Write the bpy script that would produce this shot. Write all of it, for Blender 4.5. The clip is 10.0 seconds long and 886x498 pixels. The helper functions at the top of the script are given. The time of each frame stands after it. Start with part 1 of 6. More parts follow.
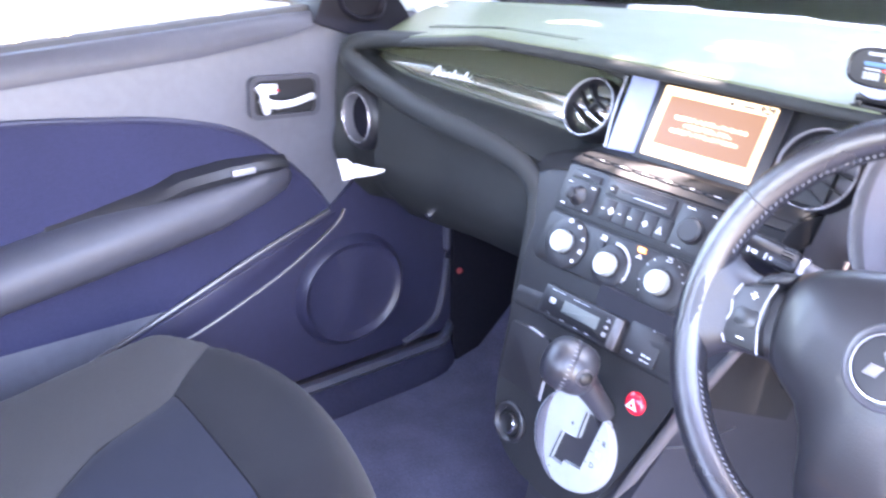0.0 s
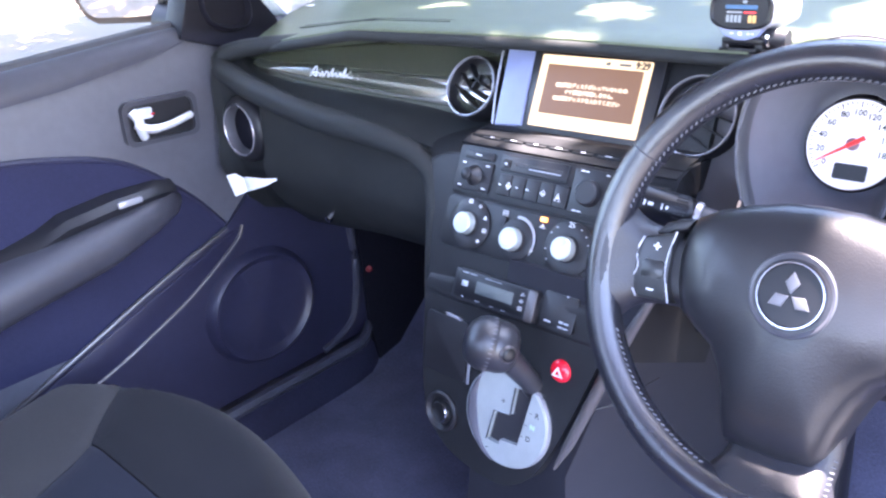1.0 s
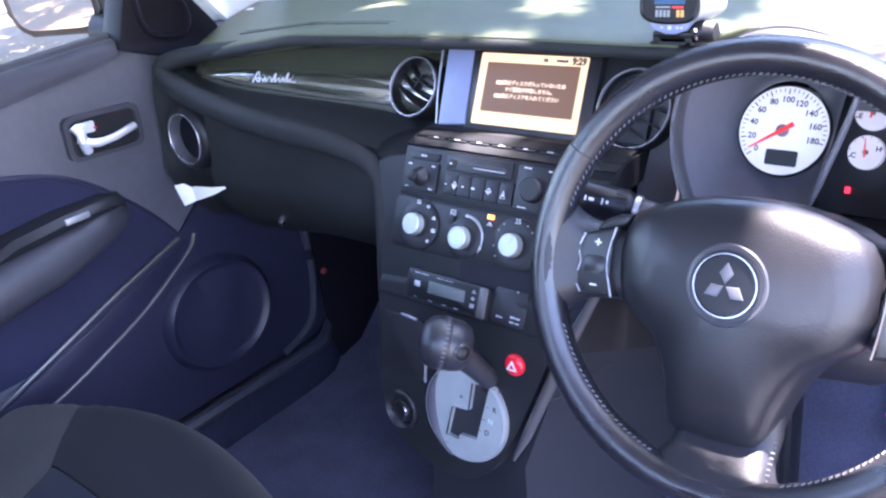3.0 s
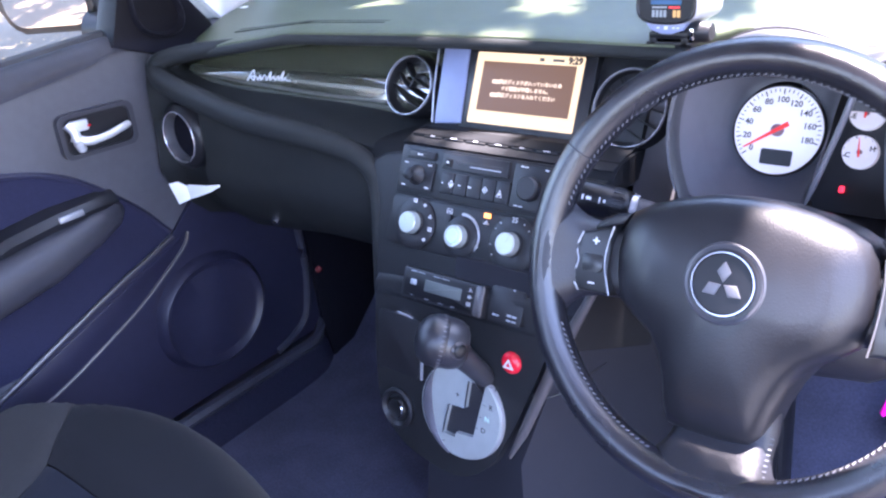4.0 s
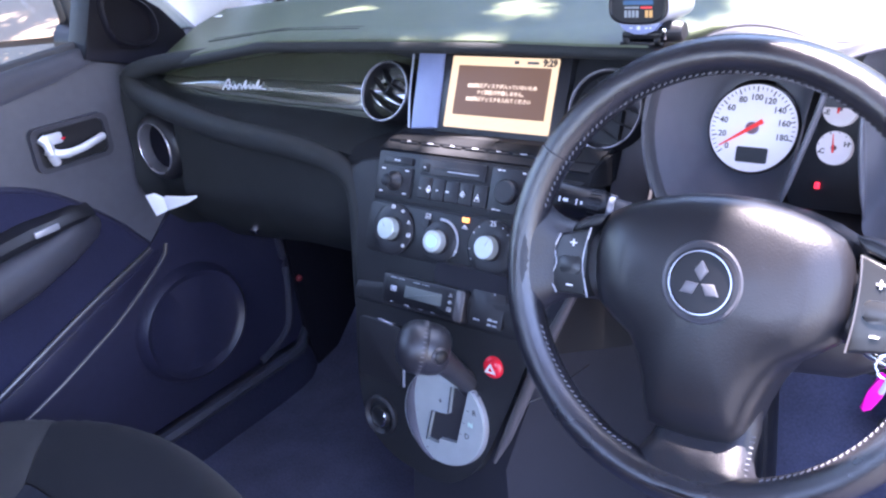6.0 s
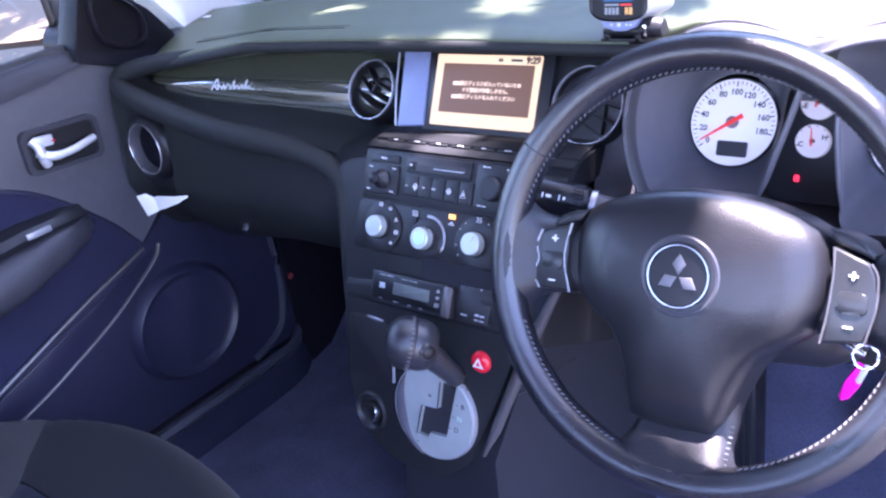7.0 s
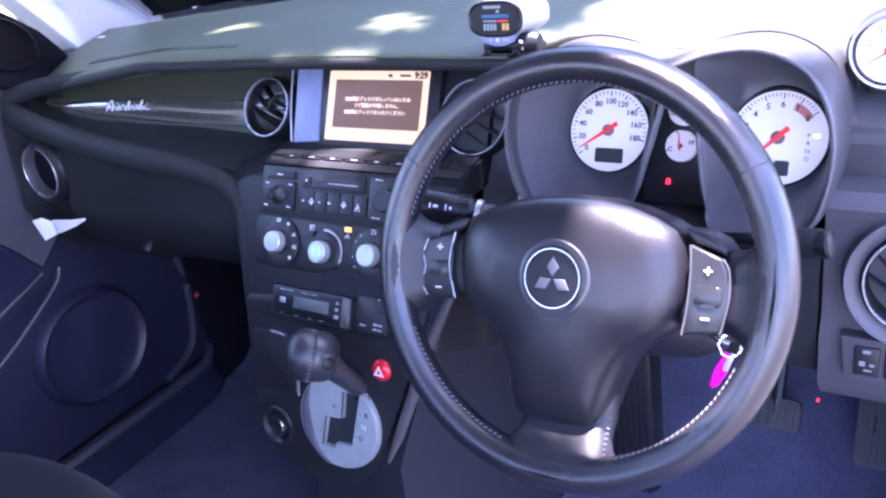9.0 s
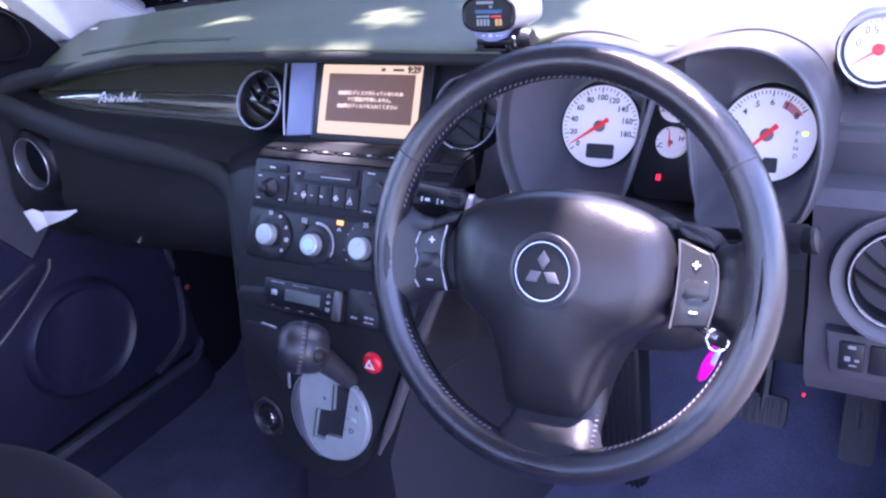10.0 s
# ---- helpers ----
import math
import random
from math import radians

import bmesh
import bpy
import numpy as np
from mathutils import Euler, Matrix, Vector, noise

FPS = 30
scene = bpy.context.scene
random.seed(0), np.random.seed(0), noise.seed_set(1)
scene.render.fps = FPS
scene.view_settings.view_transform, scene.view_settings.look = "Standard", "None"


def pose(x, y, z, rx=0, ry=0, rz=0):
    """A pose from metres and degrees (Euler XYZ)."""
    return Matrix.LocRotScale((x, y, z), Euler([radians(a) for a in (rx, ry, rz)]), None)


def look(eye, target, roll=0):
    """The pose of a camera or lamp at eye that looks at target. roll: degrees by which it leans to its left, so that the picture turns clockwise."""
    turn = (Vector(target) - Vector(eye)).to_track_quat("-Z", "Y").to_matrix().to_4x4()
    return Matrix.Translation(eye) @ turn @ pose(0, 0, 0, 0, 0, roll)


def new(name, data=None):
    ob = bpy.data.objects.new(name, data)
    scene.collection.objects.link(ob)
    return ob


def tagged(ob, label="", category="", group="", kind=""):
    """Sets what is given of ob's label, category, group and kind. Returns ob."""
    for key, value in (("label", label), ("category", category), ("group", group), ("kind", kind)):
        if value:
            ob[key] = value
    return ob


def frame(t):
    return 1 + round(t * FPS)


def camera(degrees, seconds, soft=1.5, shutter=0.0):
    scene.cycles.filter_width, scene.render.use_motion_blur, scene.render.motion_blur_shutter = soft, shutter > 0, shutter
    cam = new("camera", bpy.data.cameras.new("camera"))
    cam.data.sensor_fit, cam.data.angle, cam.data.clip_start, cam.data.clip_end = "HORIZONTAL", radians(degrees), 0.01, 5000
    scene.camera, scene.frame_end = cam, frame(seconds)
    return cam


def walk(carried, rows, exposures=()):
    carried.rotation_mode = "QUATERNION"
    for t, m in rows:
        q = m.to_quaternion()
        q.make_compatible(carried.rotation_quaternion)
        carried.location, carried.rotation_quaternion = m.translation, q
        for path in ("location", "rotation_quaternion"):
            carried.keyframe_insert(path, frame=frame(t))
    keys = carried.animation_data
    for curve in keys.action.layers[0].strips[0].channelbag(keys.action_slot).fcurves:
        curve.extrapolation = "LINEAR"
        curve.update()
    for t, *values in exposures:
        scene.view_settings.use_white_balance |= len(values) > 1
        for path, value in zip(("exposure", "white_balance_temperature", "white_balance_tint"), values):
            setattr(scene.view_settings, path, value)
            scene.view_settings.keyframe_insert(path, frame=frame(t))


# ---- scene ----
cam = camera(55.03, 10.0, soft=2.3, shutter=0.5)
PATH = [
    (0.0, pose(0.5946, -0.5991, 0.3185, 67.133, -0.523, 52.664)),
    (0.5, pose(0.5927, -0.5987, 0.3095, 66.869, 3.163, 47.027)),
    (1.0, pose(0.5906, -0.5896, 0.3103, 66.481, 5.246, 43.577)),
    (1.5, pose(0.5911, -0.5797, 0.3113, 65.955, 4.894, 42.538)),
    (2.0, pose(0.5961, -0.5882, 0.3289, 66.268, 5.238, 42.132)),
    (2.5, pose(0.5989, -0.5876, 0.3229, 65.814, 5.629, 41.625)),
    (3.0, pose(0.6050, -0.5821, 0.3298, 65.133, 7.083, 39.890)),
    (4.5, pose(0.5989, -0.5924, 0.3327, 64.851, 6.600, 39.089)),
    (5.0, pose(0.6000, -0.5873, 0.3296, 64.668, 6.781, 38.967)),
    (5.5, pose(0.6020, -0.5828, 0.3274, 65.199, 7.202, 38.096)),
    (7.0, pose(0.6195, -0.5809, 0.3339, 64.715, 8.243, 37.290)),
    (7.5, pose(0.6430, -0.5741, 0.3285, 64.753, 8.495, 35.361)),
    (8.0, pose(0.6550, -0.5761, 0.3317, 64.043, 8.374, 33.410)),
    (8.5, pose(0.6607, -0.5795, 0.3329, 64.223, 8.452, 32.560)),
    (9.0, pose(0.6635, -0.5792, 0.3394, 64.652, 8.231, 31.768)),
    (9.5, pose(0.6680, -0.5826, 0.3391, 64.786, 7.961, 31.382)),
    (10.0, pose(0.6661, -0.5860, 0.3384, 64.424, 7.507, 31.392)),
]
# end of path
walk(cam, PATH, exposures=[(0.0, 5.58, 7180, 29), (0.5, 5.22, 6880, 27), (1.0, 4.65, 6660, 27), (1.5, 4.33, 6500, 26), (2.0, 4.05, 6400, 25), (3.0, 4.1, 6300, 29), (4.5, 4.17, 6280, 29), (5.0, 4.22, 6360, 29), (5.5, 4.06, 6330, 29), (7.0, 3.86, 5930, 37), (8.5, 3.9, 5880, 41), (10.0, 3.54, 5860, 46)])

# ---- light ----
SUN_DIR = Vector((0.10, 0.12, 0.985)).normalized()
world = bpy.data.worlds.new("world")
scene.world = world
world.use_nodes = True
wn = world.node_tree
sky = wn.nodes.new("ShaderNodeTexSky")
sky.sky_type = "NISHITA"
sky.sun_disc = False
sky.sun_elevation = math.asin(SUN_DIR.z)
sky.sun_rotation = math.atan2(SUN_DIR.x, SUN_DIR.y)
wn.links.new(sky.outputs[0], wn.nodes["Background"].inputs[0])
wn.nodes["Background"].inputs[1].default_value = 0.15
sun_data = bpy.data.lights.new("sun", "SUN")
sun_data.energy, sun_data.angle, sun_data.color = 5.0, radians(0.4), (1.0, 0.955, 0.88)
sun = new("sun", sun_data)
sun.matrix_world = look(SUN_DIR * 20, (0, 0, 0))


# ---- materials ----
def mat(name, color, rough=0.5, metal=0.0, vary=0.12, scale=60.0, bump=0.0, bump_scale=900.0, blotch=6.0, coat=0.0,
        emit=None, power=0.0, spec=0.5, sheen=0.0, rough_vary=0.1):
    """Principled surface with colour variation at two scales, uneven gloss and a fine relief."""
    m = bpy.data.materials.new(name)
    m.use_nodes = True
    nodes, links = m.node_tree.nodes, m.node_tree.links
    b = nodes["Principled BSDF"]
    b.inputs["Base Color"].default_value = (*color, 1)
    b.inputs["Roughness"].default_value = rough
    b.inputs["Metallic"].default_value = metal
    b.inputs["Coat Weight"].default_value = coat
    b.inputs["Coat Roughness"].default_value = 0.06
    b.inputs["Specular IOR Level"].default_value = spec
    b.inputs["Sheen Weight"].default_value = sheen
    if emit:
        b.inputs["Emission Color"].default_value = (*emit, 1)
        b.inputs["Emission Strength"].default_value = power
    tc = nodes.new("ShaderNodeTexCoord")
    if vary > 0:
        fine, big = nodes.new("ShaderNodeTexNoise"), nodes.new("ShaderNodeTexNoise")
        fine.inputs["Scale"].default_value, big.inputs["Scale"].default_value = scale, blotch
        fine.inputs["Detail"].default_value, big.inputs["Detail"].default_value = 3, 5
        links.new(tc.outputs["Object"], fine.inputs["Vector"])
        links.new(tc.outputs["Object"], big.inputs["Vector"])
        add = nodes.new("ShaderNodeMath")
        add.operation = "ADD"
        links.new(fine.outputs["Fac"], add.inputs[0])
        links.new(big.outputs["Fac"], add.inputs[1])
        rng = nodes.new("ShaderNodeMapRange")
        rng.inputs["From Min"].default_value, rng.inputs["From Max"].default_value = 0.6, 1.4
        rng.inputs["To Min"].default_value, rng.inputs["To Max"].default_value = 1 - vary, 1 + vary
        links.new(add.outputs[0], rng.inputs["Value"])
        mul = nodes.new("ShaderNodeVectorMath")
        mul.operation = "SCALE"
        mul.inputs[0].default_value = color
        links.new(rng.outputs[0], mul.inputs["Scale"])
        links.new(mul.outputs[0], b.inputs["Base Color"])
        rr = nodes.new("ShaderNodeMapRange")
        rr.inputs["From Min"].default_value, rr.inputs["From Max"].default_value = 0.3, 0.7
        rr.inputs["To Min"].default_value, rr.inputs["To Max"].default_value = max(0.02, rough * (1 - rough_vary)), min(1, rough * (1 + rough_vary))
        links.new(big.outputs["Fac"], rr.inputs["Value"])
        links.new(rr.outputs[0], b.inputs["Roughness"])
    if bump > 0:
        grain = nodes.new("ShaderNodeTexNoise")
        grain.inputs["Scale"].default_value = bump_scale
        grain.inputs["Detail"].default_value = 2
        links.new(tc.outputs["Object"], grain.inputs["Vector"])
        bp = nodes.new("ShaderNodeBump")
        bp.inputs["Strength"].default_value = bump
        bp.inputs["Distance"].default_value = 0.001
        links.new(grain.outputs["Fac"], bp.inputs["Height"])
        links.new(bp.outputs[0], b.inputs["Normal"])
    return m


def weave(name, color, other, scale=500.0, rough=0.95):
    """Woven cloth: fine crossing threads over a slow unevenness."""
    m = mat(name, color, rough, vary=0.2, scale=220, blotch=9, spec=0.15, sheen=0.06)
    nodes, links = m.node_tree.nodes, m.node_tree.links
    tc = nodes.new("ShaderNodeTexCoord")
    w = nodes.new("ShaderNodeTexChecker")
    w.inputs["Scale"].default_value = scale
    links.new(tc.outputs["Object"], w.inputs["Vector"])
    b = nodes["Principled BSDF"]
    mix = nodes.new("ShaderNodeMixRGB")
    src = b.inputs["Base Color"].links[0].from_socket
    links.new(src, mix.inputs["Color1"])
    mix.inputs["Color2"].default_value = (*other, 1)
    fac = nodes.new("ShaderNodeMath")
    fac.operation = "MULTIPLY"
    fac.inputs[1].default_value = 0.45
    links.new(w.outputs["Fac"], fac.inputs[0])
    links.new(fac.outputs[0], mix.inputs["Fac"])
    links.new(mix.outputs[0], b.inputs["Base Color"])
    bp = nodes.new("ShaderNodeBump")
    bp.inputs["Strength"].default_value, bp.inputs["Distance"].default_value = 0.5, 0.0008
    links.new(w.outputs["Fac"], bp.inputs["Height"])
    links.new(bp.outputs[0], b.inputs["Normal"])
    return m


# paler and greener than the dash vinyl: glare and reflected trees in the colour
M_DASHTOP = mat("dash_top_glare_vinyl", (0.058, 0.073, 0.036), 0.47, spec=0.45, bump=0.35, bump_scale=700, vary=0.18, blotch=3)
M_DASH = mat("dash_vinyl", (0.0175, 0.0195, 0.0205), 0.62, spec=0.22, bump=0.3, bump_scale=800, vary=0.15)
M_BLACK = mat("black_plastic", (0.013, 0.013, 0.016), 0.42, spec=0.45, bump=0.12, bump_scale=900, vary=0.15)
# base lifted to grey-green in place of the trees it would reflect
M_GLOSS = mat("glossy_dark_panel", (0.062, 0.068, 0.050), 0.16, coat=1.0, vary=0.15, blotch=12, spec=1.0, bump=0.10, bump_scale=26)
M_GLOSS.node_tree.nodes["Principled BSDF"].inputs["Coat IOR"].default_value = 3.3
M_STACK = mat("stack_plastic", (0.0118, 0.0126, 0.015), 0.52, spec=0.35, bump=0.2, bump_scale=900, vary=0.14)
M_SHELF = mat("shelf_plastic", (0.0105, 0.0112, 0.013), 0.8, spec=0.12, bump=0.2, bump_scale=900, vary=0.14)
M_VANE = mat("vent_vane_plastic", (0.008, 0.008, 0.010), 0.55, spec=0.22, vary=0.1)
M_FASCIA = mat("fascia_plastic", (0.0095, 0.010, 0.012), 0.42, spec=0.4, bump=0.08, bump_scale=1200, vary=0.12)
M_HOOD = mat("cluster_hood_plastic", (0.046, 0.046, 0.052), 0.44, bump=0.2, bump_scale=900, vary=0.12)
M_LEATHER = mat("black_leather", (0.013, 0.013, 0.017), 0.235, spec=0.85, bump=0.35, bump_scale=800, vary=0.2, blotch=14, rough_vary=0.22)
M_SURROUND = mat("badge_dish_plastic", (0.045, 0.045, 0.054), 0.36, vary=0.1)
M_PAD = mat("airbag_pad_plastic", (0.0125, 0.0125, 0.0155), 0.36, coat=0.08, spec=0.42, bump=0.2, bump_scale=700, vary=0.14, blotch=6, rough_vary=0.06)
M_KNOBHIDE = mat("gear_knob_leather", (0.020, 0.020, 0.025), 0.34, spec=0.6, bump=0.3, bump_scale=900, vary=0.2, blotch=18)
M_NOSE = mat("knob_nose_plastic", (0.026, 0.026, 0.032), 0.36, spec=0.6, vary=0.1)
M_CHROME = mat("chrome", (0.8, 0.8, 0.83), 0.12, metal=1.0, vary=0.05)
M_RING = mat("satin_ring", (0.50, 0.50, 0.54), 0.26, metal=0.7, vary=0.04)
M_HANDLE = mat("satin_handle", (0.74, 0.74, 0.77), 0.3, metal=0.35, vary=0.05)
M_SILVER = mat("silver_paint", (0.42, 0.43, 0.47), 0.36, metal=0.55, vary=0.06, blotch=20)
M_EMBLEM = mat("emblem_grey", (0.105, 0.105, 0.12), 0.45, metal=0.0, vary=0.08)
M_DASHEND = mat("dash_end_plastic", (0.058, 0.056, 0.065), 0.46, bump=0.2, bump_scale=900, vary=0.12)
M_SAIL = mat("sail_satin_black", (0.008, 0.0075, 0.011), 0.45, spec=0.14, bump=0.1, vary=0.12)
M_BADGE = mat("badge_black", (0.006, 0.006, 0.008), 0.35, spec=0.3, vary=0.0)
M_SCRIPT = mat("script_bright_silver", (0.75, 0.75, 0.78), 0.3, metal=0.35, vary=0.04)
M_BADGERING = mat("badge_ring_chrome", (0.33, 0.33, 0.36), 0.10, metal=1.0, vary=0.04)
# dark navy that paints the shaded gap below the sill strip
M_SILLSHADE = mat("sill_shade_navy", (0.020, 0.021, 0.040), 0.95, vary=0.3, scale=200, bump=0.6, bump_scale=400, spec=0.1)
M_SILL = mat("sill_plastic", (0.040, 0.042, 0.062), 0.45, bump=0.2, vary=0.12)
M_ARM = mat("armrest_vinyl", (0.038, 0.038, 0.048), 0.5, bump=0.3, bump_scale=750, vary=0.12)
# paler than the plastic around it: edge highlights put in as colour
M_GLINT = mat("edge_glint", (0.10, 0.10, 0.115), 0.28, vary=0.08)
# hood plastic again, made paler to lift the shaded wells
M_BOWL = mat("cluster_bowl_lifted", (0.112, 0.112, 0.130), 0.38, bump=0.15, bump_scale=900, vary=0.1)
M_EDGE = mat("satin_edge", (0.10, 0.092, 0.095), 0.3, metal=0.3, vary=0.08)
M_STRIP = mat("blue_silver_trim", (0.23, 0.265, 0.42), 0.34, metal=0.0, vary=0.06)
M_DISH = mat("badge_dish", (0.16, 0.16, 0.18), 0.3, metal=0.5, vary=0.06)
# darker than the plate: shade on its left side put into the colour
M_CHEEK = mat("shift_cheek_shade", (0.07, 0.07, 0.09), 0.5, metal=0.2, vary=0.1)
M_PLATE = mat("shift_plate_silver", (0.40, 0.44, 0.45), 0.38, metal=0.4, vary=0.08, blotch=25)
M_DOOR = mat("door_vinyl", (0.088, 0.088, 0.104), 0.44, bump=0.3, bump_scale=750, vary=0.12)
M_RAIL = mat("door_rail_vinyl", (0.042, 0.042, 0.054), 0.48, bump=0.3, bump_scale=750, vary=0.12)
M_DOORLOW = mat("door_lower_plastic", (0.021, 0.021, 0.044), 0.40, bump=0.25, bump_scale=800, vary=0.14)
M_DOORCLOTH = weave("door_cloth_navy", (0.026, 0.027, 0.060), (0.016, 0.017, 0.040), 620)
M_SEATLIGHT = weave("seat_cloth_grey", (0.036, 0.034, 0.034), (0.026, 0.025, 0.025), 540)
M_SEATDARK = weave("seat_cloth_charcoal", (0.0065, 0.0065, 0.0085), (0.0045, 0.0045, 0.006), 540)
M_SEATBLUE = weave("seat_cloth_slate", (0.0105, 0.012, 0.020), (0.006, 0.007, 0.012), 400)
M_CARPET = mat("carpet_navy", (0.074, 0.077, 0.130), 0.97, vary=0.35, scale=260, blotch=14, bump=1.0, bump_scale=420, spec=0.1, sheen=0.2)
M_RUBBER = mat("rubber", (0.05, 0.05, 0.056), 0.7, vary=0.15, bump=0.2)
M_TRIMBROWN = mat("console_side_plastic", (0.022, 0.0225, 0.029), 0.42, bump=0.2, vary=0.12)
# faint emission added to brighten the dials, no lamp behind them
M_DIAL = mat("dial_white_glow", (0.82, 0.82, 0.86), 0.5, vary=0.03, emit=(0.85, 0.87, 1.0), power=0.023)
M_INK = mat("dial_ink", (0.02, 0.02, 0.025), 0.5, vary=0.0)
# needles glow a little as well, only to brighten them
M_NEEDLE = mat("needle_red_glow", (0.75, 0.03, 0.03), 0.4, vary=0.0, emit=(1, 0.05, 0.04), power=0.03125)
M_ROCKER = mat("rocker_gloss", (0.017, 0.018, 0.020), 0.34, coat=0.1, vary=0.1)
M_SPOKE = mat("spoke_leather", (0.014, 0.014, 0.018), 0.42, spec=0.45, bump=0.4, bump_scale=700, vary=0.2, blotch=16)
# near-black that carries the footwell's deep shade; the vent disc shares it
M_KICK = mat("shade_black", (0.009, 0.009, 0.014), 0.95, vary=0.3, scale=200, bump=0.6, bump_scale=400, spec=0.1)
M_HUB = mat("needle_hub_grey", (0.22, 0.13, 0.15), 0.4, vary=0.0)
M_WHITEMARK = mat("white_marking", (0.66, 0.66, 0.69), 0.5, vary=0.0)
M_LCD = mat("grey_lcd", (0.085, 0.098, 0.098), 0.5, vary=0.04)
M_DARKLCD = mat("dark_lcd", (0.022, 0.024, 0.028), 0.45, vary=0.0)
M_AMBER = mat("nav_cream", (0.1, 0.08, 0.05), 0.3, vary=0.0, emit=(1.0, 0.79, 0.48), power=0.082)
M_NAVBROWN = mat("nav_brown", (0.02, 0.012, 0.01), 0.3, vary=0.0, emit=(0.185, 0.106, 0.055), power=0.074)
M_NAVTEXT = mat("nav_text", (0.1, 0.1, 0.1), 0.3, vary=0.0, emit=(1.0, 0.82, 0.6), power=0.1)
M_REDLAMP = mat("red_lamp", (0.5, 0.01, 0.02), 0.3, vary=0.0, emit=(1.0, 0.03, 0.06), power=0.2)
M_DIMRED = mat("dim_red_lamp", (0.03, 0.002, 0.003), 0.6, vary=0.0, emit=(1.0, 0.05, 0.08), power=0.0022)
M_GREENLAMP = mat("green_lamp", (0.2, 0.4, 0.1), 0.3, vary=0.0, emit=(0.55, 1.0, 0.15), power=0.175)
M_AMBERLAMP = mat("amber_lamp", (0.5, 0.3, 0.05), 0.3, vary=0.0, emit=(1.0, 0.34, 0.08), power=0.25)
M_HAZARD = mat("red_lens", (0.80, 0.014, 0.035), 0.22, vary=0.08, coat=0.4)
M_KNOB = mat("knob_face_silver", (0.43, 0.47, 0.46), 0.3, metal=0.45, vary=0.06)
M_KNOBGREEN = mat("knob_green_lens", (0.45, 0.68, 0.60), 0.3, vary=0.03)
M_PINK = mat("magenta_plastic", (0.95, 0.012, 0.46), 0.3, vary=0.06, coat=0.3)
M_PAPER = mat("white_paper", (0.85, 0.85, 0.86), 0.7, vary=0.04)
M_STITCH = mat("stitch_thread", (0.15, 0.15, 0.165), 0.8, vary=0.1)
M_PALE = mat("pale_trim_plastic", (0.78, 0.77, 0.78), 0.5, vary=0.04, bump=0.15)
M_LINER = mat("headliner_cloth", (0.35, 0.35, 0.36), 0.95, vary=0.08, bump=0.4, bump_scale=600)
M_BLUEGLOW = mat("blue_display", (0.02, 0.04, 0.1), 0.2, vary=0.0, emit=(0.08, 0.35, 0.6), power=0.022)
M_METERBAR = mat("meter_bar", (0.4, 0.25, 0.08), 0.3, vary=0.0, emit=(1.0, 0.55, 0.15), power=0.025)
M_METERDIGIT = mat("meter_digit", (0.22, 0.24, 0.25), 0.4, vary=0.0)
M_BODY = mat("white_car_paint", (0.72, 0.73, 0.75), 0.2, coat=0.6, vary=0.02)


def glass_mat(name, tint=(0.93, 0.97, 0.95)):
    m = bpy.data.materials.new(name)
    m.use_nodes = True
    nodes, links = m.node_tree.nodes, m.node_tree.links
    nodes.remove(nodes["Principled BSDF"])
    tr, gl, mx, fr = (nodes.new("ShaderNode" + k) for k in ("BsdfTransparent", "BsdfGlossy", "MixShader", "Fresnel"))
    tr.inputs["Color"].default_value = (*tint, 1)
    gl.inputs["Roughness"].default_value = 0.02
    fr.inputs["IOR"].default_value = 1.45
    links.new(fr.outputs[0], mx.inputs[0])
    links.new(tr.outputs[0], mx.inputs[1])
    links.new(gl.outputs[0], mx.inputs[2])
    links.new(mx.outputs[0], nodes["Material Output"].inputs["Surface"])
    return m


M_GLASS = glass_mat("window_glass")
M_MIRROR = mat("mirror_glass", (0.9, 0.9, 0.9), 0.02, metal=1.0, vary=0.0)


# ---- building helpers ----
BASE = {}


def thing(name, at, label, category, group="", kind=""):
    ob = new(name)
    ob.empty_display_size = 0.05
    ob.location = at
    BASE[ob.name] = Vector(at)
    return tagged(ob, label, category, group, kind)


def part(name, bm, material, parent=None, label="", sharp=40):
    """Links a bmesh, given in world places, as one mesh under a thing or a part."""
    base = BASE[parent.name] if parent else Vector((0, 0, 0))
    bm.transform(Matrix.Translation(-base))
    bmesh.ops.recalc_face_normals(bm, faces=bm.faces)
    for f in bm.faces:
        f.smooth = True
    for e in bm.edges:
        if len(e.link_faces) == 2 and e.calc_face_angle(0) > radians(sharp):
            e.smooth = False
    me = bpy.data.meshes.new(name)
    bm.to_mesh(me)
    bm.free()
    me.materials.append(material)
    ob = new(name, me)
    if parent:
        ob.parent = parent
    BASE[ob.name] = base
    if label:
        ob["label"] = label
    return ob


def solo(name, bm, material, label, category, group="", kind="", sharp=40):
    return tagged(part(name, bm, material, None, "", sharp), label, category, group, kind)


def join(bm, tmp, m=None):
    if m is not None:
        tmp.transform(m)
    me = bpy.data.meshes.new("t")
    tmp.to_mesh(me)
    tmp.free()
    bm.from_mesh(me)
    bpy.data.meshes.remove(me)
    return bm


def box(bm, c, s, m=None, bevel=0.0, seg=2):
    t = bmesh.new()
    bmesh.ops.create_cube(t, size=1, matrix=Matrix.Translation(c) @ Matrix.Diagonal((*s, 1)))
    if bevel > 0:
        bmesh.ops.bevel(t, geom=t.edges[:], offset=min(bevel, min(s) * 0.45), segments=seg, profile=0.5, affect="EDGES")
    return join(bm, t, m)


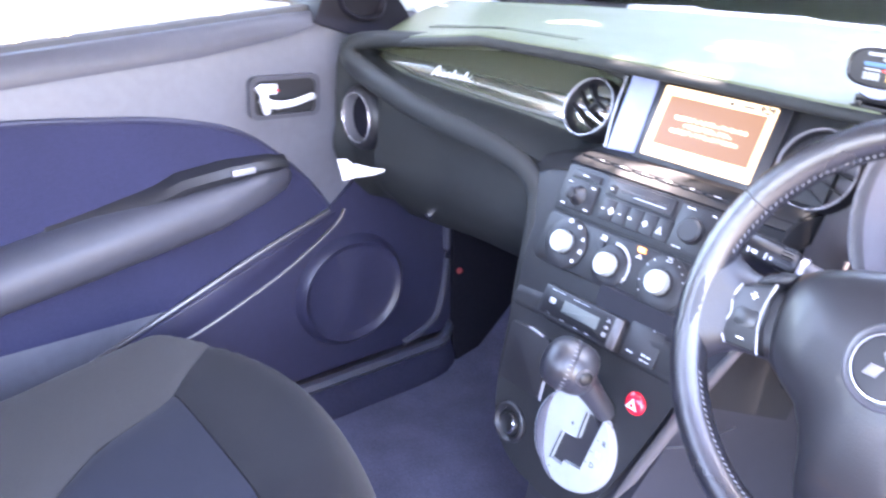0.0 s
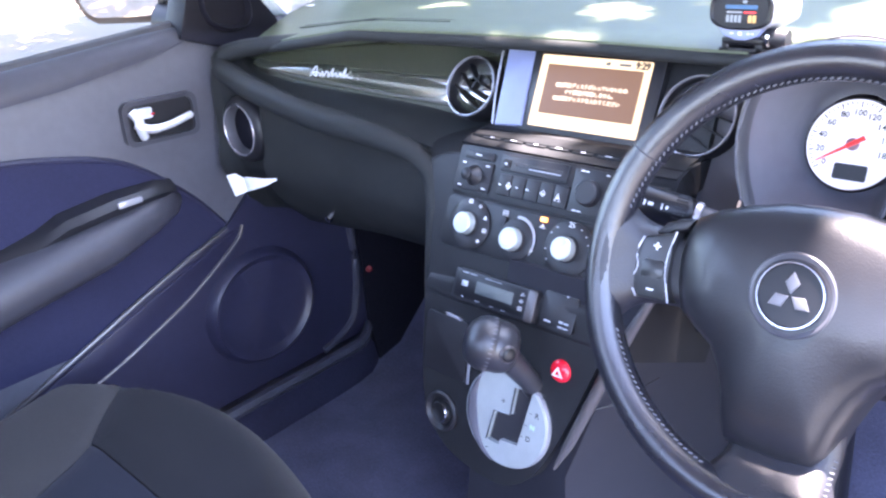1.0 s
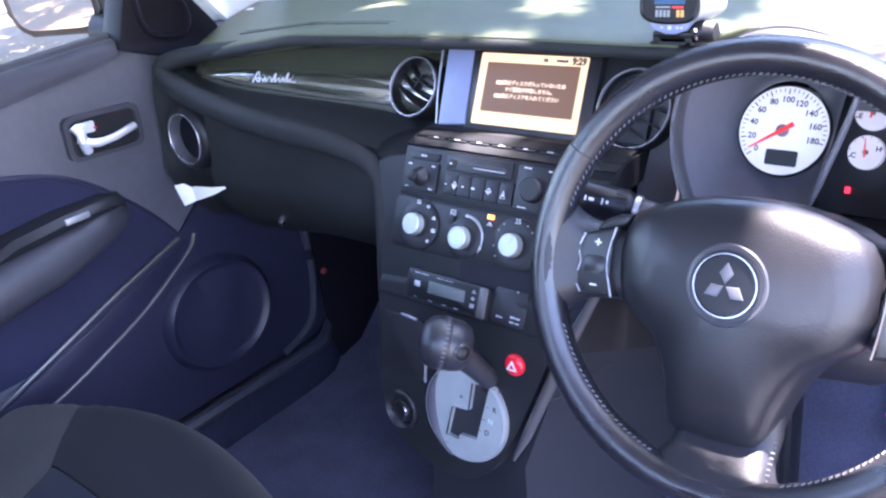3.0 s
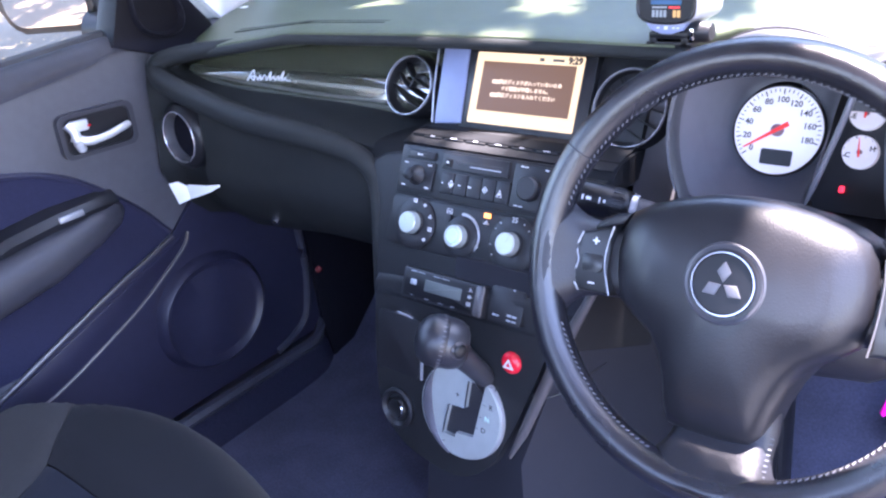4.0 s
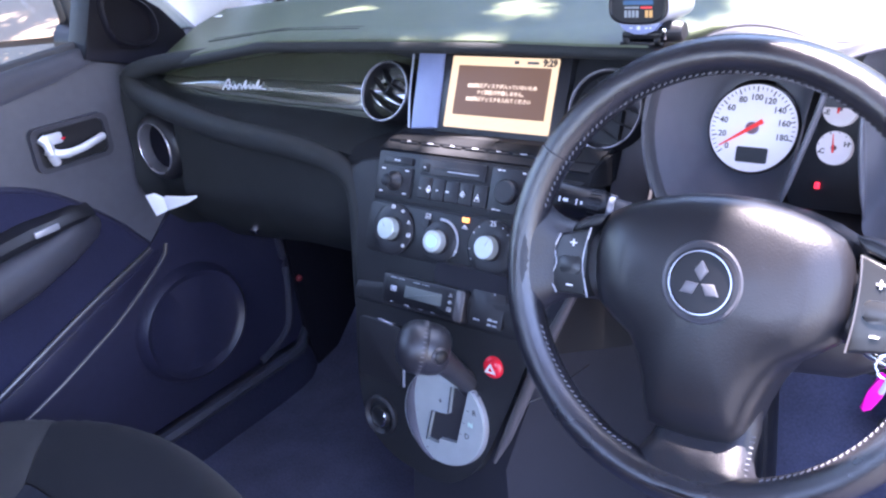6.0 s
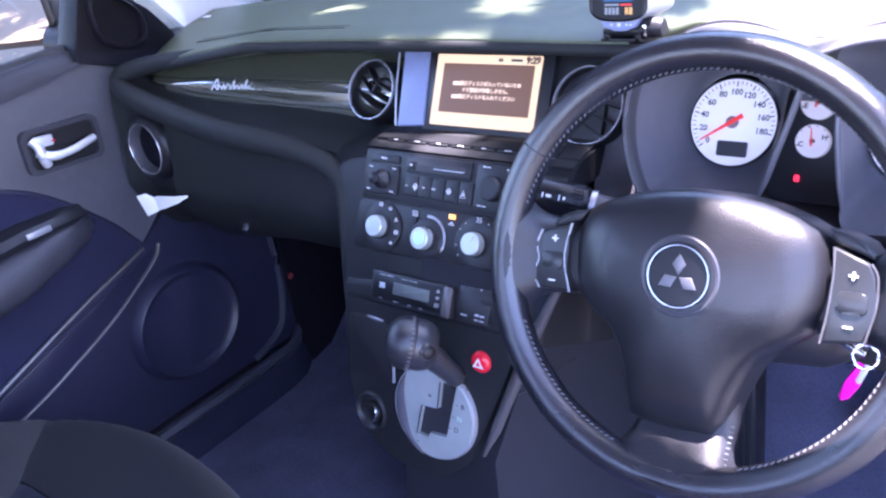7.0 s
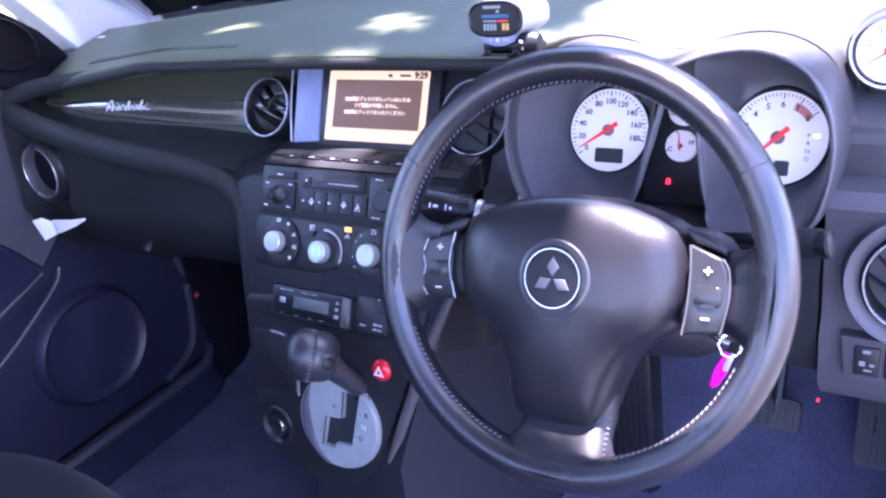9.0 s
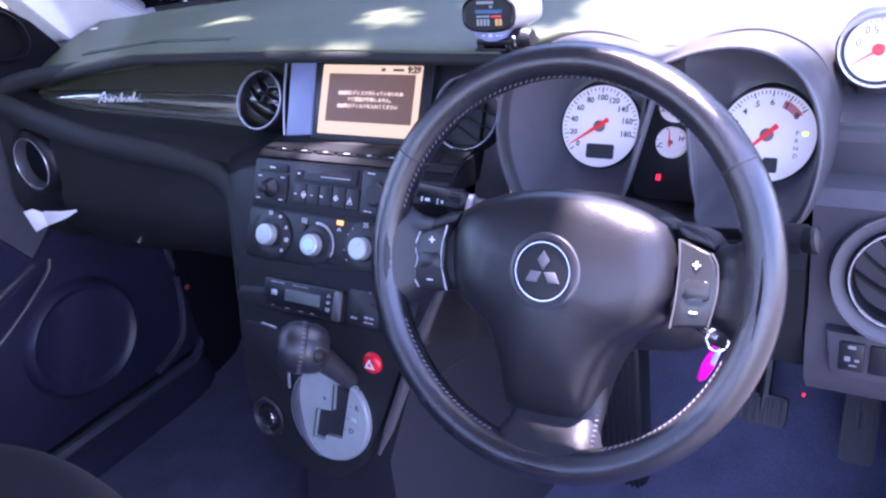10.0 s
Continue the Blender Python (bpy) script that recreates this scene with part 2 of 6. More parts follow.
def prism(bm, outline, h0, h1, m=None, bevel=0.0, seg=2, hole=None):
    """A flat shape, given by its outline in x and y, from height h0 to h1, its upper rim rounded."""
    t = bmesh.new()
    low = [t.verts.new((x, y, h0)) for x, y in outline]
    top = [t.verts.new((x, y, h1)) for x, y in outline]
    n = len(outline)
    for i in range(n):
        t.faces.new((low[i], low[(i + 1) % n], top[(i + 1) % n], top[i]))
    if hole:
        hl = [t.verts.new((x, y, h0)) for x, y in hole]
        ht = [t.verts.new((x, y, h1)) for x, y in hole]
        k = len(hole)
        for i in range(k):
            t.faces.new((hl[i], ht[i], ht[(i + 1) % k], hl[(i + 1) % k]))
        for ring, inner in ((low, hl), (top, ht)):
            es = [t.edges.get((ring[i], ring[(i + 1) % n])) for i in range(n)] + [t.edges.get((inner[i], inner[(i + 1) % k])) for i in range(k)]
            bmesh.ops.triangle_fill(t, edges=es, use_beauty=True)
    else:
        t.faces.new(low)
        f = t.faces.new(top)
        if bevel > 0:
            bmesh.ops.bevel(t, geom=list(f.edges), offset=bevel, segments=seg, profile=0.5, affect="EDGES")
    return join(bm, t, m)


def lathe(bm, profile, m=None, n=40):
    """A turned body: profile rows of radius and height, about the local z."""
    t = bmesh.new()
    rings = []
    for r, h in profile:
        if r < 1e-6:
            rings.append([t.verts.new((0, 0, h))])
        else:
            rings.append([t.verts.new((r * math.cos(2 * math.pi * i / n), r * math.sin(2 * math.pi * i / n), h)) for i in range(n)])
    for a, b in zip(rings, rings[1:]):
        for i in range(n):
            j = (i + 1) % n
            if len(a) == 1 and len(b) == 1:
                break
            if len(a) == 1:
                t.faces.new((a[0], b[i], b[j]))
            elif len(b) == 1:
                t.faces.new((a[i], a[j], b[0]))
            else:
                t.faces.new((a[i], a[j], b[j], b[i]))
    return join(bm, t, m)


def loft(bm, rings, caps=True, closed=True, m=None):
    t = bmesh.new()
    vs = [[t.verts.new(p) for p in r] for r in rings]
    n = len(rings[0])
    for a, b in zip(vs, vs[1:]):
        for i in range(n if closed else n - 1):
            j = (i + 1) % n
            t.faces.new((a[i], a[j], b[j], b[i]))
    if caps and closed:
        t.faces.new(vs[0])
        t.faces.new(vs[-1])
    return join(bm, t, m)


def smooth_path(pts, n=6):
    """Points along a soft curve through the given ones."""
    p = [Vector(q) for q in pts]
    p = [p[0] * 2 - p[1]] + p + [p[-1] * 2 - p[-2]]
    out = []
    for i in range(1, len(p) - 2):
        for k in range(n):
            u = k / n
            a, b, c, d = p[i - 1], p[i], p[i + 1], p[i + 2]
            out.append(0.5 * ((2 * b) + (c - a) * u + (2 * a - 5 * b + 4 * c - d) * u * u + (3 * b - a - 3 * c + d) * u ** 3))
    out.append(p[-2].copy())
    return out


def tube(bm, pts, radius, n=12, closed=False, flat=1.0, up=Vector((0, 0, 1)), m=None):
    """A round or oval bar along points; radius is a number or one for each point."""
    pts = [Vector(p) for p in pts]
    k = len(pts)
    rad = radius if isinstance(radius, (list, tuple)) else [radius] * k
    rings = []
    for i, p in enumerate(pts):
        a, b = pts[(i - 1) % k] if closed or i else p, pts[(i + 1) % k] if closed or i < k - 1 else p
        d = (b - a).normalized()
        s = d.cross(up)
        s = s.normalized() if s.length > 1e-4 else d.orthogonal().normalized()
        v = s.cross(d).normalized()
        rings.append([p + s * (rad[i] * math.cos(2 * math.pi * j / n)) + v * (rad[i] * flat * math.sin(2 * math.pi * j / n)) for j in range(n)])
    if closed:
        rings.append(rings[0])
        t = bmesh.new()
        loft(t, rings, caps=False)
        bmesh.ops.remove_doubles(t, verts=t.verts, dist=1e-6)
        return join(bm, t, m)
    return loft(bm, rings, m=m)


def plane_m(x, y, z, slope, h=0.0):
    """A frame on a face that leans forward by slope: local x right, local y up the face, local z out of it towards the rear."""
    u = Vector((0, slope, 1)).normalized()
    nrm = Vector((1, 0, 0)).cross(u)
    r = Matrix((Vector((1, 0, 0)), u, nrm)).transposed().to_4x4()
    return Matrix.Translation(Vector((x, y, z)) + nrm * h) @ r


def rounded(w, h, r, n=5, cx=0.0, cy=0.0):
    """Outline of a rectangle with round corners."""
    out = []
    for qx, qy, a0 in ((1, 1, 0), (-1, 1, 90), (-1, -1, 180), (1, -1, 270)):
        for k in range(n + 1):
            a = radians(a0 + 90 * k / n)
            out.append((cx + qx * (w / 2 - r) + r * math.cos(a), cy + qy * (h / 2 - r) + r * math.sin(a)))
    return out


def circle(r, n=32, cx=0.0, cy=0.0, ry=None):
    return [(cx + r * math.cos(2 * math.pi * i / n), cy + (ry or r) * math.sin(2 * math.pi * i / n)) for i in range(n)]


def ring(bm, r, w, h, m, n=48, ry=1.0):
    """A flat-backed ring with a rounded top: middle radius r, width w, height h."""
    t = bmesh.new()
    prof = [(r - w / 2, 0), (r - w / 2, h * 0.6), (r - w / 5, h), (r + w / 5, h), (r + w / 2, h * 0.6), (r + w / 2, 0), (r - w / 2, 0)]
    lathe(t, prof, None, n)
    return join(bm, t, m @ Matrix.Diagonal((1, ry, 1, 1)))


def text_part(name, body, size, m, material, parent, label="", align="CENTER", depth=0.0003, shear=0.0, bold=0.0):
    cu = bpy.data.curves.new(name, "FONT")
    cu.body, cu.size, cu.extrude, cu.align_x, cu.align_y, cu.shear = body, size, depth, align, "CENTER", shear
    cu.resolution_u, cu.offset = 2, bold
    tmp = bpy.data.objects.new(name + "_tmp", cu)
    scene.collection.objects.link(tmp)
    me = bpy.data.meshes.new_from_object(tmp.evaluated_get(bpy.context.evaluated_depsgraph_get()))
    bpy.data.objects.remove(tmp)
    bm = bmesh.new()
    bm.from_mesh(me)
    bpy.data.meshes.remove(me)
    bm.transform(m)
    return part(name, bm, material, parent, label)


def bars(name, owner, material, m, rows, h=0.0004, label=""):
    """Plain bars, each a part: for writing that cannot be read and small printed marks. Rows of centre x, y, width, height."""
    for x, y, w, hh in rows:
        b = bmesh.new()
        box(b, (x, y, h / 2), (w, hh, h), m)
        part(name, b, material, owner, label)


# faces of the dashboard's middle
S_NAV = plane_m(0, 0.258, 0.099, 0.5)
S_UP = plane_m(0, 0.150, 0.0, 0.5)
S_LOW = plane_m(0, 0.075, -0.150, 0.25)
S_DIAL = plane_m(0, 0.264, 0.032, 0.42)


def on(face, x, z, h=0.0):
    """The frame on one of those faces at a given x and z."""
    z0 = face.translation.z
    k = face.col[1].xyz.z
    return face @ Matrix.Translation((x, (z - z0) / k, h))


# ---- the setting ----
def fade(x, table):
    """A value between the rows of a table, softly joined."""
    for (a, va), (b, vb) in zip(table, table[1:]):
        if x <= b:
            u = min(1, max(0, (x - a) / (b - a)))
            return va + (vb - va) * u
    return table[-1][1]


M_GROUND = mat("leaf_litter_ground", (0.088, 0.058, 0.036), 0.95, vary=0.45, scale=30, blotch=1.2, bump=1.0, bump_scale=40)
gn, gl = M_GROUND.node_tree.nodes, M_GROUND.node_tree.links
# unseen driver's side turned grey so the bounced light stays neutral
place, split, edge = gn.new("ShaderNodeTexCoord"), gn.new("ShaderNodeSeparateXYZ"), gn.new("ShaderNodeMapRange")
gl.new(place.outputs["Object"], split.inputs[0])
edge.inputs["From Min"].default_value, edge.inputs["From Max"].default_value = -1.0, 0.4
gl.new(split.outputs["X"], edge.inputs["Value"])
both = gn.new("ShaderNodeMixRGB")
gl.new(edge.outputs[0], both.inputs["Fac"])
gl.new(gn["Principled BSDF"].inputs["Base Color"].links[0].from_socket, both.inputs["Color1"])
both.inputs["Color2"].default_value = (0.085, 0.085, 0.086, 1)
gl.new(both.outputs[0], gn["Principled BSDF"].inputs["Base Color"])
bm = bmesh.new()
box(bm, (0, 0, -1.05), (600, 600, 0.1))
solo("ground", bm, M_GROUND, "dry brown earth with fallen leaves, greyed on the unseen side for neutral bounce", "ground", kind="structure")

# floor of the cabin: flat carpet, then the toe board
bm = bmesh.new()
prof = [(-1.25, -0.62), (0.36, -0.62), (0.46, -0.60), (0.58, -0.50), (0.70, -0.33), (0.74, -0.10), (0.74, 0.08), (0.78, 0.08), (0.78, -0.35), (0.62, -0.57), (0.46, -0.67), (-1.25, -0.67)]
loft(bm, [[(x, y, z) for y, z in prof] for x in (-0.72, -0.4, 0.0, 0.4, 0.74)])
solo("cabin_floor", bm, M_CARPET, "dark navy carpet on the cabin floor and toe board", "floor", kind="structure")

# roof and pillars
bm = bmesh.new()
rings = []
for y, z in ((0.02, 0.555), (-0.15, 0.60), (-0.6, 0.625), (-1.2, 0.61), (-1.5, 0.57)):
    rings.append([(-0.60, y, z - 0.05), (-0.45, y, z - 0.012), (0, y, z), (0.45, y, z - 0.012), (0.60, y, z - 0.05), (0.64, y, z - 0.03), (0.45, y, z + 0.03), (0, y, z + 0.045), (-0.45, y, z + 0.03), (-0.64, y, z - 0.03)])
loft(bm, rings)
solo("ceiling", bm, M_LINER, "pale grey cloth headliner under the roof", "ceiling", kind="structure")
for side in (-1, 1):
    bm = bmesh.new()
    rings = []
    for x, y, z, w in ((0.715, 0.46, 0.085, 0.085), (0.712, 0.40, 0.15, 0.075), (0.690, 0.28, 0.27, 0.06), (0.650, 0.12, 0.41, 0.05), (0.610, -0.02, 0.53, 0.045), (0.600, -0.12, 0.56, 0.045)):
        rings.append([(side * (x + 0.035), y + w * 0.9, z + 0.05), (side * (x + 0.005), y + w, z + 0.045), (side * x, y + w * 0.6, z + 0.02), (side * (x - 0.004), y, z - 0.01), (side * x, y - w * 0.6, z - 0.05), (side * (x + 0.03), y - w * 0.7, z - 0.06), (side * (x + 0.05), y, z)])
    loft(bm, rings)
    solo("windscreen_pillar", bm, M_PALE, "pale grey plastic trim on the windscreen pillar", "pillar", kind="structure")
    bm = bmesh.new()
    tube(bm, smooth_path([(side * 0.72, -0.85, -0.5), (side * 0.72, -0.85, 0.12), (side * 0.64, -0.78, 0.55)]), 0.035, 8)
    solo("door_pillar", bm, M_BLACK, "dark pillar behind the front door", "pillar", kind="structure")
bm = bmesh.new()
box(bm, (0, -1.5, -0.25), (1.44, 0.05, 0.74))
solo("wall_rear", bm, M_SEATDARK, "dark rear of the cabin", "wall", kind="structure")
# unseen: rear sides cut light from behind, wings stop stray sun
for side in (-1, 1):
    bm = bmesh.new()
    box(bm, (side * 0.745, -1.18, -0.26), (0.05, 0.66, 0.76))
    solo("wall_side", bm, M_SEATDARK, "unseen dark side of the rear cabin, added to cut light", "wall", kind="structure")
    bm = bmesh.new()
    box(bm, (side * 0.755, 0.68, -0.27), (0.05, 0.60, 0.70))
    solo("wall_wing", bm, M_BODY, "unseen white wing beside the footwell, added against stray sun", "wall", kind="structure")

# windscreen
bm = bmesh.new()
rings = []
for k in range(9):
    u = k / 8
    x = -0.73 + 1.46 * u
    c = 1 - (x / 0.73) ** 2
    rings.append([(x, 0.50 + 0.31 * c, 0.105), (x * 0.84, -0.02 + 0.06 * c, 0.54 + 0.02 * c), (x * 0.84, -0.02 + 0.06 * c, 0.545 + 0.02 * c), (x, 0.505 + 0.31 * c, 0.108)])
loft(bm, rings)
g = solo("windscreen", bm, M_GLASS, "clear curved windscreen", "windscreen", kind="structure")
g.visible_shadow = False
# unseen plate that stops sun leaking in between dash and scuttle
bm = bmesh.new()
box(bm, (0, 0.72, 0.052), (1.46, 0.56, 0.012))
solo("bulkhead", bm, M_BLACK, "unseen black bulkhead under the windscreen, added against stray sun", "bulkhead", kind="structure")
# scuttle and bonnet in front of the screen
bm = bmesh.new()
rings = []
for k in range(9):
    x = -0.80 + 1.6 * k / 8
    c = 1 - (x / 0.80) ** 2
    rings.append([(x, 0.52 + 0.31 * c, 0.085), (x, 0.60 + 0.34 * c, 0.10), (x, 0.60 + 0.34 * c, 0.06), (x, 0.52 + 0.31 * c, 0.05)])
loft(bm, rings)
solo("scuttle", bm, M_BLACK, "black plastic scuttle below the windscreen", "scuttle", kind="structure")
bm = bmesh.new()
rings = []
for y, z in ((0.62, 0.04), (1.0, 0.10), (1.5, 0.05), (1.95, -0.10)):
    rings.append([(-0.80, y, z - 0.10), (-0.72, y, z - 0.01), (-0.4, y, z + 0.02), (0, y, z + 0.03), (0.4, y, z + 0.02), (0.72, y, z - 0.01), (0.80, y, z - 0.10), (0.7, y, z - 0.5), (-0.7, y, z - 0.5)])
loft(bm, rings)
solo("bonnet", bm, M_BODY, "white painted car bonnet", "bonnet")


# ---- dashboard ----
LIP_Z = [(-0.665, 0.072), (-0.62, 0.086), (-0.55, 0.104), (-0.45, 0.119), (-0.33, 0.137), (-0.15, 0.134), (0.0, 0.129), (0.15, 0.126), (0.25, 0.126), (0.54, 0.104), (0.575, 0.097), (0.70, 0.084)]
LIP_Y = [(-0.665, 0.195), (-0.62, 0.178), (-0.55, 0.168), (-0.33, 0.165), (-0.15, 0.195), (0.0, 0.220), (0.15, 0.225), (0.232, 0.225), (0.250, 0.34), (0.540, 0.34), (0.560, 0.33), (0.70, 0.33)]
dash = thing("dashboard", (0, 0.4, -0.3), "dark vinyl dashboard with a glossy panel before the passenger", "dashboard")


def dash_xs(a, b, n):
    return [a + (b - a) * k / (n - 1) for k in range(n)]


bm = bmesh.new()
rings = []
for x in dash_xs(-0.665, 0.70, 40):
    yl, zl = fade(x, LIP_Y), fade(x, LIP_Z)
    ye = 0.47 + 0.31 * (1 - (x / 0.71) ** 2)
    rise = 0.012
    rings.append([(x, yl + 0.05, zl - 0.024), (x, yl + 0.020, zl - 0.014), (x, yl + 0.006, zl - 0.007), (x, yl + 0.0035, zl - 0.004), (x, yl + 0.004, zl - 0.001), (x, yl + 0.010, zl + 0.002),
                  (x, yl + 0.06, zl + 0.35 * (0.136 - zl) + 0.004), (x, yl + 0.12, zl + 0.75 * (0.136 - zl) + 0.002), (x, 0.5 * (yl + ye) + 0.03, 0.136), (x, ye - 0.03, 0.126), (x, ye, 0.112), (x, ye, 0.09), (x, yl + 0.1, zl - 0.035)])
loft(bm, rings)
part("top_pad", bm, M_DASHTOP, dash, "vinyl dash top with grey-green glare put into its colour")
bm = bmesh.new()
tube(bm, [(x, fade(x, LIP_Y) + 0.0075, fade(x, LIP_Z) - 0.0105) for x in dash_xs(-0.615, 0.228, 40)], [0.004 + 0.004 * min(1, k / 5) for k in range(40)], 12)
part("brow", bm, M_DASH, dash, "dark rounded brow")
for yo in (0.045, 0.056):
    bm = bmesh.new()
    tube(bm, [(x, fade(x, LIP_Y) + yo, fade(x, LIP_Z) + 0.35 * (0.136 - fade(x, LIP_Z)) * (yo / 0.06) + 0.0035) for x in dash_xs(-0.50, -0.20, 12)], 0.0009, 6)
    part("seam", bm, M_DASH, dash)
# thin plain white rectangle lying on the dash top
bm = bmesh.new()
box(bm, (-0.640, 0.352, 0.1295), (0.030, 0.013, 0.0012), None)
solo("sticker", bm, M_PAPER, "small white rectangle on the dash top", "sticker")

# middle of the passenger side: recess, padded roll and glove box face
ROLL_Z = [(-0.665, 0.070), (-0.60, 0.060), (-0.50, 0.034), (-0.31, 0.008), (-0.22, -0.010), (-0.12, -0.022)]
bm = bmesh.new()
rings = []
for x in dash_xs(-0.655, -0.150, 44):
    zl, zr = fade(x, LIP_Z), fade(x, ROLL_Z)
    yb = fade(x, [(-0.66, 0.235), (-0.35, 0.255), (-0.20, 0.280), (-0.1, 0.285)])
    d = fade(x, [(-0.66, -0.035), (-0.63, -0.006), (-0.545, -0.004), (-0.532, -0.030), (-0.46, -0.020), (-0.38, -0.004), (-0.1, 0.0)])
    zs = fade(x, [(-0.66, zr + 0.020), (-0.58, zr + 0.014), (-0.50, 0.046), (-0.40, 0.033), (-0.30, 0.024), (-0.24, 0.014), (-0.19, -0.001), (-0.15, -0.006)])
    zk = fade(x, [(-0.66, 0.075), (-0.585, 0.048), (-0.50, 0.040), (-0.40, 0.033), (-0.30, 0.026), (-0.24, 0.019), (-0.2, 0.012), (-0.15, 0.006)])
    ys = fade(x, [(-0.66, 0.0), (-0.27, 0.0), (-0.19, 0.014), (-0.15, 0.026)])
    rings.append([(x, yb + 0.02, zl - 0.022), (x, yb, zl - 0.03), (x, yb - 0.006, zk), (x, yb - 0.04, zk + 0.001),
                  (x, 0.165 + ys, zs - 0.004), (x, 0.142 + ys, zs - 0.006), (x, 0.150 + ys + d * 0.6, zr - 0.024), (x, 0.156 + d, -0.05), (x, 0.150 + d, -0.075), (x, 0.149 + d, -0.095), (x, 0.156 + d, -0.115), (x, 0.170 + d, -0.140), (x, 0.190 + d, -0.165), (x, 0.220 + d, -0.195), (x, 0.262, -0.222), (x, 0.32, -0.243), (x, 0.42, -0.25), (x, 0.6, -0.24), (x, 0.6, zl - 0.05)])
loft(bm, rings)
part("passenger_face", bm, M_DASH, dash)

bm = bmesh.new()
path = smooth_path([(-0.44, 0.186, 0.112), (-0.53, 0.178, 0.102), (-0.590, 0.165, 0.094), (-0.626, 0.152, 0.085), (-0.633, 0.146, 0.073), (-0.612, 0.138, 0.060), (-0.56, 0.133, 0.046), (-0.50, 0.131, 0.034), (-0.40, 0.130, 0.017), (-0.31, 0.132, 0.008), (-0.240, 0.138, -0.003), (-0.192, 0.142, -0.019), (-0.164, 0.138, -0.046), (-0.146, 0.116, -0.090), (-0.138, 0.094, -0.16), (-0.132, 0.076, -0.24)], 5)
tube(bm, path, [fade(k / (len(path) - 1), [(0, 0.010), (0.12, 0.014), (0.24, 0.016), (0.36, 0.0185), (0.58, 0.019), (0.74, 0.0145), (1.0, 0.009)]) for k in range(len(path))], 14)
part("padded_roll", bm, M_DASH, dash, "rounded padded edge sweeping down to the console")

# glossy panel
PANEL_TOP = [(-0.600, 0.071), (-0.574, 0.080), (-0.50, 0.093), (-0.42, 0.101), (-0.33, 0.107), (-0.20, 0.108), (-0.125, 0.105)]
PANEL_LOW = [(-0.600, 0.064), (-0.585, 0.050), (-0.50, 0.034), (-0.40, 0.024), (-0.30, 0.013), (-0.20, 0.008), (-0.125, 0.008)]


def lean_back(u):
    """How far the panel's rounded face falls back at a share of its height."""
    steps = 40
    table = [(0.0, -0.25), (0.12, 0.05), (0.28, 0.26), (0.42, 0.42), (0.54, 0.80), (1.0, 1.0)]
    return sum(fade(u * (k + 0.5) / steps, table) * u / steps for k in range(steps))


def panel_y(x):
    return 0.182 + 0.068 * max(0, (x + 0.60) / 0.47) ** 1.3


bm = bmesh.new()
rings = []
for x in dash_xs(-0.600, -0.128, 40):
    zt, zb = fade(x, PANEL_TOP), fade(x, PANEL_LOW)
    y0 = panel_y(x)
    front = [(x, y0 + (zt - zb) * lean_back(k / 12), zb + (zt - zb) * k / 12) for k in range(13)]
    rings.append(front + [(x, y0 + 0.09, zt), (x, y0 + 0.09, zb)])
loft(bm, rings)
part("trim_panel", bm, M_GLOSS, dash, "glossy dark panel, green of reflected trees put into its colour")
# chrome script badge as plain strokes
bm = bmesh.new()
tall = fade(-0.425, PANEL_TOP) - fade(-0.425, PANEL_LOW)
badge_m = Matrix.Translation((-0.425, panel_y(-0.425) + tall * lean_back((0.060 - fade(-0.425, PANEL_LOW)) / tall) - 0.006, 0.060)) @ Matrix.Rotation(radians(9), 4, "Z") @ Matrix.Rotation(radians(90 - 30), 4, "X") @ Matrix.Diagonal((0.92, 0.92, 1, 1))
stroke = [(-0.045, -0.007), (-0.040, 0.004), (-0.034, 0.010), (-0.031, -0.006), (-0.040, 0.000), (-0.026, -0.001), (-0.023, -0.006), (-0.019, 0.002), (-0.016, -0.006), (-0.011, 0.002), (-0.006, 0.000),
          (-0.004, -0.006), (0.003, 0.008), (0.003, -0.006), (0.010, 0.001), (0.014, -0.006), (0.020, 0.002), (0.022, -0.006), (0.030, 0.009), (0.028, -0.006), (0.036, 0.000), (0.034, -0.004), (0.046, -0.006)]
tube(bm, smooth_path([(a, b, 0) for a, b in stroke], 4), 0.0012, 6, m=badge_m)
part("script_badge", bm, M_SCRIPT, dash, "chrome script badge")
# glove box edge and lock
bm = bmesh.new()
lathe(bm, [(0.0065, -0.012), (0.0065, 0.002), (0.005, 0.0035), (0, 0.0035)], plane_m(-0.4450, 0.1700, -0.1680, -0.62), 20)
part("glove_box_lock", bm, M_CHROME, dash, "small round metal lock")

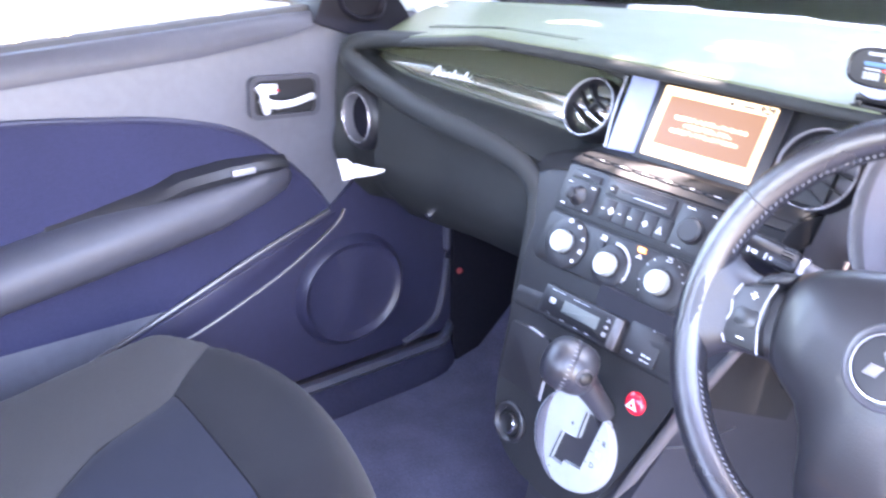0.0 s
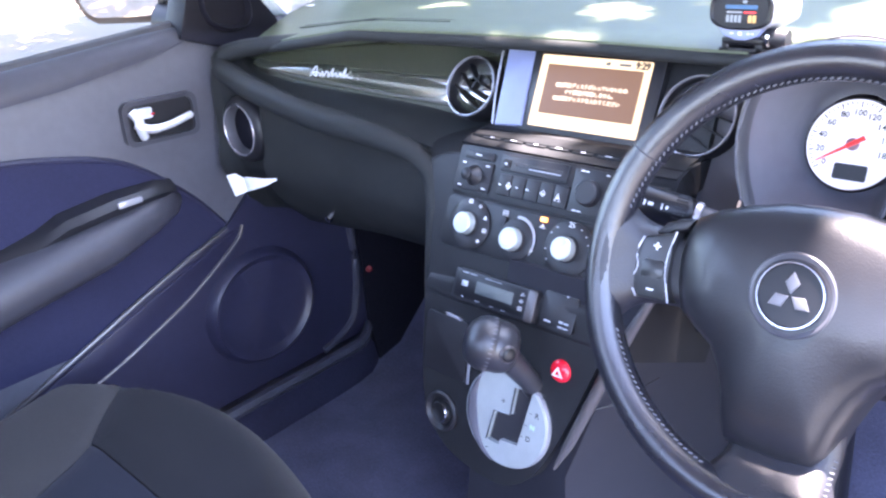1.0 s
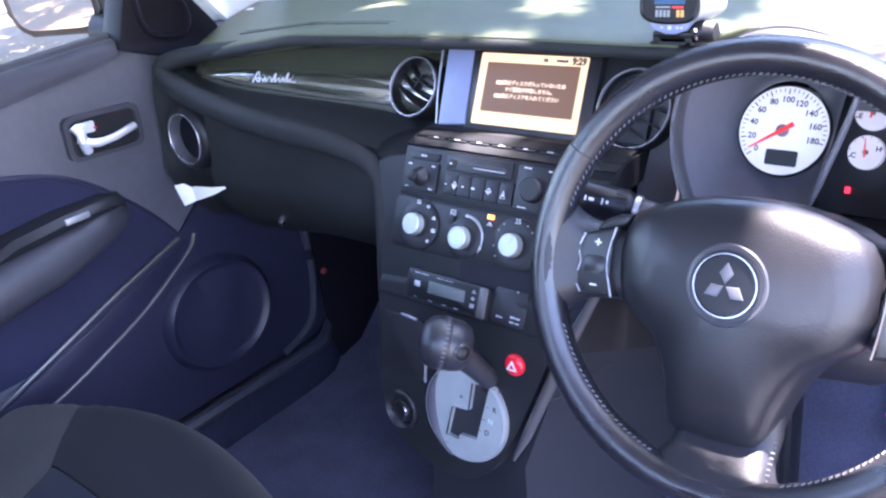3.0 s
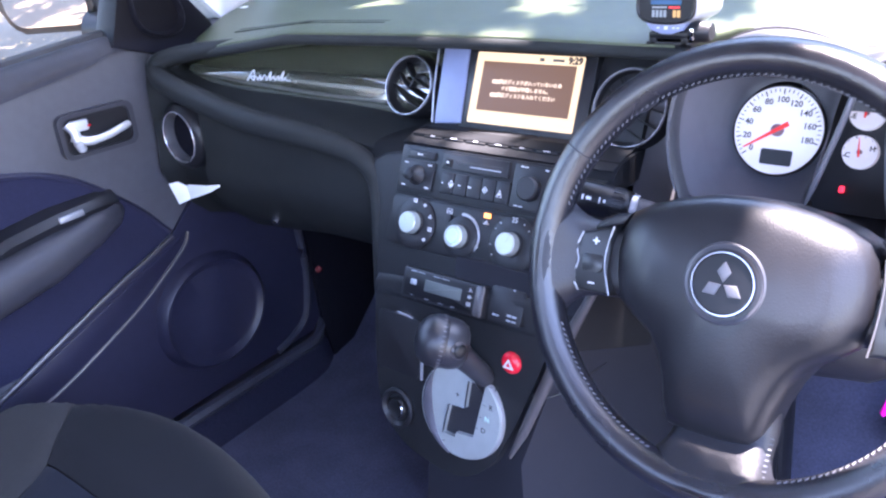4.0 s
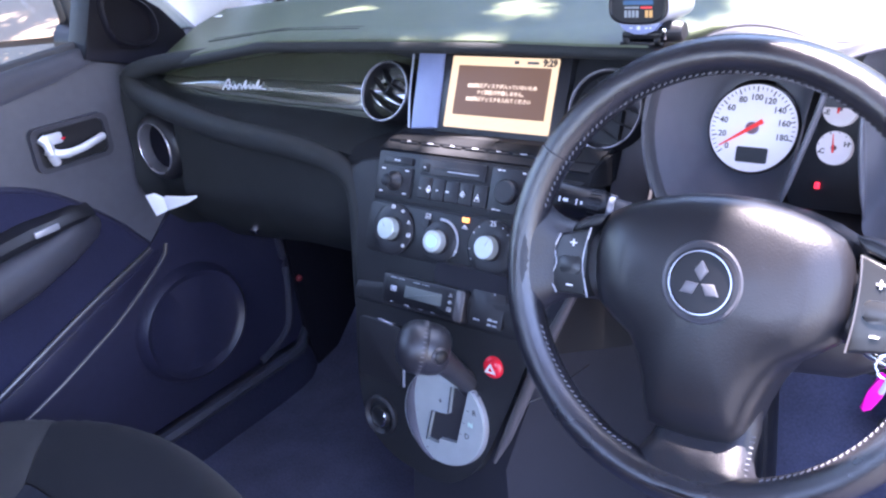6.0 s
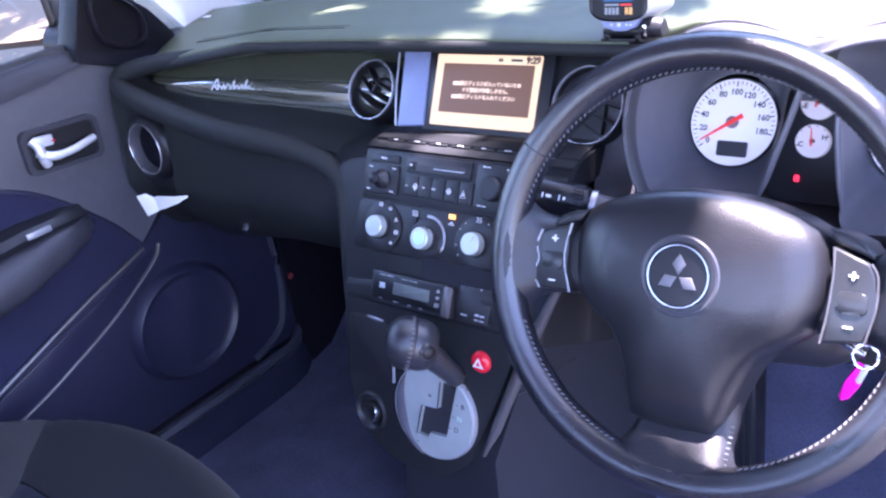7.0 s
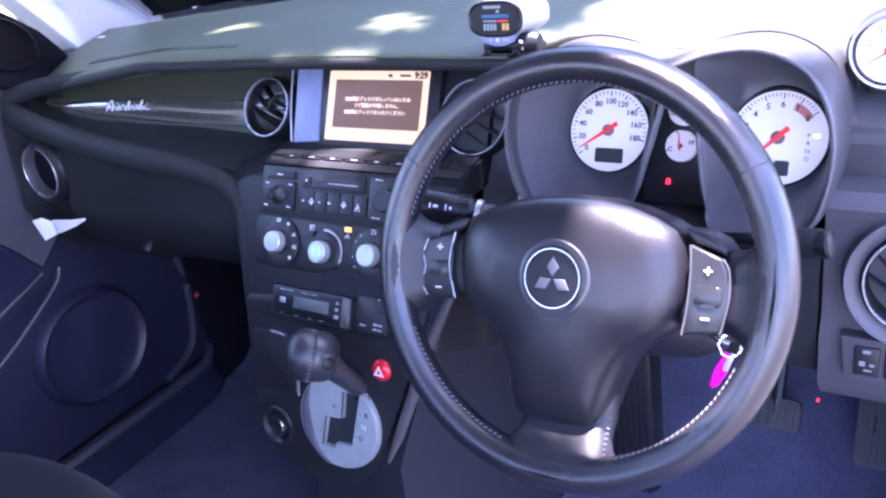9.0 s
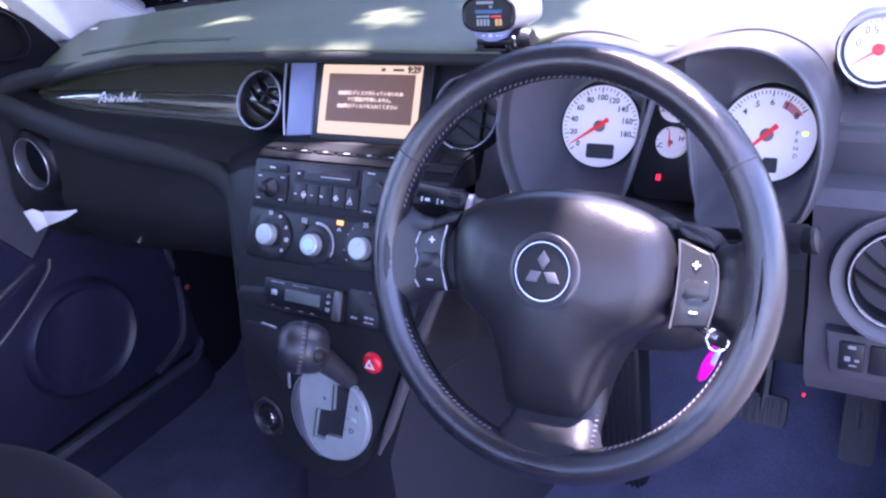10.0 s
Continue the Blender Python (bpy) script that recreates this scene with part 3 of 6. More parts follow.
def round_vent(name, at, r, tilt_x, turn, parent, label):
    """A round air outlet: dark cup, chrome ring, ball with two vanes."""
    m = Matrix.Translation(at) @ Matrix.Rotation(radians(turn), 4, "Z") @ plane_m(0, 0, 0, tilt_x)
    t = thing(name, at, label, "air vent", group="air vents")
    b = bmesh.new()
    lathe(b, [(r * 1.04, -0.03), (r * 1.04, 0.0), (r * 1.00, 0.004), (r * 0.92, 0.0), (r * 0.86, -0.030), (0, -0.034)], m, 40)
    part("cup", b, M_VANE, t)
    b = bmesh.new()
    ring(b, r * 0.970, r * 0.048, 0.004, m @ Matrix.Translation((0, 0, 0.003)))
    part("ring", b, M_RING, t, "polished silver ring")
    b = bmesh.new()
    lathe(b, [(r * 0.88, -0.026), (r * 0.70, -0.029), (0, -0.031)], m, 32)
    part("back", b, M_INK, t)
    turned = m @ Matrix.Rotation(radians(-30), 4, "Z")
    for k, (v, rise) in enumerate(((0.42, 0.16), (0.02, 0.12), (-0.40, 0.05))):
        b = bmesh.new()
        half = r * 0.86 * math.sqrt(max(0.05, 1 - v * v))
        rings = []
        for u in (-1, -0.75, -0.5, -0.25, 0, 0.25, 0.5, 0.75, 1):
            yy = v * r - rise * r * (1 - u * u)
            z1 = -0.004 + 0.004 * (1 - u * u)
            rings.append([turned @ Vector((u * half, yy - 0.0012, -0.024)), turned @ Vector((u * half, yy + 0.0012, -0.024)), turned @ Vector((u * half, yy + 0.0010, z1)), turned @ Vector((u * half, yy - 0.0010, z1))])
        loft(b, rings)
        part("vane", b, M_VANE, t)
    b = bmesh.new()
    box(b, (-0.08 * r, 0.16 * r, -0.010), (0.0030, r * 0.62, 0.016), turned, 0.001)
    part("tab", b, M_FASCIA, t)
    return t


round_vent("air_vent", (-0.171, 0.234, 0.0545), 0.0405, 0.5, 0, None, "round dash vent with a chrome ring and black vanes")
round_vent("air_vent", (0.154, 0.236, 0.0505), 0.0450, 0.5, 0, None, "round dash vent with a chrome ring behind the wheel")
# the passenger's outer vent: a deep bright cone round a dark disc, in a flared collar
OV = Matrix.Translation((-0.591, 0.128, -0.030)) @ plane_m(0, 0, 0, 0.05)
ov = thing("air_vent", (-0.566, 0.13, -0.024), "round outer vent with a bright cone, sunk under the padded roll", "air vent", group="air vents")
bm = bmesh.new()
lathe(bm, [(0.057, -0.050), (0.0545, -0.010), (0.050, -0.003), (0.0425, 0.0)], OV, 48)
part("collar", bm, M_BLACK, ov)
bm = bmesh.new()
lathe(bm, [(0.0427, -0.002), (0.0418, 0.0004), (0.0408, -0.002), (0.0395, -0.012), (0.0385, -0.022)], OV, 48)
part("cone", bm, M_DISH, ov, "grey metal cone")
bm = bmesh.new()
ring(bm, 0.0412, 0.0022, 0.003, OV @ Matrix.Translation((0, 0, -0.001)))
part("ring", bm, M_RING, ov, "thin bright ring")
bm = bmesh.new()
lathe(bm, [(0.0387, -0.022), (0.037, -0.017), (0.018, -0.015), (0, -0.0145)], OV, 40)
part("disc", bm, M_KICK, ov, "black vent disc")
dv = round_vent("air_vent", (0.625, 0.185, -0.070), 0.047, 0.2, 6, None, "round outer vent with a wide chrome ring near the door")
DV = Matrix.Translation((0.625, 0.185, -0.070)) @ Matrix.Rotation(radians(6), 4, "Z") @ plane_m(0, 0, 0, 0.2)
bm = bmesh.new()
lathe(bm, [(0.066, -0.030), (0.0635, -0.002), (0.0610, 0.0045), (0.0575, 0.0040), (0.0490, -0.001)], DV, 56)
part("surround", bm, M_DASHEND, dv, "raised grey surround")
# thin pale ring painted as the highlight on the surround
bm = bmesh.new()
ring(bm, 0.0612, 0.0022, 0.0030, DV @ Matrix.Translation((0, 0, 0.0030)), 56)
part("surround_edge", bm, M_GLINT, dv)
# dash to the right of the instruments
bm = bmesh.new()
rings = []
for x in dash_xs(0.543, 0.715, 8):
    rings.append([(x, 0.40, 0.094), (x, 0.33, 0.093), (x, 0.28, 0.086), (x, 0.245, 0.075), (x, 0.227, 0.062), (x, 0.224, 0.050), (x, 0.228, 0.015), (x, 0.200, 0.008), (x, 0.190, -0.006), (x, 0.195, -0.02), (x, 0.200, -0.12), (x, 0.190, -0.145), (x, 0.195, -0.20), (x, 0.215, -0.225), (x, 0.35, -0.24), (x, 0.5, -0.2), (x, 0.5, 0.07)])
loft(bm, rings)
part("driver_end", bm, M_DASHEND, dash)
bm = bmesh.new()
rings = []
for x in dash_xs(0.155, 0.54, 14):
    rings.append([(x, 0.245, -0.045), (x, 0.205, -0.055), (x, 0.190, -0.075), (x, 0.195, -0.15), (x, 0.215, -0.20), (x, 0.30, -0.22), (x, 0.5, -0.2), (x, 0.5, -0.045)])
loft(bm, rings)
part("knee_panel", bm, M_DASH, dash)
bm = bmesh.new()
rings = []
for x in dash_xs(-0.128, 0.172, 12):
    rings.append([(x, 0.275, 0.105), (x, 0.262, 0.09), (x, 0.222, 0.016), (x, 0.19, 0.013), (x, 0.16, 0.006), (x, 0.18, -0.05), (x, 0.5, -0.05), (x, 0.5, 0.10)])
loft(bm, rings)
part("centre_face", bm, M_STACK, dash)
# smooth face between the stack and the instruments
bm = bmesh.new()
rings = []
for x in dash_xs(0.172, 0.2365, 8):
    e = 0.010 * ((0.262 - x) / 0.09)
    w = 0.030 * (x - 0.172) / 0.0645
    rings.append([(x, 0.275, 0.105), (x, 0.266, 0.085), (x, 0.250 - e, 0.030), (x + 0.4 * w, 0.232 - e, 0.000), (x + w, 0.214 - e, -0.028), (x + w, 0.204 - e, -0.058), (x + w, 0.5, -0.06), (x, 0.5, 0.10)])
loft(bm, rings)
part("column_surround", bm, M_DASHEND, dash, "", 60)

# ---- centre stack ----
stack = thing("centre_stack", (0.01, 0.2, -0.38), "dark plastic centre stack with gear lever plate and controls", "console")


def v_up(z):
    return (z - 0.0) / S_UP.col[1].xyz.z


def v_low(z):
    return (z + 0.15) / S_LOW.col[1].xyz.z


bm = bmesh.new()
prism(bm, [(-0.118, v_up(0.000)), (-0.150, v_up(-0.006)), (-0.172, v_up(-0.016)), (-0.160, v_up(-0.03)), (-0.140, v_up(-0.09)), (-0.127, v_up(-0.168)), (0.168, v_up(-0.168)), (0.172, v_up(-0.09)), (0.172, v_up(0.000))][::-1], -0.20, 0.0, S_UP, 0.008, 3)
part("upper_fascia", bm, M_STACK, stack)
bm = bmesh.new()
u_out = smooth_path([(-0.128, -0.140, 0), (-0.126, -0.20, 0), (-0.122, -0.263, 0), (-0.108, -0.320, 0), (-0.075, -0.352, 0), (-0.030, -0.366, 0), (0.020, -0.368, 0), (0.056, -0.350, 0), (0.084, -0.312, 0), (0.118, -0.232, 0), (0.158, -0.120, 0)], 4)
prism(bm, [(p.x, v_low(p.y)) for p in u_out], -0.30, 0.002, S_LOW, 0.012, 4)
part("lower_fascia", bm, M_STACK, stack)
# driver's side stack edge, paler for light it catches; console flank behind it
bm = bmesh.new()
tube(bm, [S_LOW @ Vector((x, v_low(z), 0.000)) for x, z in ((0.196, -0.080), (0.158, -0.160), (0.132, -0.228), (0.111, -0.283), (0.095, -0.318))], [0.004, 0.007, 0.007, 0.006, 0.002], 12)
part("edge_trim", bm, M_EDGE, stack, "rounded edge strip, paler for the light it catches")
bm = bmesh.new()
rings = []
for y in (0.07, 0.16, 0.27, 0.40, 0.52):
    f = (y - 0.07) / 0.45
    rings.append([(0.178 - 0.02 * f, y + 0.02, -0.10), (0.140 + 0.03 * f, y - 0.005, -0.22), (0.105 + 0.06 * f, y - 0.03, -0.33), (0.10 + 0.07 * f, y - 0.03, -0.45), (0.11 + 0.06 * f, y - 0.02, -0.62), (-0.10, y - 0.02, -0.62), (-0.10, y + 0.04, -0.36), (0.0, y + 0.02, -0.10)])
loft(bm, rings)
part("console_flank", bm, M_TRIMBROWN, stack, "grey-brown plastic console side")

bm = bmesh.new()
tube(bm, [(0.118, 0.0555, -0.2350), (0.1355, 0.0590, -0.2352), (0.146, 0.075, -0.2352), (0.158, 0.155, -0.236)], 0.0012, 6)
part("flank_seam", bm, M_INK, stack)

# rounded brow over the radio, running out under the padded roll
bm = bmesh.new()
rings = []
for k in range(28):
    x = -0.186 + 0.362 * k / 27
    zb = fade(x, [(-0.19, -0.004), (-0.16, 0.004), (-0.12, 0.009), (0.18, 0.010)])
    rings.append([(x, 0.260, zb - 0.002), (x, 0.200, zb + 0.001), (x, 0.176, zb), (x, 0.162, zb - 0.005), (x, 0.1525, zb - 0.013), (x, 0.1455 + 0.5 * (zb - 0.010), zb - 0.024), (x, 0.160, zb - 0.030), (x, 0.260, zb - 0.03)])
loft(bm, rings)
part("upper_brow", bm, M_SHELF, stack, "", 60)

# shelf with small buttons below the screen
bm = bmesh.new()
box(bm, (0.01, 0.200, 0.008), (0.27, 0.050, 0.012), None, 0.003)
part("shelf", bm, M_SHELF, stack)
for k in range(6):
    bm = bmesh.new()
    box(bm, (-0.09 + 0.034 * k, 0.180, 0.0105), (0.029, 0.014, 0.0025), None, 0.001)
    bt = part("button", bm, M_FASCIA, stack)
    bm = bmesh.new()
    box(bm, (-0.09 + 0.034 * k, 0.1752, 0.0120), (0.006 + 0.003 * (k % 2), 0.0016, 0.0006))
    part("marking", bm, M_WHITEMARK, bt)

# navigation screen
nav = thing("navigation_screen", (0.013, 0.24, 0.015), "lit navigation screen with a brown notice in a cream border", "screen")
NAV_C = on(S_NAV, 0.0125, 0.059)
bm = bmesh.new()
prism(bm, rounded(0.186, 0.106, 0.006), -0.03, 0.004, NAV_C, 0.002)
part("bezel", bm, M_BLACK, nav)
bm = bmesh.new()
prism(bm, rounded(0.154, 0.0885, 0.002), 0.0, 0.0052, NAV_C)
part("display", bm, M_AMBER, nav, "glowing cream display")
bm = bmesh.new()
prism(bm, rounded(0.1335, 0.061, 0.001, cx=0.0015, cy=0.0025), 0.0, 0.0060, NAV_C)
part("notice", bm, M_NAVBROWN, nav, "brown notice field")
for row, (words, x, v) in enumerate((("純正ディスクが入っていないため", 0.0085, 0.0085), ("ナビ機能が作動しません。", 0.0035, 0.0005), ("純正ディスクを入れてください", 0.0050, -0.0078))):
    text_part("writing", words, 0.0060, NAV_C @ Matrix.Translation((x, v, 0.0063)), M_NAVTEXT, nav, bold=0.00008)
bars("writing_bar", nav, M_NAVTEXT, NAV_C @ Matrix.Translation((0, 0, 0.006)), [(-0.0420, 0.0085, 0.0105, 0.0046)])
bars("writing_bar", nav, M_NAVTEXT, NAV_C @ Matrix.Translation((0, 0, 0.006)), [(-0.0420, -0.0078, 0.0105, 0.0046)])
text_part("clock", "9:29", 0.0112, NAV_C @ Matrix.Translation((0.0655, 0.0385, 0.0062)), M_INK, nav, bold=0.0005)
bars("status_icon", nav, M_LCD, NAV_C @ Matrix.Translation((0, 0, 0.0053)), [(0.019, 0.0385, 0.006, 0.004), (0.036, 0.0385, 0.004, 0.003), (0.044, 0.0385, 0.012, 0.003)])
# trim strips beside the screen
for x0, w, mm, nm, lb in ((-0.0945, 0.040, M_STRIP, "side_trim", "blue-silver trim strip"),):
    bm = bmesh.new()
    prism(bm, [(-0.022, -0.050), (0.021, -0.046), (0.016, 0.048), (-0.026, 0.048)], -0.01, 0.007, on(S_NAV, x0, 0.058), 0.003)
    part(nm, bm, mm, nav, lb)
bm = bmesh.new()
tube(bm, smooth_path([S_NAV @ Vector((-0.121, v, 0.004)) for v in (-0.0950,)] + [S_NAV @ Vector((-0.127, -0.05, 0.005)), S_NAV @ Vector((-0.131, 0.0, 0.004))]), 0.0014, 8)
part("bright_line", bm, M_SILVER, nav, "thin chrome line")


# ---- controls of the stack ----
radio = thing("radio_unit", (0.0, 0.14, -0.045), "black cassette radio with joystick and buttons", "car radio")


def panel(owner, name, face, x0, x1, z0, z1, h, material, r=0.003, label="", bevel=0.0012, low=-0.01):
    b = bmesh.new()
    k = face.col[1].xyz.z
    prism(b, rounded(x1 - x0, (z1 - z0) / k, r, 4), low, h, on(face, (x0 + x1) / 2, (z0 + z1) / 2), bevel)
    return part(name, b, material, owner, label)


def icon(owner, m, w, h, kind, material):
    """A small printed symbol as one bent stroke."""
    shapes = (((-1, 1), (-1, -1), (1, -1), (1, 1)), ((-1, 0), (0, 1), (1, 0), (0, -1)), ((-1, -1), (1, -1), (0, 1)))
    b = bmesh.new()
    tube(b, [Vector((x * w * 0.42, y * h * 0.38, 0.0002)) for x, y in shapes[kind % 3]], 0.00070, 5, closed=True, m=m)
    box(b, (0, -h * 0.05, 0.0003), (w * 0.34, h * 0.22, 0.0006), m)
    part("symbol", b, material, owner)


def marks(owner, face, rows, h, material=None):
    for i, (x, z, w, hh) in enumerate(rows):
        if hh > 0.0042:
            icon(owner, on(face, x, z, h), w, hh, i, material or M_WHITEMARK)
        else:
            bars("marking", owner, material or M_WHITEMARK, on(face, x, z, h), [(-w * 0.24, hh * 0.06, w * 0.30, hh * 0.62), (w * 0.16, 0, w * 0.34, hh * 0.5)], 0.0005)


panel(radio, "body", S_UP, -0.119, 0.112, -0.0485, 0.006, 0.002, M_FASCIA, 0.004)
panel(radio, "joystick_panel", S_UP, -0.113, -0.060, -0.043, -0.010, 0.0045, M_BLACK, 0.003)
panel(radio, "button", S_UP, -0.108, -0.062, -0.008, 0.001, 0.0045, M_BLACK, 0.002)
marks(radio, S_UP, [(-0.085, -0.0035, 0.012, 0.0030)], 0.0052)
bm = bmesh.new()
lathe(bm, [(0.0125, 0), (0.0125, 0.006), (0.009, 0.010), (0.006, 0.016), (0.0075, 0.021), (0.004, 0.023), (0, 0.023)], on(S_UP, -0.0865, -0.0265), 24)
part("joystick", bm, M_BLACK, radio)
marks(radio, S_UP, [(-0.105, -0.014, 0.008, 0.003), (-0.067, -0.014, 0.008, 0.003), (-0.105, -0.039, 0.008, 0.003), (-0.067, -0.039, 0.008, 0.003)], 0.0052)
panel(radio, "cassette_door", S_UP, -0.050, 0.048, -0.015, 0.003, 0.0045, M_BLACK, 0.002)
panel(radio, "slot", S_UP, -0.029, 0.041, -0.0085, -0.0035, 0.0049, M_INK, 0.001, low=0.0)
bm = bmesh.new()
box(bm, (0, 0, 0), (0.045, 0.0010, 0.0010), on(S_UP, 0.016, -0.0088, 0.0050))
part("slot_edge", bm, M_SILVER, radio)
panel(radio, "button", S_UP, -0.046, -0.034, -0.012, -0.003, 0.0058, M_FASCIA, 0.002)
marks(radio, S_UP, [(-0.040, -0.0075, 0.004, 0.004)], 0.0064)
for k in range(5):
    xa = -0.047 + 0.0205 * k
    panel(radio, "button", S_UP, xa, xa + 0.0195, -0.041, -0.018, 0.0052, M_BLACK, 0.002)
marks(radio, S_UP, [(-0.043, -0.030, 0.004, 0.003), (-0.030, -0.030, 0.008, 0.011), (-0.017, -0.030, 0.004, 0.003), (-0.0015, -0.030, 0.006, 0.004), (0.021, -0.030, 0.008, 0.009), (0.042, -0.031, 0.008, 0.011)], 0.0058)
panel(radio, "volume_panel", S_UP, 0.056, 0.108, -0.043, 0.003, 0.0045, M_BLACK, 0.003)
bm = bmesh.new()
lathe(bm, [(0.0150, 0), (0.0140, 0.012), (0.012, 0.014), (0, 0.014)], on(S_UP, 0.081, -0.021), 28)
part("volume_knob", bm, M_BLACK, radio)
marks(radio, S_UP, [(0.070, 0.000, 0.014, 0.0025), (0.070, -0.040, 0.016, 0.0025), (0.100, -0.0005, 0.006, 0.003)], 0.0052)

climate = thing("climate_panel", (0.0, 0.11, -0.11), "black heater panel with three silver dials", "heater controls")
panel(climate, "faceplate", S_UP, -0.121, 0.122, -0.107, -0.0510, 0.003, M_FASCIA, 0.010)


def heater_knob(x, z, r_bezel, face_mat, label, notch):
    m = on(S_UP, x, z)
    k = bmesh.new()
    lathe(k, [(r_bezel, 0), (r_bezel, 0.005), (r_bezel * 0.92, 0.0065), (r_bezel * 0.60, 0.0065), (0, 0.0065)], m, 40)
    kn = part("dial_base", k, M_BLACK, climate)
    k = bmesh.new()
    lathe(k, [(0.0155, 0.006), (0.0150, 0.0085), (0.0142, 0.0100), (0, 0.0100)], m, 36)
    part("knob", k, M_BLACK, kn)
    k = bmesh.new()
    lathe(k, [(0.0138, 0.0090), (0.0132, 0.0190), (0.0120, 0.0202), (0.0060, 0.0205), (0, 0.0205)], m, 36)
    part("knob_face", k, M_KNOB, kn, "silver knob face")
    k = bmesh.new()
    if face_mat is not M_KNOB:
        lathe(k, [(0.0085, 0.0195), (0.0075, 0.0215), (0, 0.0218)], m, 24)
    else:
        box(k, (0, 0.0070, 0.0204), (0.0014, 0.0090, 0.0012), m @ Matrix.Rotation(radians(notch), 4, "Z"), 0.0004)
    part("pointer", k, face_mat if face_mat is not M_KNOB else M_SILVER, kn, label)


heater_knob(-0.0765, -0.0790, 0.0320, M_KNOB, "", 40)
heater_knob(-0.0030, -0.0830, 0.0250, M_KNOBGREEN, "pale green lens", 0)
heater_knob(0.0705, -0.0790, 0.0320, M_KNOB, "", -30)
bm = bmesh.new()
for a0, a1, r, x, z, w in ((-30, 95, 0.0265, -0.003, -0.083, 0.0022),):
    pts = [on(S_UP, x, z) @ Vector((r * math.cos(radians(a)), r * math.sin(radians(a)), 0.0042)) for a in range(a0, a1 + 1, 5)]
    tube(bm, pts, [w * (0.35 + 0.65 * i / (len(pts) - 1)) for i in range(len(pts))], 8)
part("fan_arc", bm, M_SILVER, climate, "silver arc mark")
rows = []
for a in (95, 60, 25, -8, -40):
    rows.append((-0.0765 + 0.0275 * math.cos(radians(a)), -0.079 + 0.0246 * math.sin(radians(a)), 0.0055, 0.005))
marks(climate, S_UP, rows, 0.0070)
rows = [(0.0705 + 0.028 * math.cos(radians(a)), -0.079 + 0.0252 * math.sin(radians(a)), 0.0022, 0.0022) for a in (150, 130, 60, 40, 20, 190, 215)]
marks(climate, S_UP, rows, 0.0070)
text_part("writing", "25", 0.0085, on(S_UP, 0.0705, -0.0545, 0.0070), M_WHITEMARK, climate)
marks(climate, S_UP, [(-0.0255, -0.0585, 0.008, 0.007), (0.0215, -0.0900, 0.006, 0.005), (0.0300, -0.0625, 0.009, 0.005)], 0.0040)
bm = bmesh.new()
box(bm, (0, 0, 0.001), (0.009, 0.0055, 0.002), on(S_UP, 0.030, -0.0555, 0.003), 0.0005)
part("indicator", bm, M_AMBERLAMP, climate, "lit amber indicator")
bm = bmesh.new()
lathe(bm, [(0.0052, 0), (0.0052, 0.004), (0, 0.0045)], on(S_UP, -0.0255, -0.0655, 0.003), 16)
part("push_button", bm, M_BLACK, climate)

S_TOLL = S_UP @ Matrix.Translation((0.005, 0.004, 0))
toll = thing("toll_card_unit", (-0.015, 0.075, -0.16), "small dark toll card reader with a grey display", "card reader")
panel(toll, "case", S_TOLL, -0.080, 0.046, -0.1610, -0.1265, 0.011, M_BLACK, 0.004, bevel=0.002)
panel(toll, "front_glass", S_TOLL, -0.0755, 0.0315, -0.1575, -0.1295, 0.0114, M_BADGE, 0.003, "glossy black face", low=0.004)
panel(toll, "display", S_TOLL, -0.0435, 0.0135, -0.1490, -0.1355, 0.0118, M_LCD, 0.001, "grey display")
for k in range(3):
    panel(toll, "button", S_TOLL, 0.0225, 0.0300, -0.1520 + 0.0075 * k, -0.1465 + 0.0075 * k, 0.0120, M_BLACK, 0.001, low=0.006)
marks(toll, S_TOLL, [(0.0262, -0.1493 + 0.0075 * k, 0.0060, 0.0043) for k in range(3)], 0.0122, M_SILVER)
panel(toll, "end_grip", S_TOLL, 0.0335, 0.0455, -0.1600, -0.1275, 0.0125, M_EDGE, 0.003, "lighter grey end")
panel(toll, "button", S_TOLL, -0.0660, -0.0560, -0.1450, -0.1385, 0.0120, M_SILVER, 0.001, low=0.006)
marks(toll, S_TOLL, [(-0.055, -0.1300, 0.030, 0.0016), (-0.018, -0.1305, 0.034, 0.0010), (-0.060, -0.1560, 0.006, 0.0012), (-0.036, -0.1565, 0.010, 0.0012), (-0.014, -0.1570, 0.008, 0.0012), (0.004, -0.1570, 0.008, 0.0012)], 0.0116, M_SILVER)
bm = bmesh.new()
prism(bm, rounded(0.046, 0.040, 0.003), -0.01, 0.005, on(S_TOLL, 0.0735, -0.1410), 0.001)
disc = solo("disc_slot_panel", bm, M_BLACK, "black panel with small disc marks beside the card reader", "panel")
marks(disc, S_TOLL, [(0.062, -0.1530, 0.012, 0.0035), (0.084, -0.1505, 0.018, 0.0040), (0.084, -0.1555, 0.018, 0.0030), (0.0815, -0.1240, 0.003, 0.003)], 0.0052, M_SILVER)

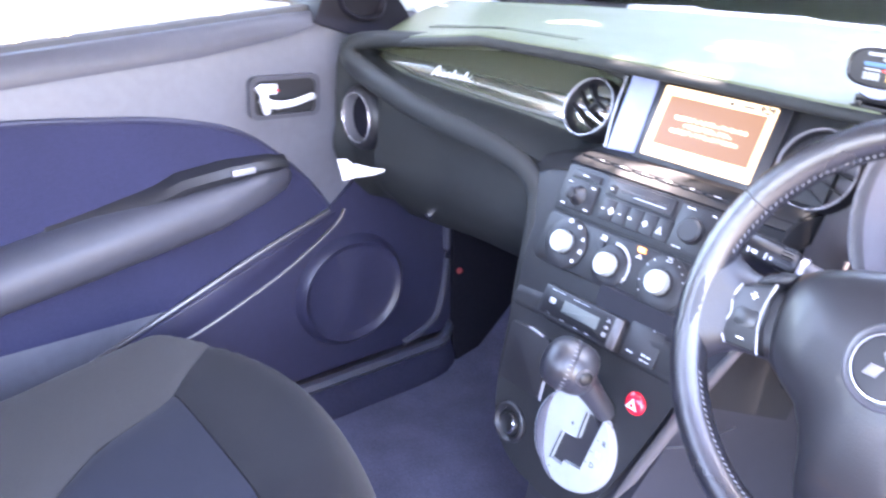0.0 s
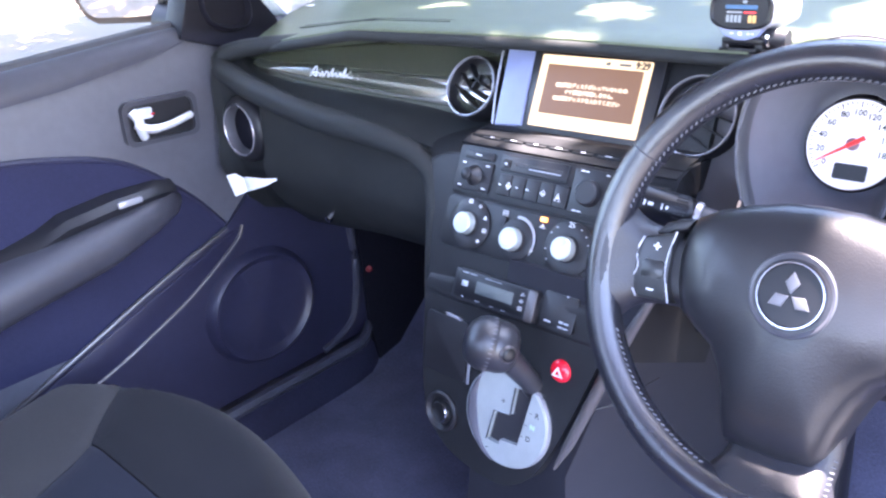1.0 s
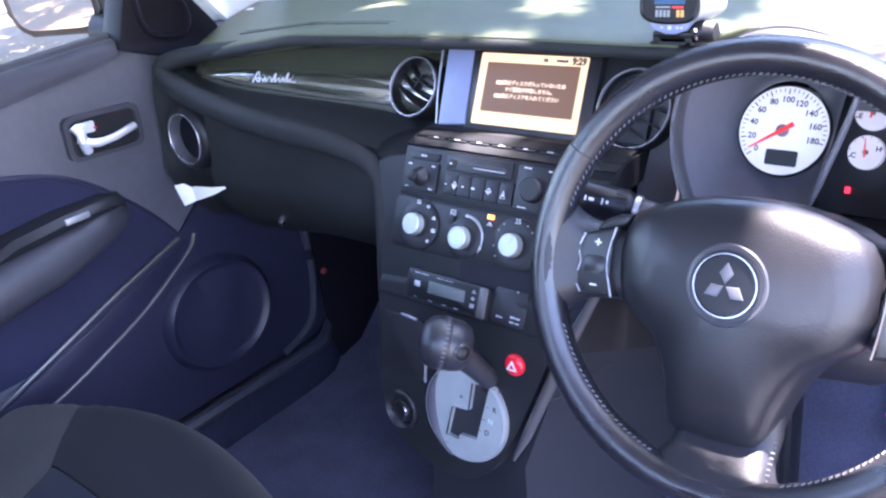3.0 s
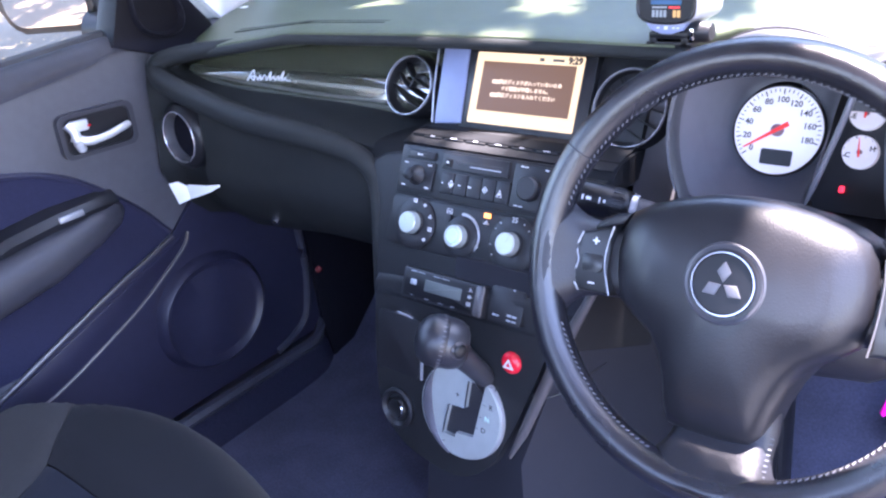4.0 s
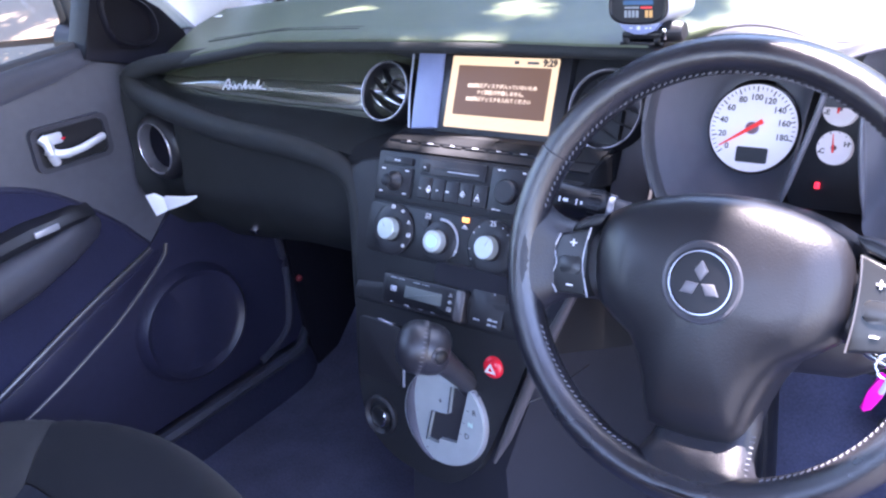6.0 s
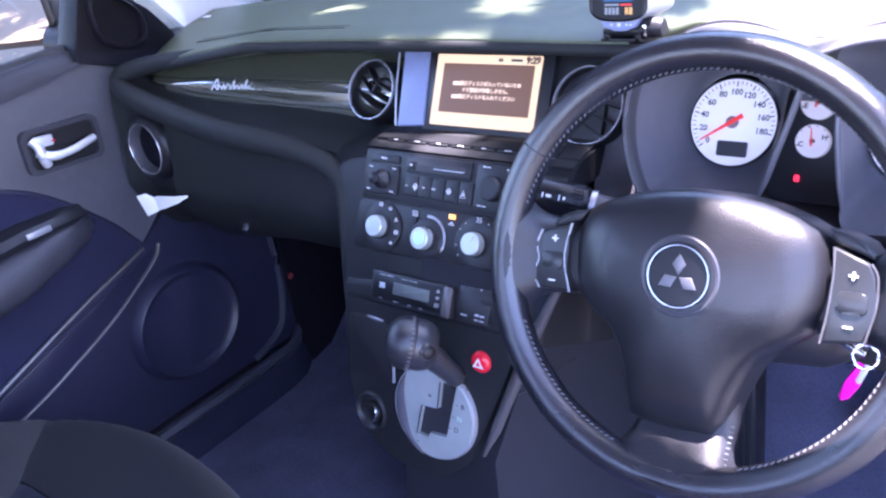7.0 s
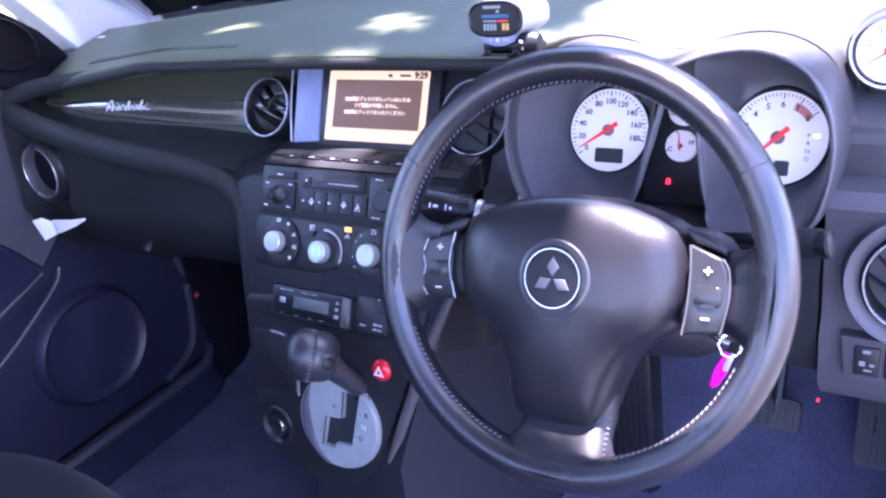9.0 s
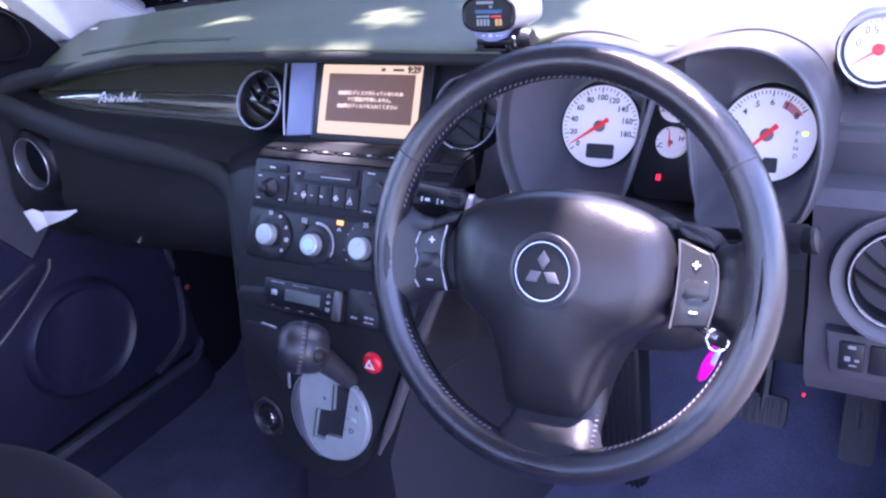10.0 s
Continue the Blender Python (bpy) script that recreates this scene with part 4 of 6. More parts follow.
# tray, lighter socket, hazard switch
panel(stack, "tray_lid", S_LOW, -0.117, -0.046, -0.262, -0.186, 0.006, M_BLACK, 0.006)
bm = bmesh.new()
tube(bm, [S_LOW @ Vector((-0.0425, v_low(z), 0.004)) for z in (-0.236, -0.248, -0.262)], 0.0018, 8)
part("lid_edge", bm, M_SILVER, stack)
bm = bmesh.new()
lathe(bm, [(0.0270, 0.0), (0.0270, 0.006), (0.0235, 0.008), (0.0190, 0.004), (0.0190, -0.01), (0, -0.01)], on(S_LOW, -0.0810, -0.3100), 32)
soc = part("lighter_socket", bm, M_BLACK, stack)
bm = bmesh.new()
lathe(bm, [(0.0150, -0.01), (0.0150, 0.006), (0.0130, 0.009), (0.0100, 0.007), (0, 0.007)], on(S_LOW, -0.0800, -0.3110), 28)
part("lighter", bm, M_FASCIA, soc)
bm = bmesh.new()
pts = [on(S_LOW, -0.078, -0.311) @ Vector((0.0085 * math.cos(radians(a)), 0.0105 * math.sin(radians(a)), 0.009)) for a in range(-70, 81, 15)]
tube(bm, pts, 0.0012, 6)
part("chrome_rim", bm, M_CHROME, soc)
bm = bmesh.new()
lathe(bm, [(0.0135, 0.0), (0.0131, 0.004), (0.0115, 0.0065), (0.007, 0.0085), (0, 0.009)], on(S_LOW, 0.0905, -0.2030), 32)
hz = part("hazard_switch", bm, M_HAZARD, stack, "round red hazard switch")
bm = bmesh.new()
tri = on(S_LOW, 0.0905, -0.2040, 0.0092)
for s0, h0 in ((0.0075, 0.0006),):
    prism(bm, [(-s0, -s0 * 0.6), (s0, -s0 * 0.6), (0, s0)], 0, h0, tri, hole=[(-s0 * 0.5, -s0 * 0.35), (s0 * 0.5, -s0 * 0.35), (0, s0 * 0.45)])
part("triangle", bm, M_WHITEMARK, hz)

bm = bmesh.new()
box(bm, (0, 0, 0.004), (0.026, 0.0034, 0.006), on(S_LOW, -0.0720, -0.1850) @ Matrix.Rotation(radians(-6), 4, "Z"), 0.0012)
part("lid_pull", bm, M_RING, stack, "small bright pull on the tray lid")
# gear lever
gear = thing("gear_lever", (0.045, 0.045, -0.30), "dark leather gear lever on an oval silver gate plate", "gear lever")
PL = on(S_LOW, 0.0245, -0.2830)
hole = [(0.0365, 0.046), (0.0120, 0.046), (0.0080, 0.010), (-0.0160, 0.008), (-0.0240, -0.032), (-0.0050, -0.033), (-0.004, -0.026), (0.0220, -0.024)]
bm = bmesh.new()
prism(bm, circle(0.0600, 48, cy=0.002, ry=0.0585), -0.004, 0.010, PL, hole=hole)
part("gate_plate", bm, M_PLATE, gear, "oval silver gate plate")
bm = bmesh.new()
ring(bm, 0.0606, 0.004, 0.008, PL @ Matrix.Translation((0, 0.002, 0)), 56, 0.975)
part("plate_rim", bm, M_SILVER, gear)
bm = bmesh.new()
inner = smooth_path([(-0.040, 0.047, 0), (-0.044, 0.025, 0), (-0.042, 0.0, 0), (-0.036, -0.026, 0), (-0.026, -0.044, 0), (-0.012, -0.0555, 0)], 4)
rings = []
for q in inner:
    a = math.atan2((q.y - 0.002) / 0.0585, q.x / 0.06)
    ox, oy = 0.0595 * math.cos(a), 0.002 + 0.058 * math.sin(a)
    rings.append([PL @ Vector((q.x, q.y, 0.0096)), PL @ Vector((q.x * 0.72 + ox * 0.28, q.y * 0.72 + oy * 0.28, 0.0128)), PL @ Vector((q.x * 0.3 + ox * 0.7, q.y * 0.3 + oy * 0.7, 0.0135)), PL @ Vector((ox, oy, 0.0098)), PL @ Vector((ox, oy, 0.004)), PL @ Vector((q.x, q.y, 0.004))])
loft(bm, rings)
part("plate_cheek", bm, M_CHEEK, gear, "raised cheek of the plate, painted darker for its shade")
bm = bmesh.new()
prism(bm, [(a * 1.02, b * 1.02) for a, b in hole], -0.003, 0.0035, PL)
part("gate_slot", bm, M_INK, gear, "black gate slot")
bm = bmesh.new()
tube(bm, [PL @ Vector((x, y, 0.0105)) for x, y in ((0.0120, 0.046), (0.0080, 0.010), (-0.0160, 0.008), (-0.0240, -0.032))], 0.0011, 6)
part("slot_edge", bm, M_CHROME, gear)
for s, x, z in (("P", 0.0770, -0.2370), ("R", 0.0705, -0.2620), ("N", 0.0655, -0.2780), ("D", 0.0610, -0.2930)):
    text_part("letter", s, 0.0095, on(S_LOW, x, z, 0.0102), M_INK if s != "N" else M_KNOBGREEN, gear)
for s, x, z in (("+", 0.0205, -0.2605), ("-", 0.0020, -0.3235)):
    text_part("letter", s, 0.0110, on(S_LOW, x, z, 0.0102), M_INK, gear)
marks(gear, S_LOW, [(x, z, 0.005, 0.0012) for x, z in ((0.0690, -0.2365), (0.0615, -0.2615), (0.0565, -0.2775), (0.0520, -0.2925))], 0.0102, M_INK)
bm = bmesh.new()
lathe(bm, [(0.0150, -0.012), (0.0135, 0.004), (0.0120, 0.010), (0, 0.010)], Matrix.Translation((0.0535, 0.056, -0.236)) @ Vector((-0.025, -0.065, 0.108)).to_track_quat("Z", "Y").to_matrix().to_4x4(), 20)
part("shaft_collar", bm, M_BLACK, gear)
K0, K1 = Vector((0.0570, 0.053, -0.2320)), Vector((0.0390, -0.014, -0.1290))
axis = (K1 - K0).normalized()
KM = Matrix.Translation(K0) @ axis.to_track_quat("Z", "Y").to_matrix().to_4x4()
KL = (K1 - K0).length
neck = [(0.0090, 0.0), (0.0120, 0.02), (0.0126, 0.12), (0.0134, 0.30), (0.0150, 0.45), (0.0160, 0.60), (0.0, 0.66)]
nose = [(0.0, 0.003), (0.0250, 0.002), (0.0248, -0.005), (0.0230, -0.012), (0.0190, -0.0175), (0.0125, -0.0205), (0.0, -0.0210)]
grip = [(0.0, 0.0015), (0.0244, 0.0015), (0.0254, 0.0028), (0.0259, 0.0080), (0.0252, 0.0150), (0.0226, 0.0215), (0.0170, 0.0270), (0.0090, 0.0302), (0.0, 0.0310)]
turn = Vector((-0.74, -0.58, 0.34)).normalized()
HEAD = Matrix.Translation(K0 + axis * (0.70 * KL)) @ turn.to_track_quat("Z", "Y").to_matrix().to_4x4() @ Matrix.Scale(1.17, 4)
bm = bmesh.new()
lathe(bm, grip, HEAD, 36)
kn = part("knob", bm, M_KNOBHIDE, gear, "leather-wrapped rounded knob")
bm = bmesh.new()
lathe(bm, nose, HEAD, 36)
part("nose", bm, M_NOSE, kn, "smooth dark grey plastic nose")
bm = bmesh.new()
lathe(bm, [(r, h * KL) for r, h in neck], KM, 28)
part("neck", bm, M_NOSE, gear, "smooth dark grey plastic neck")
bm = bmesh.new()
for i in range(34):
    box(bm, (0.0257, 0, 0.0062), (0.0008, 0.0009, 0.0034), HEAD @ Matrix.Rotation(2 * math.pi * i / 34, 4, "Z"))
tagged(part("seam", bm, M_STITCH, kn, "pale grey stitching"), kind="stuff")
side = Vector((0.62, -0.72, 0.30)) - turn * turn.dot(Vector((0.62, -0.72, 0.30)))
side.normalize()
BT = HEAD @ Matrix.Translation((0, 0, -0.0095))
BT = Matrix.Translation(BT.translation + side * 0.0240) @ (side - turn * 0.5).to_track_quat("Z", "Y").to_matrix().to_4x4()
bm = bmesh.new()
lathe(bm, [(0.0105, -0.004), (0.0100, 0.003), (0.0085, 0.0045), (0.0080, 0.003)], BT, 24)
part("button_ring", bm, M_EDGE, kn)
bm = bmesh.new()
lathe(bm, [(0.0080, -0.002), (0.0078, 0.0050), (0.0060, 0.0066), (0, 0.0070)], BT, 22)
part("release_button", bm, M_FASCIA, kn, "small dark release button")

# ---- steering wheel ----
TILT = 0.4365
WM = plane_m(0.369, 0, 0, TILT) @ Matrix.Rotation(radians(2.1), 4, "Z")
wheel = thing("steering_wheel", (0.37, 0.03, -0.19), "black leather steering wheel with three spokes and pale stitching", "steering wheel")
RW, RT = 0.1745, 0.0155


def rim_arc(a0, a1, r, tube_r, n, seg=14, flat=1.12):
    b = bmesh.new()
    pts = [Vector((r * math.cos(radians(a0 + (a1 - a0) * i / n)), r * math.sin(radians(a0 + (a1 - a0) * i / n)), 0)) for i in range(n + 1)]
    rings = []
    for i, p in enumerate(pts):
        s = p.normalized()
        rings.append([p + s * (tube_r * math.cos(2 * math.pi * j / seg)) + Vector((0, 0, 1)) * (tube_r * flat * math.sin(2 * math.pi * j / seg)) for j in range(seg)])
    loft(b, rings, caps=False, m=WM)
    return b


bm = rim_arc(0, 360, RW, RT, 120, 18)
bmesh.ops.remove_doubles(bm, verts=bm.verts, dist=1e-6)
rim = part("rim", bm, M_LEATHER, wheel, "worn black leather rim")
for a in (31, 149):
    bm = rim_arc(a - 0.22, a + 0.22, RW, RT * 1.006, 2, 18)
    part("leather_seam", bm, M_SPOKE, rim)
bm = bmesh.new()
for i in range(190):
    a = 2 * math.pi * i / 190
    if any(lo < math.degrees(a) < hi for lo, hi in ((-1, 15), (165, 203), (252, 290), (338, 361))):
        continue
    r = RW - RT * 0.95
    m = WM @ Matrix.Rotation(a, 4, "Z") @ Matrix.Translation((r, 0, RT * 0.40)) @ Matrix.Rotation(radians(-70), 4, "Y") @ Matrix.Rotation(radians(32), 4, "Z")
    box(bm, (0, 0, 0), (0.0008, 0.0034, 0.0008), m)
tagged(part("stitching", bm, M_STITCH, rim, "pale grey stitching"), kind="stuff")

WH = WM @ Matrix.Translation((-0.003, 0, 0))


def leather_spoke(at, rows):
    """Leather bridge from the hub to the front of the rim; rows of radius, half width and height."""
    b = bmesh.new()
    rings = []
    for r, w, h in rows:
        line = []
        for k in range(17):
            v = k / 8 - 1
            a = radians(at) + v * w / r
            line.append((r * math.cos(a), r * math.sin(a), h - 0.016 * abs(v) ** 7 - 0.0012 * v * v))
        rings.append(line + [(x, y, h - 0.028) for x, y, _ in line[::-4]])
    loft(b, rings, m=WM)
    return b


half = [(0.0, 0.066), (0.028, 0.0645), (0.056, 0.059), (0.080, 0.051), (0.097, 0.042), (0.104, 0.028), (0.107, 0.008), (0.105, -0.016), (0.099, -0.037), (0.083, -0.050), (0.066, -0.062), (0.055, -0.080), (0.047, -0.102), (0.042, -0.124), (0.036, -0.136), (0.018, -0.139), (0.0, -0.140)]
outline = half + [(-x, y) for x, y in half[-2:0:-1]]
cx, cy = 0.0, -0.012
bm = bmesh.new()
rings = []
for s, h in ((1.0, -0.060), (1.0, -0.024), (0.985, -0.013), (0.95, -0.005), (0.86, 0.003), (0.70, 0.0085), (0.50, 0.0115), (0.25, 0.0130)):
    rings.append([WH @ Vector((cx + (x - cx) * s - 0.06 * max(0, -0.05 - y), cy + (y - cy) * s, h - 0.07 * max(0, -0.05 - y) * s)) for x, y in outline])
loft(bm, rings)
part("airbag_pad", bm, M_PAD, wheel, "dark grey airbag cover with faint scratches")
# spokes and their button panels
PANELS = {1: [(0.1055, 0.0310), (0.1315, 0.0215), (0.1365, 0.0130), (0.1380, -0.0020), (0.1372, -0.0160), (0.1330, -0.0370), (0.1030, -0.0415), (0.1060, -0.0177), (0.1072, 0.0102)],
          -1: [(-0.1120, 0.0265), (-0.1415, 0.0180), (-0.1460, 0.0046), (-0.1427, -0.0086), (-0.1465, -0.0236), (-0.1400, -0.0350), (-0.1090, -0.0347), (-0.1160, -0.0109), (-0.1160, 0.0072)]}
for s in (-1, 1):
    part("spoke", leather_spoke(-2.5 if s > 0 else 182.5, [(0.095, 0.036, -0.016), (0.120, 0.034, -0.013), (0.135, 0.034, -0.009), (0.148, 0.036, -0.002), (0.155, 0.040, 0.0035), (0.160, 0.044, 0.0085), (0.167, 0.052, 0.0155), (0.1755, 0.062, 0.0177)]), M_SPOKE, wheel, "leather spoke flush with the rim")
    bm = bmesh.new()
    ol = PANELS[s]
    prism(bm, ol[::-s], -0.045, -0.0035, WM, 0.003, 3)
    bp = part("button_panel", bm, M_ROCKER, wheel, "glossy black rocker with plus and minus")
    mx = 0.121 if s > 0 else -0.127
    for y, sy in ((0.0115, "+"), (-0.0264, "-")):
        bm = bmesh.new()
        box(bm, (mx, y, -0.0028), (0.0062, 0.0014, 0.0010), WM)
        if sy == "+":
            box(bm, (mx, y, -0.0028), (0.0014, 0.0062, 0.0010), WM)
        part("marking", bm, M_WHITEMARK, bp)
    bm = bmesh.new()
    prism(bm, rounded(0.0215, 0.0165, 0.005, cx=mx + s * 0.001, cy=-0.0085), -0.006, -0.0022, WM, 0.0014)
    part("thumb_rest", bm, M_ROCKER, bp)
    for edge in (ol[6:] + ol[:1], ol[1:6]):
        bm = bmesh.new()
        tube(bm, smooth_path([WM @ Vector((x, y, -0.0042)) for x, y in edge], 4), 0.0009, 8)
        # right side gets a darker colour to offset the sun on it
        part("edge_trim", bm, M_SILVER if s < 0 else M_EDGE, bp, "satin silver edge, coloured darker on the sunlit side")
part("spoke", leather_spoke(-90.0, [(0.115, 0.040, -0.022), (0.132, 0.042, -0.0165), (0.142, 0.042, -0.0095), (0.150, 0.043, -0.002), (0.155, 0.045, 0.0035), (0.160, 0.048, 0.0085), (0.167, 0.056, 0.0155), (0.1755, 0.066, 0.0177)]), M_SPOKE, wheel, "leather spoke flush with the rim")
bm = bmesh.new()
for k in range(8):
    box(bm, (0.0420 + 0.0002 * k, -0.124 - 0.0040 * k, -0.0215 + 0.0022 * k), (0.0030, 0.0008, 0.0008), WM)
tagged(part("spoke_stitching", bm, M_STITCH, wheel), kind="stuff")
for s in (-1, 1):
    bm = bmesh.new()
    cap = [(0.0990, 0.0440), (0.1130, 0.0420), (0.1262, 0.0365), (0.1335, 0.0280), (0.1322, 0.0238), (0.1060, 0.0335)]
    prism(bm, [(s * x, y - (0.004 if s < 0 else 0)) for x, y in cap][::-s], -0.05, -0.009, WM, 0.003, 3)
    part("spoke_cap", bm, M_PAD, wheel)
# badge: ring, dark disc, three plain rhombs
BM_ = WH @ Matrix.Translation((0.0, -0.005, 0.0120))
bm = bmesh.new()
lathe(bm, [(0.0345, -0.006), (0.0330, 0.0006), (0.0318, 0.0014), (0.0300, 0.0010), (0.0252, -0.0016)], BM_, 48)
badge = part("badge_surround", bm, M_SURROUND, wheel)
bm = bmesh.new()
ring(bm, 0.0250, 0.0026, 0.0046, BM_, 56)
part("badge_ring", bm, M_BADGERING, badge, "chrome badge ring")
bm = bmesh.new()
lathe(bm, [(0.0244, 0.0), (0.0242, 0.0022), (0, 0.0026)], BM_, 48)
part("badge_disc", bm, M_BADGE, badge)
bm = bmesh.new()
for k in range(3):
    prism(bm, [(0, 0.0012), (0.0056, 0.0096), (0, 0.0180), (-0.0056, 0.0096)], 0.0024, 0.0040, BM_ @ Matrix.Rotation(radians(120 * k), 4, "Z"), 0.0006)
part("emblem", bm, M_EMBLEM, badge, "plain silver emblem")
# seam between the pad and the lower spoke
bm = bmesh.new()
tube(bm, [WM @ Vector((x, -0.1385 + 0.9 * x * x, -0.0190)) for x in (-0.034, -0.017, 0.0, 0.017, 0.034)], 0.0014, 6)
part("pad_seam", bm, M_BLACK, wheel)
# column shroud
bm = bmesh.new()
rings = []
for d, w, h in ((-0.062, 0.050, 0.045), (-0.12, 0.058, 0.052), (-0.19, 0.064, 0.056), (-0.27, 0.066, 0.058)):
    rings.append([WM @ Vector((w * math.copysign(abs(math.cos(a)) ** 0.6, math.cos(a)), -0.018 + h * math.copysign(abs(math.sin(a)) ** 0.6, math.sin(a)), d)) for a in [2 * math.pi * j / 24 for j in range(24)]])
loft(bm, rings)
col = thing("steering_column", (0.37, 0.15, -0.12), "dark plastic steering column shroud", "steering column")
part("shroud", bm, M_BLACK, col)
bm = bmesh.new()
lathe(bm, [(0.018, 0), (0.018, 0.012), (0.014, 0.015), (0.006, 0.015), (0, 0.014)], Matrix.Translation((0.425, 0.10, -0.082)) @ Matrix.Rotation(radians(64), 4, "Y") @ Matrix.Rotation(radians(20), 4, "X"), 28)
part("ignition_lock", bm, M_FASCIA, col)
bm = bmesh.new()
rings = []
for x, w in ((0.33, 0.056), (0.40, 0.058), (0.45, 0.052), (0.475, 0.038), (0.484, 0.020)):
    rings.append([(x, 0.15 + w * 1.3 * math.cos(2 * math.pi * k / 18), -0.098 + w * math.sin(2 * math.pi * k / 18)) for k in range(18)])
loft(bm, rings)
part("lower_shroud", bm, M_BLACK, col)
bm = bmesh.new()
box(bm, (0.250, 0.43, -0.49), (0.078, 0.05, 0.30), None, 0.012)
cover = part("lower_cover", bm, M_BLACK, col)
for k in range(7):
    bm = bmesh.new()
    box(bm, (0.222 + 0.0095 * k, 0.404, -0.49), (0.0045, 0.004, 0.26), None, 0.001)
    part("rib", bm, M_BLACK, cover)


def stalk(pts, radii, cap_mat, bands, label):
    t = thing("column_stalk", pts[0], label, "control stalk", group="column stalks")
    b = bmesh.new()
    p = smooth_path(pts, 4)
    n = len(p)
    tube(b, p, [fade(i / (n - 1), radii) for i in range(n)], 14, flat=0.8)
    part("arm", b, M_BADGE, t)
    for u0, u1, r in bands:
        b = bmesh.new()
        tube(b, [p[int(u0 * (n - 1))], p[int(u1 * (n - 1))]], r, 16, flat=0.85)
        part("twist_ring", b, cap_mat, t)
    return t


ls = thing("column_stalk", (0.30, 0.12, -0.03), "black wiper stalk with a ribbed ring and bright band", "control stalk", group="column stalks")
L0, L1 = Vector((0.285, 0.118, -0.016)), Vector((0.158, 0.087, 0.007))
LM = Matrix.Translation(L0) @ (L1 - L0).to_track_quat("Z", "Y").to_matrix().to_4x4()
LL = (L1 - L0).length
bm = bmesh.new()
lathe(bm, [(0.0075, -0.03), (0.0088, 0.020), (0.0115, 0.057), (0.0, 0.058)], LM, 20)
part("arm", bm, M_DASHEND, ls)
bm = bmesh.new()
lathe(bm, [(0.0130, 0.057), (0.0146, 0.058), (0.0148, 0.063), (0.0140, 0.064), (0.0, 0.064)], LM, 24)
part("bright_band", bm, M_RING, ls, "bright silver band")
bm = bmesh.new()
lathe(bm, [(0.0130, 0.064), (0.0158, 0.067), (0.0164, 0.070), (0.0164, 0.082), (0.0172, 0.084), (0.0174, LL - 0.012), (0.0160, LL - 0.004), (0.0110, LL), (0, LL)], LM, 28)
part("barrel", bm, M_BADGE, ls)
bm = bmesh.new()
for i in range(26):
    box(bm, (0.0166, 0, 0.0765), (0.0014, 0.0016, 0.011), LM @ Matrix.Rotation(2 * math.pi * i / 26, 4, "Z"))
tagged(part("ribbed_ring", bm, M_BLACK, ls), kind="stuff")
for z, w, h in ((0.104, 0.005, 0.003), (0.110, 0.0015, 0.005), (0.093, 0.001, 0.006), (0.088, 0.002, 0.003)):
    bm = bmesh.new()
    out = LM.inverted().to_3x3() @ Vector((0.45, -0.80, 0.42))
    box(bm, (0.0172, 0, z), (0.0012, h, w), LM @ Matrix.Rotation(math.atan2(out.y, out.x), 4, "Z"))
    part("marking", bm, M_WHITEMARK, ls)
rs = stalk([(0.425, 0.130, -0.022), (0.480, 0.112, -0.008), (0.530, 0.100, 0.001), (0.562, 0.094, 0.005)], [(0, 0.006), (0.5, 0.008), (0.75, 0.012), (1, 0.014)], M_FASCIA, [(0.72, 0.99, 0.0145)], "black lamp stalk with a round end")
bm = bmesh.new()
lathe(bm, [(0.0125, 0), (0.0120, 0.003), (0.008, 0.005), (0, 0.0055)], Matrix.Translation((0.561, 0.094, 0.005)) @ Matrix.Rotation(radians(78), 4, "Y"), 24)
part("end_cap", bm, M_FASCIA, rs)

# key with its tag
KT = Vector((0.487, 0.080, -0.105))
key = thing("key_tag", KT, "magenta key tag on a chrome ring in the ignition", "key tag")
bm = bmesh.new()
tube(bm, [(0.444, 0.10, -0.080), (0.470, 0.088, KT.z + 0.010), (KT.x, 0.082, KT.z + 0.006)], [0.0055, 0.0045, 0.003], 10)
part("key", bm, M_CHROME, key)
bm = bmesh.new()
rp = [KT + Vector((0.010 * math.cos(radians(a)), 0.004 * math.sin(radians(a)), 0.006 + 0.0095 * math.sin(radians(a)))) for a in range(0, 360, 20)]
tube(bm, rp, 0.0014, 6, closed=True)
part("split_ring", bm, M_CHROME, key)
TAGM = Matrix.Translation(KT) @ Matrix.Rotation(radians(19), 4, "Y") @ Matrix.Rotation(radians(90), 4, "X")
bm = bmesh.new()
prism(bm, [(-0.0050, -0.004), (-0.0062, -0.026), (-0.0052, -0.043), (-0.0012, -0.046), (0.0034, -0.040), (0.0058, -0.024), (0.0050, -0.004)], -0.003, 0.003, TAGM, 0.0018)
part("tag", bm, M_PINK, key, "bright magenta tag")
bm = bmesh.new()
prism(bm, rounded(0.0048, 0.017, 0.0018, cx=0.0030, cy=-0.0120), -0.0036, 0.0036, TAGM, 0.001)
part("tag_cap", bm, M_HANDLE, key, "pale clip on the tag")

# ---- instruments ----
cluster = thing("instrument_cluster", (0.396, 0.25, -0.03), "twin-pod instrument cluster with white dials", "instrument cluster")
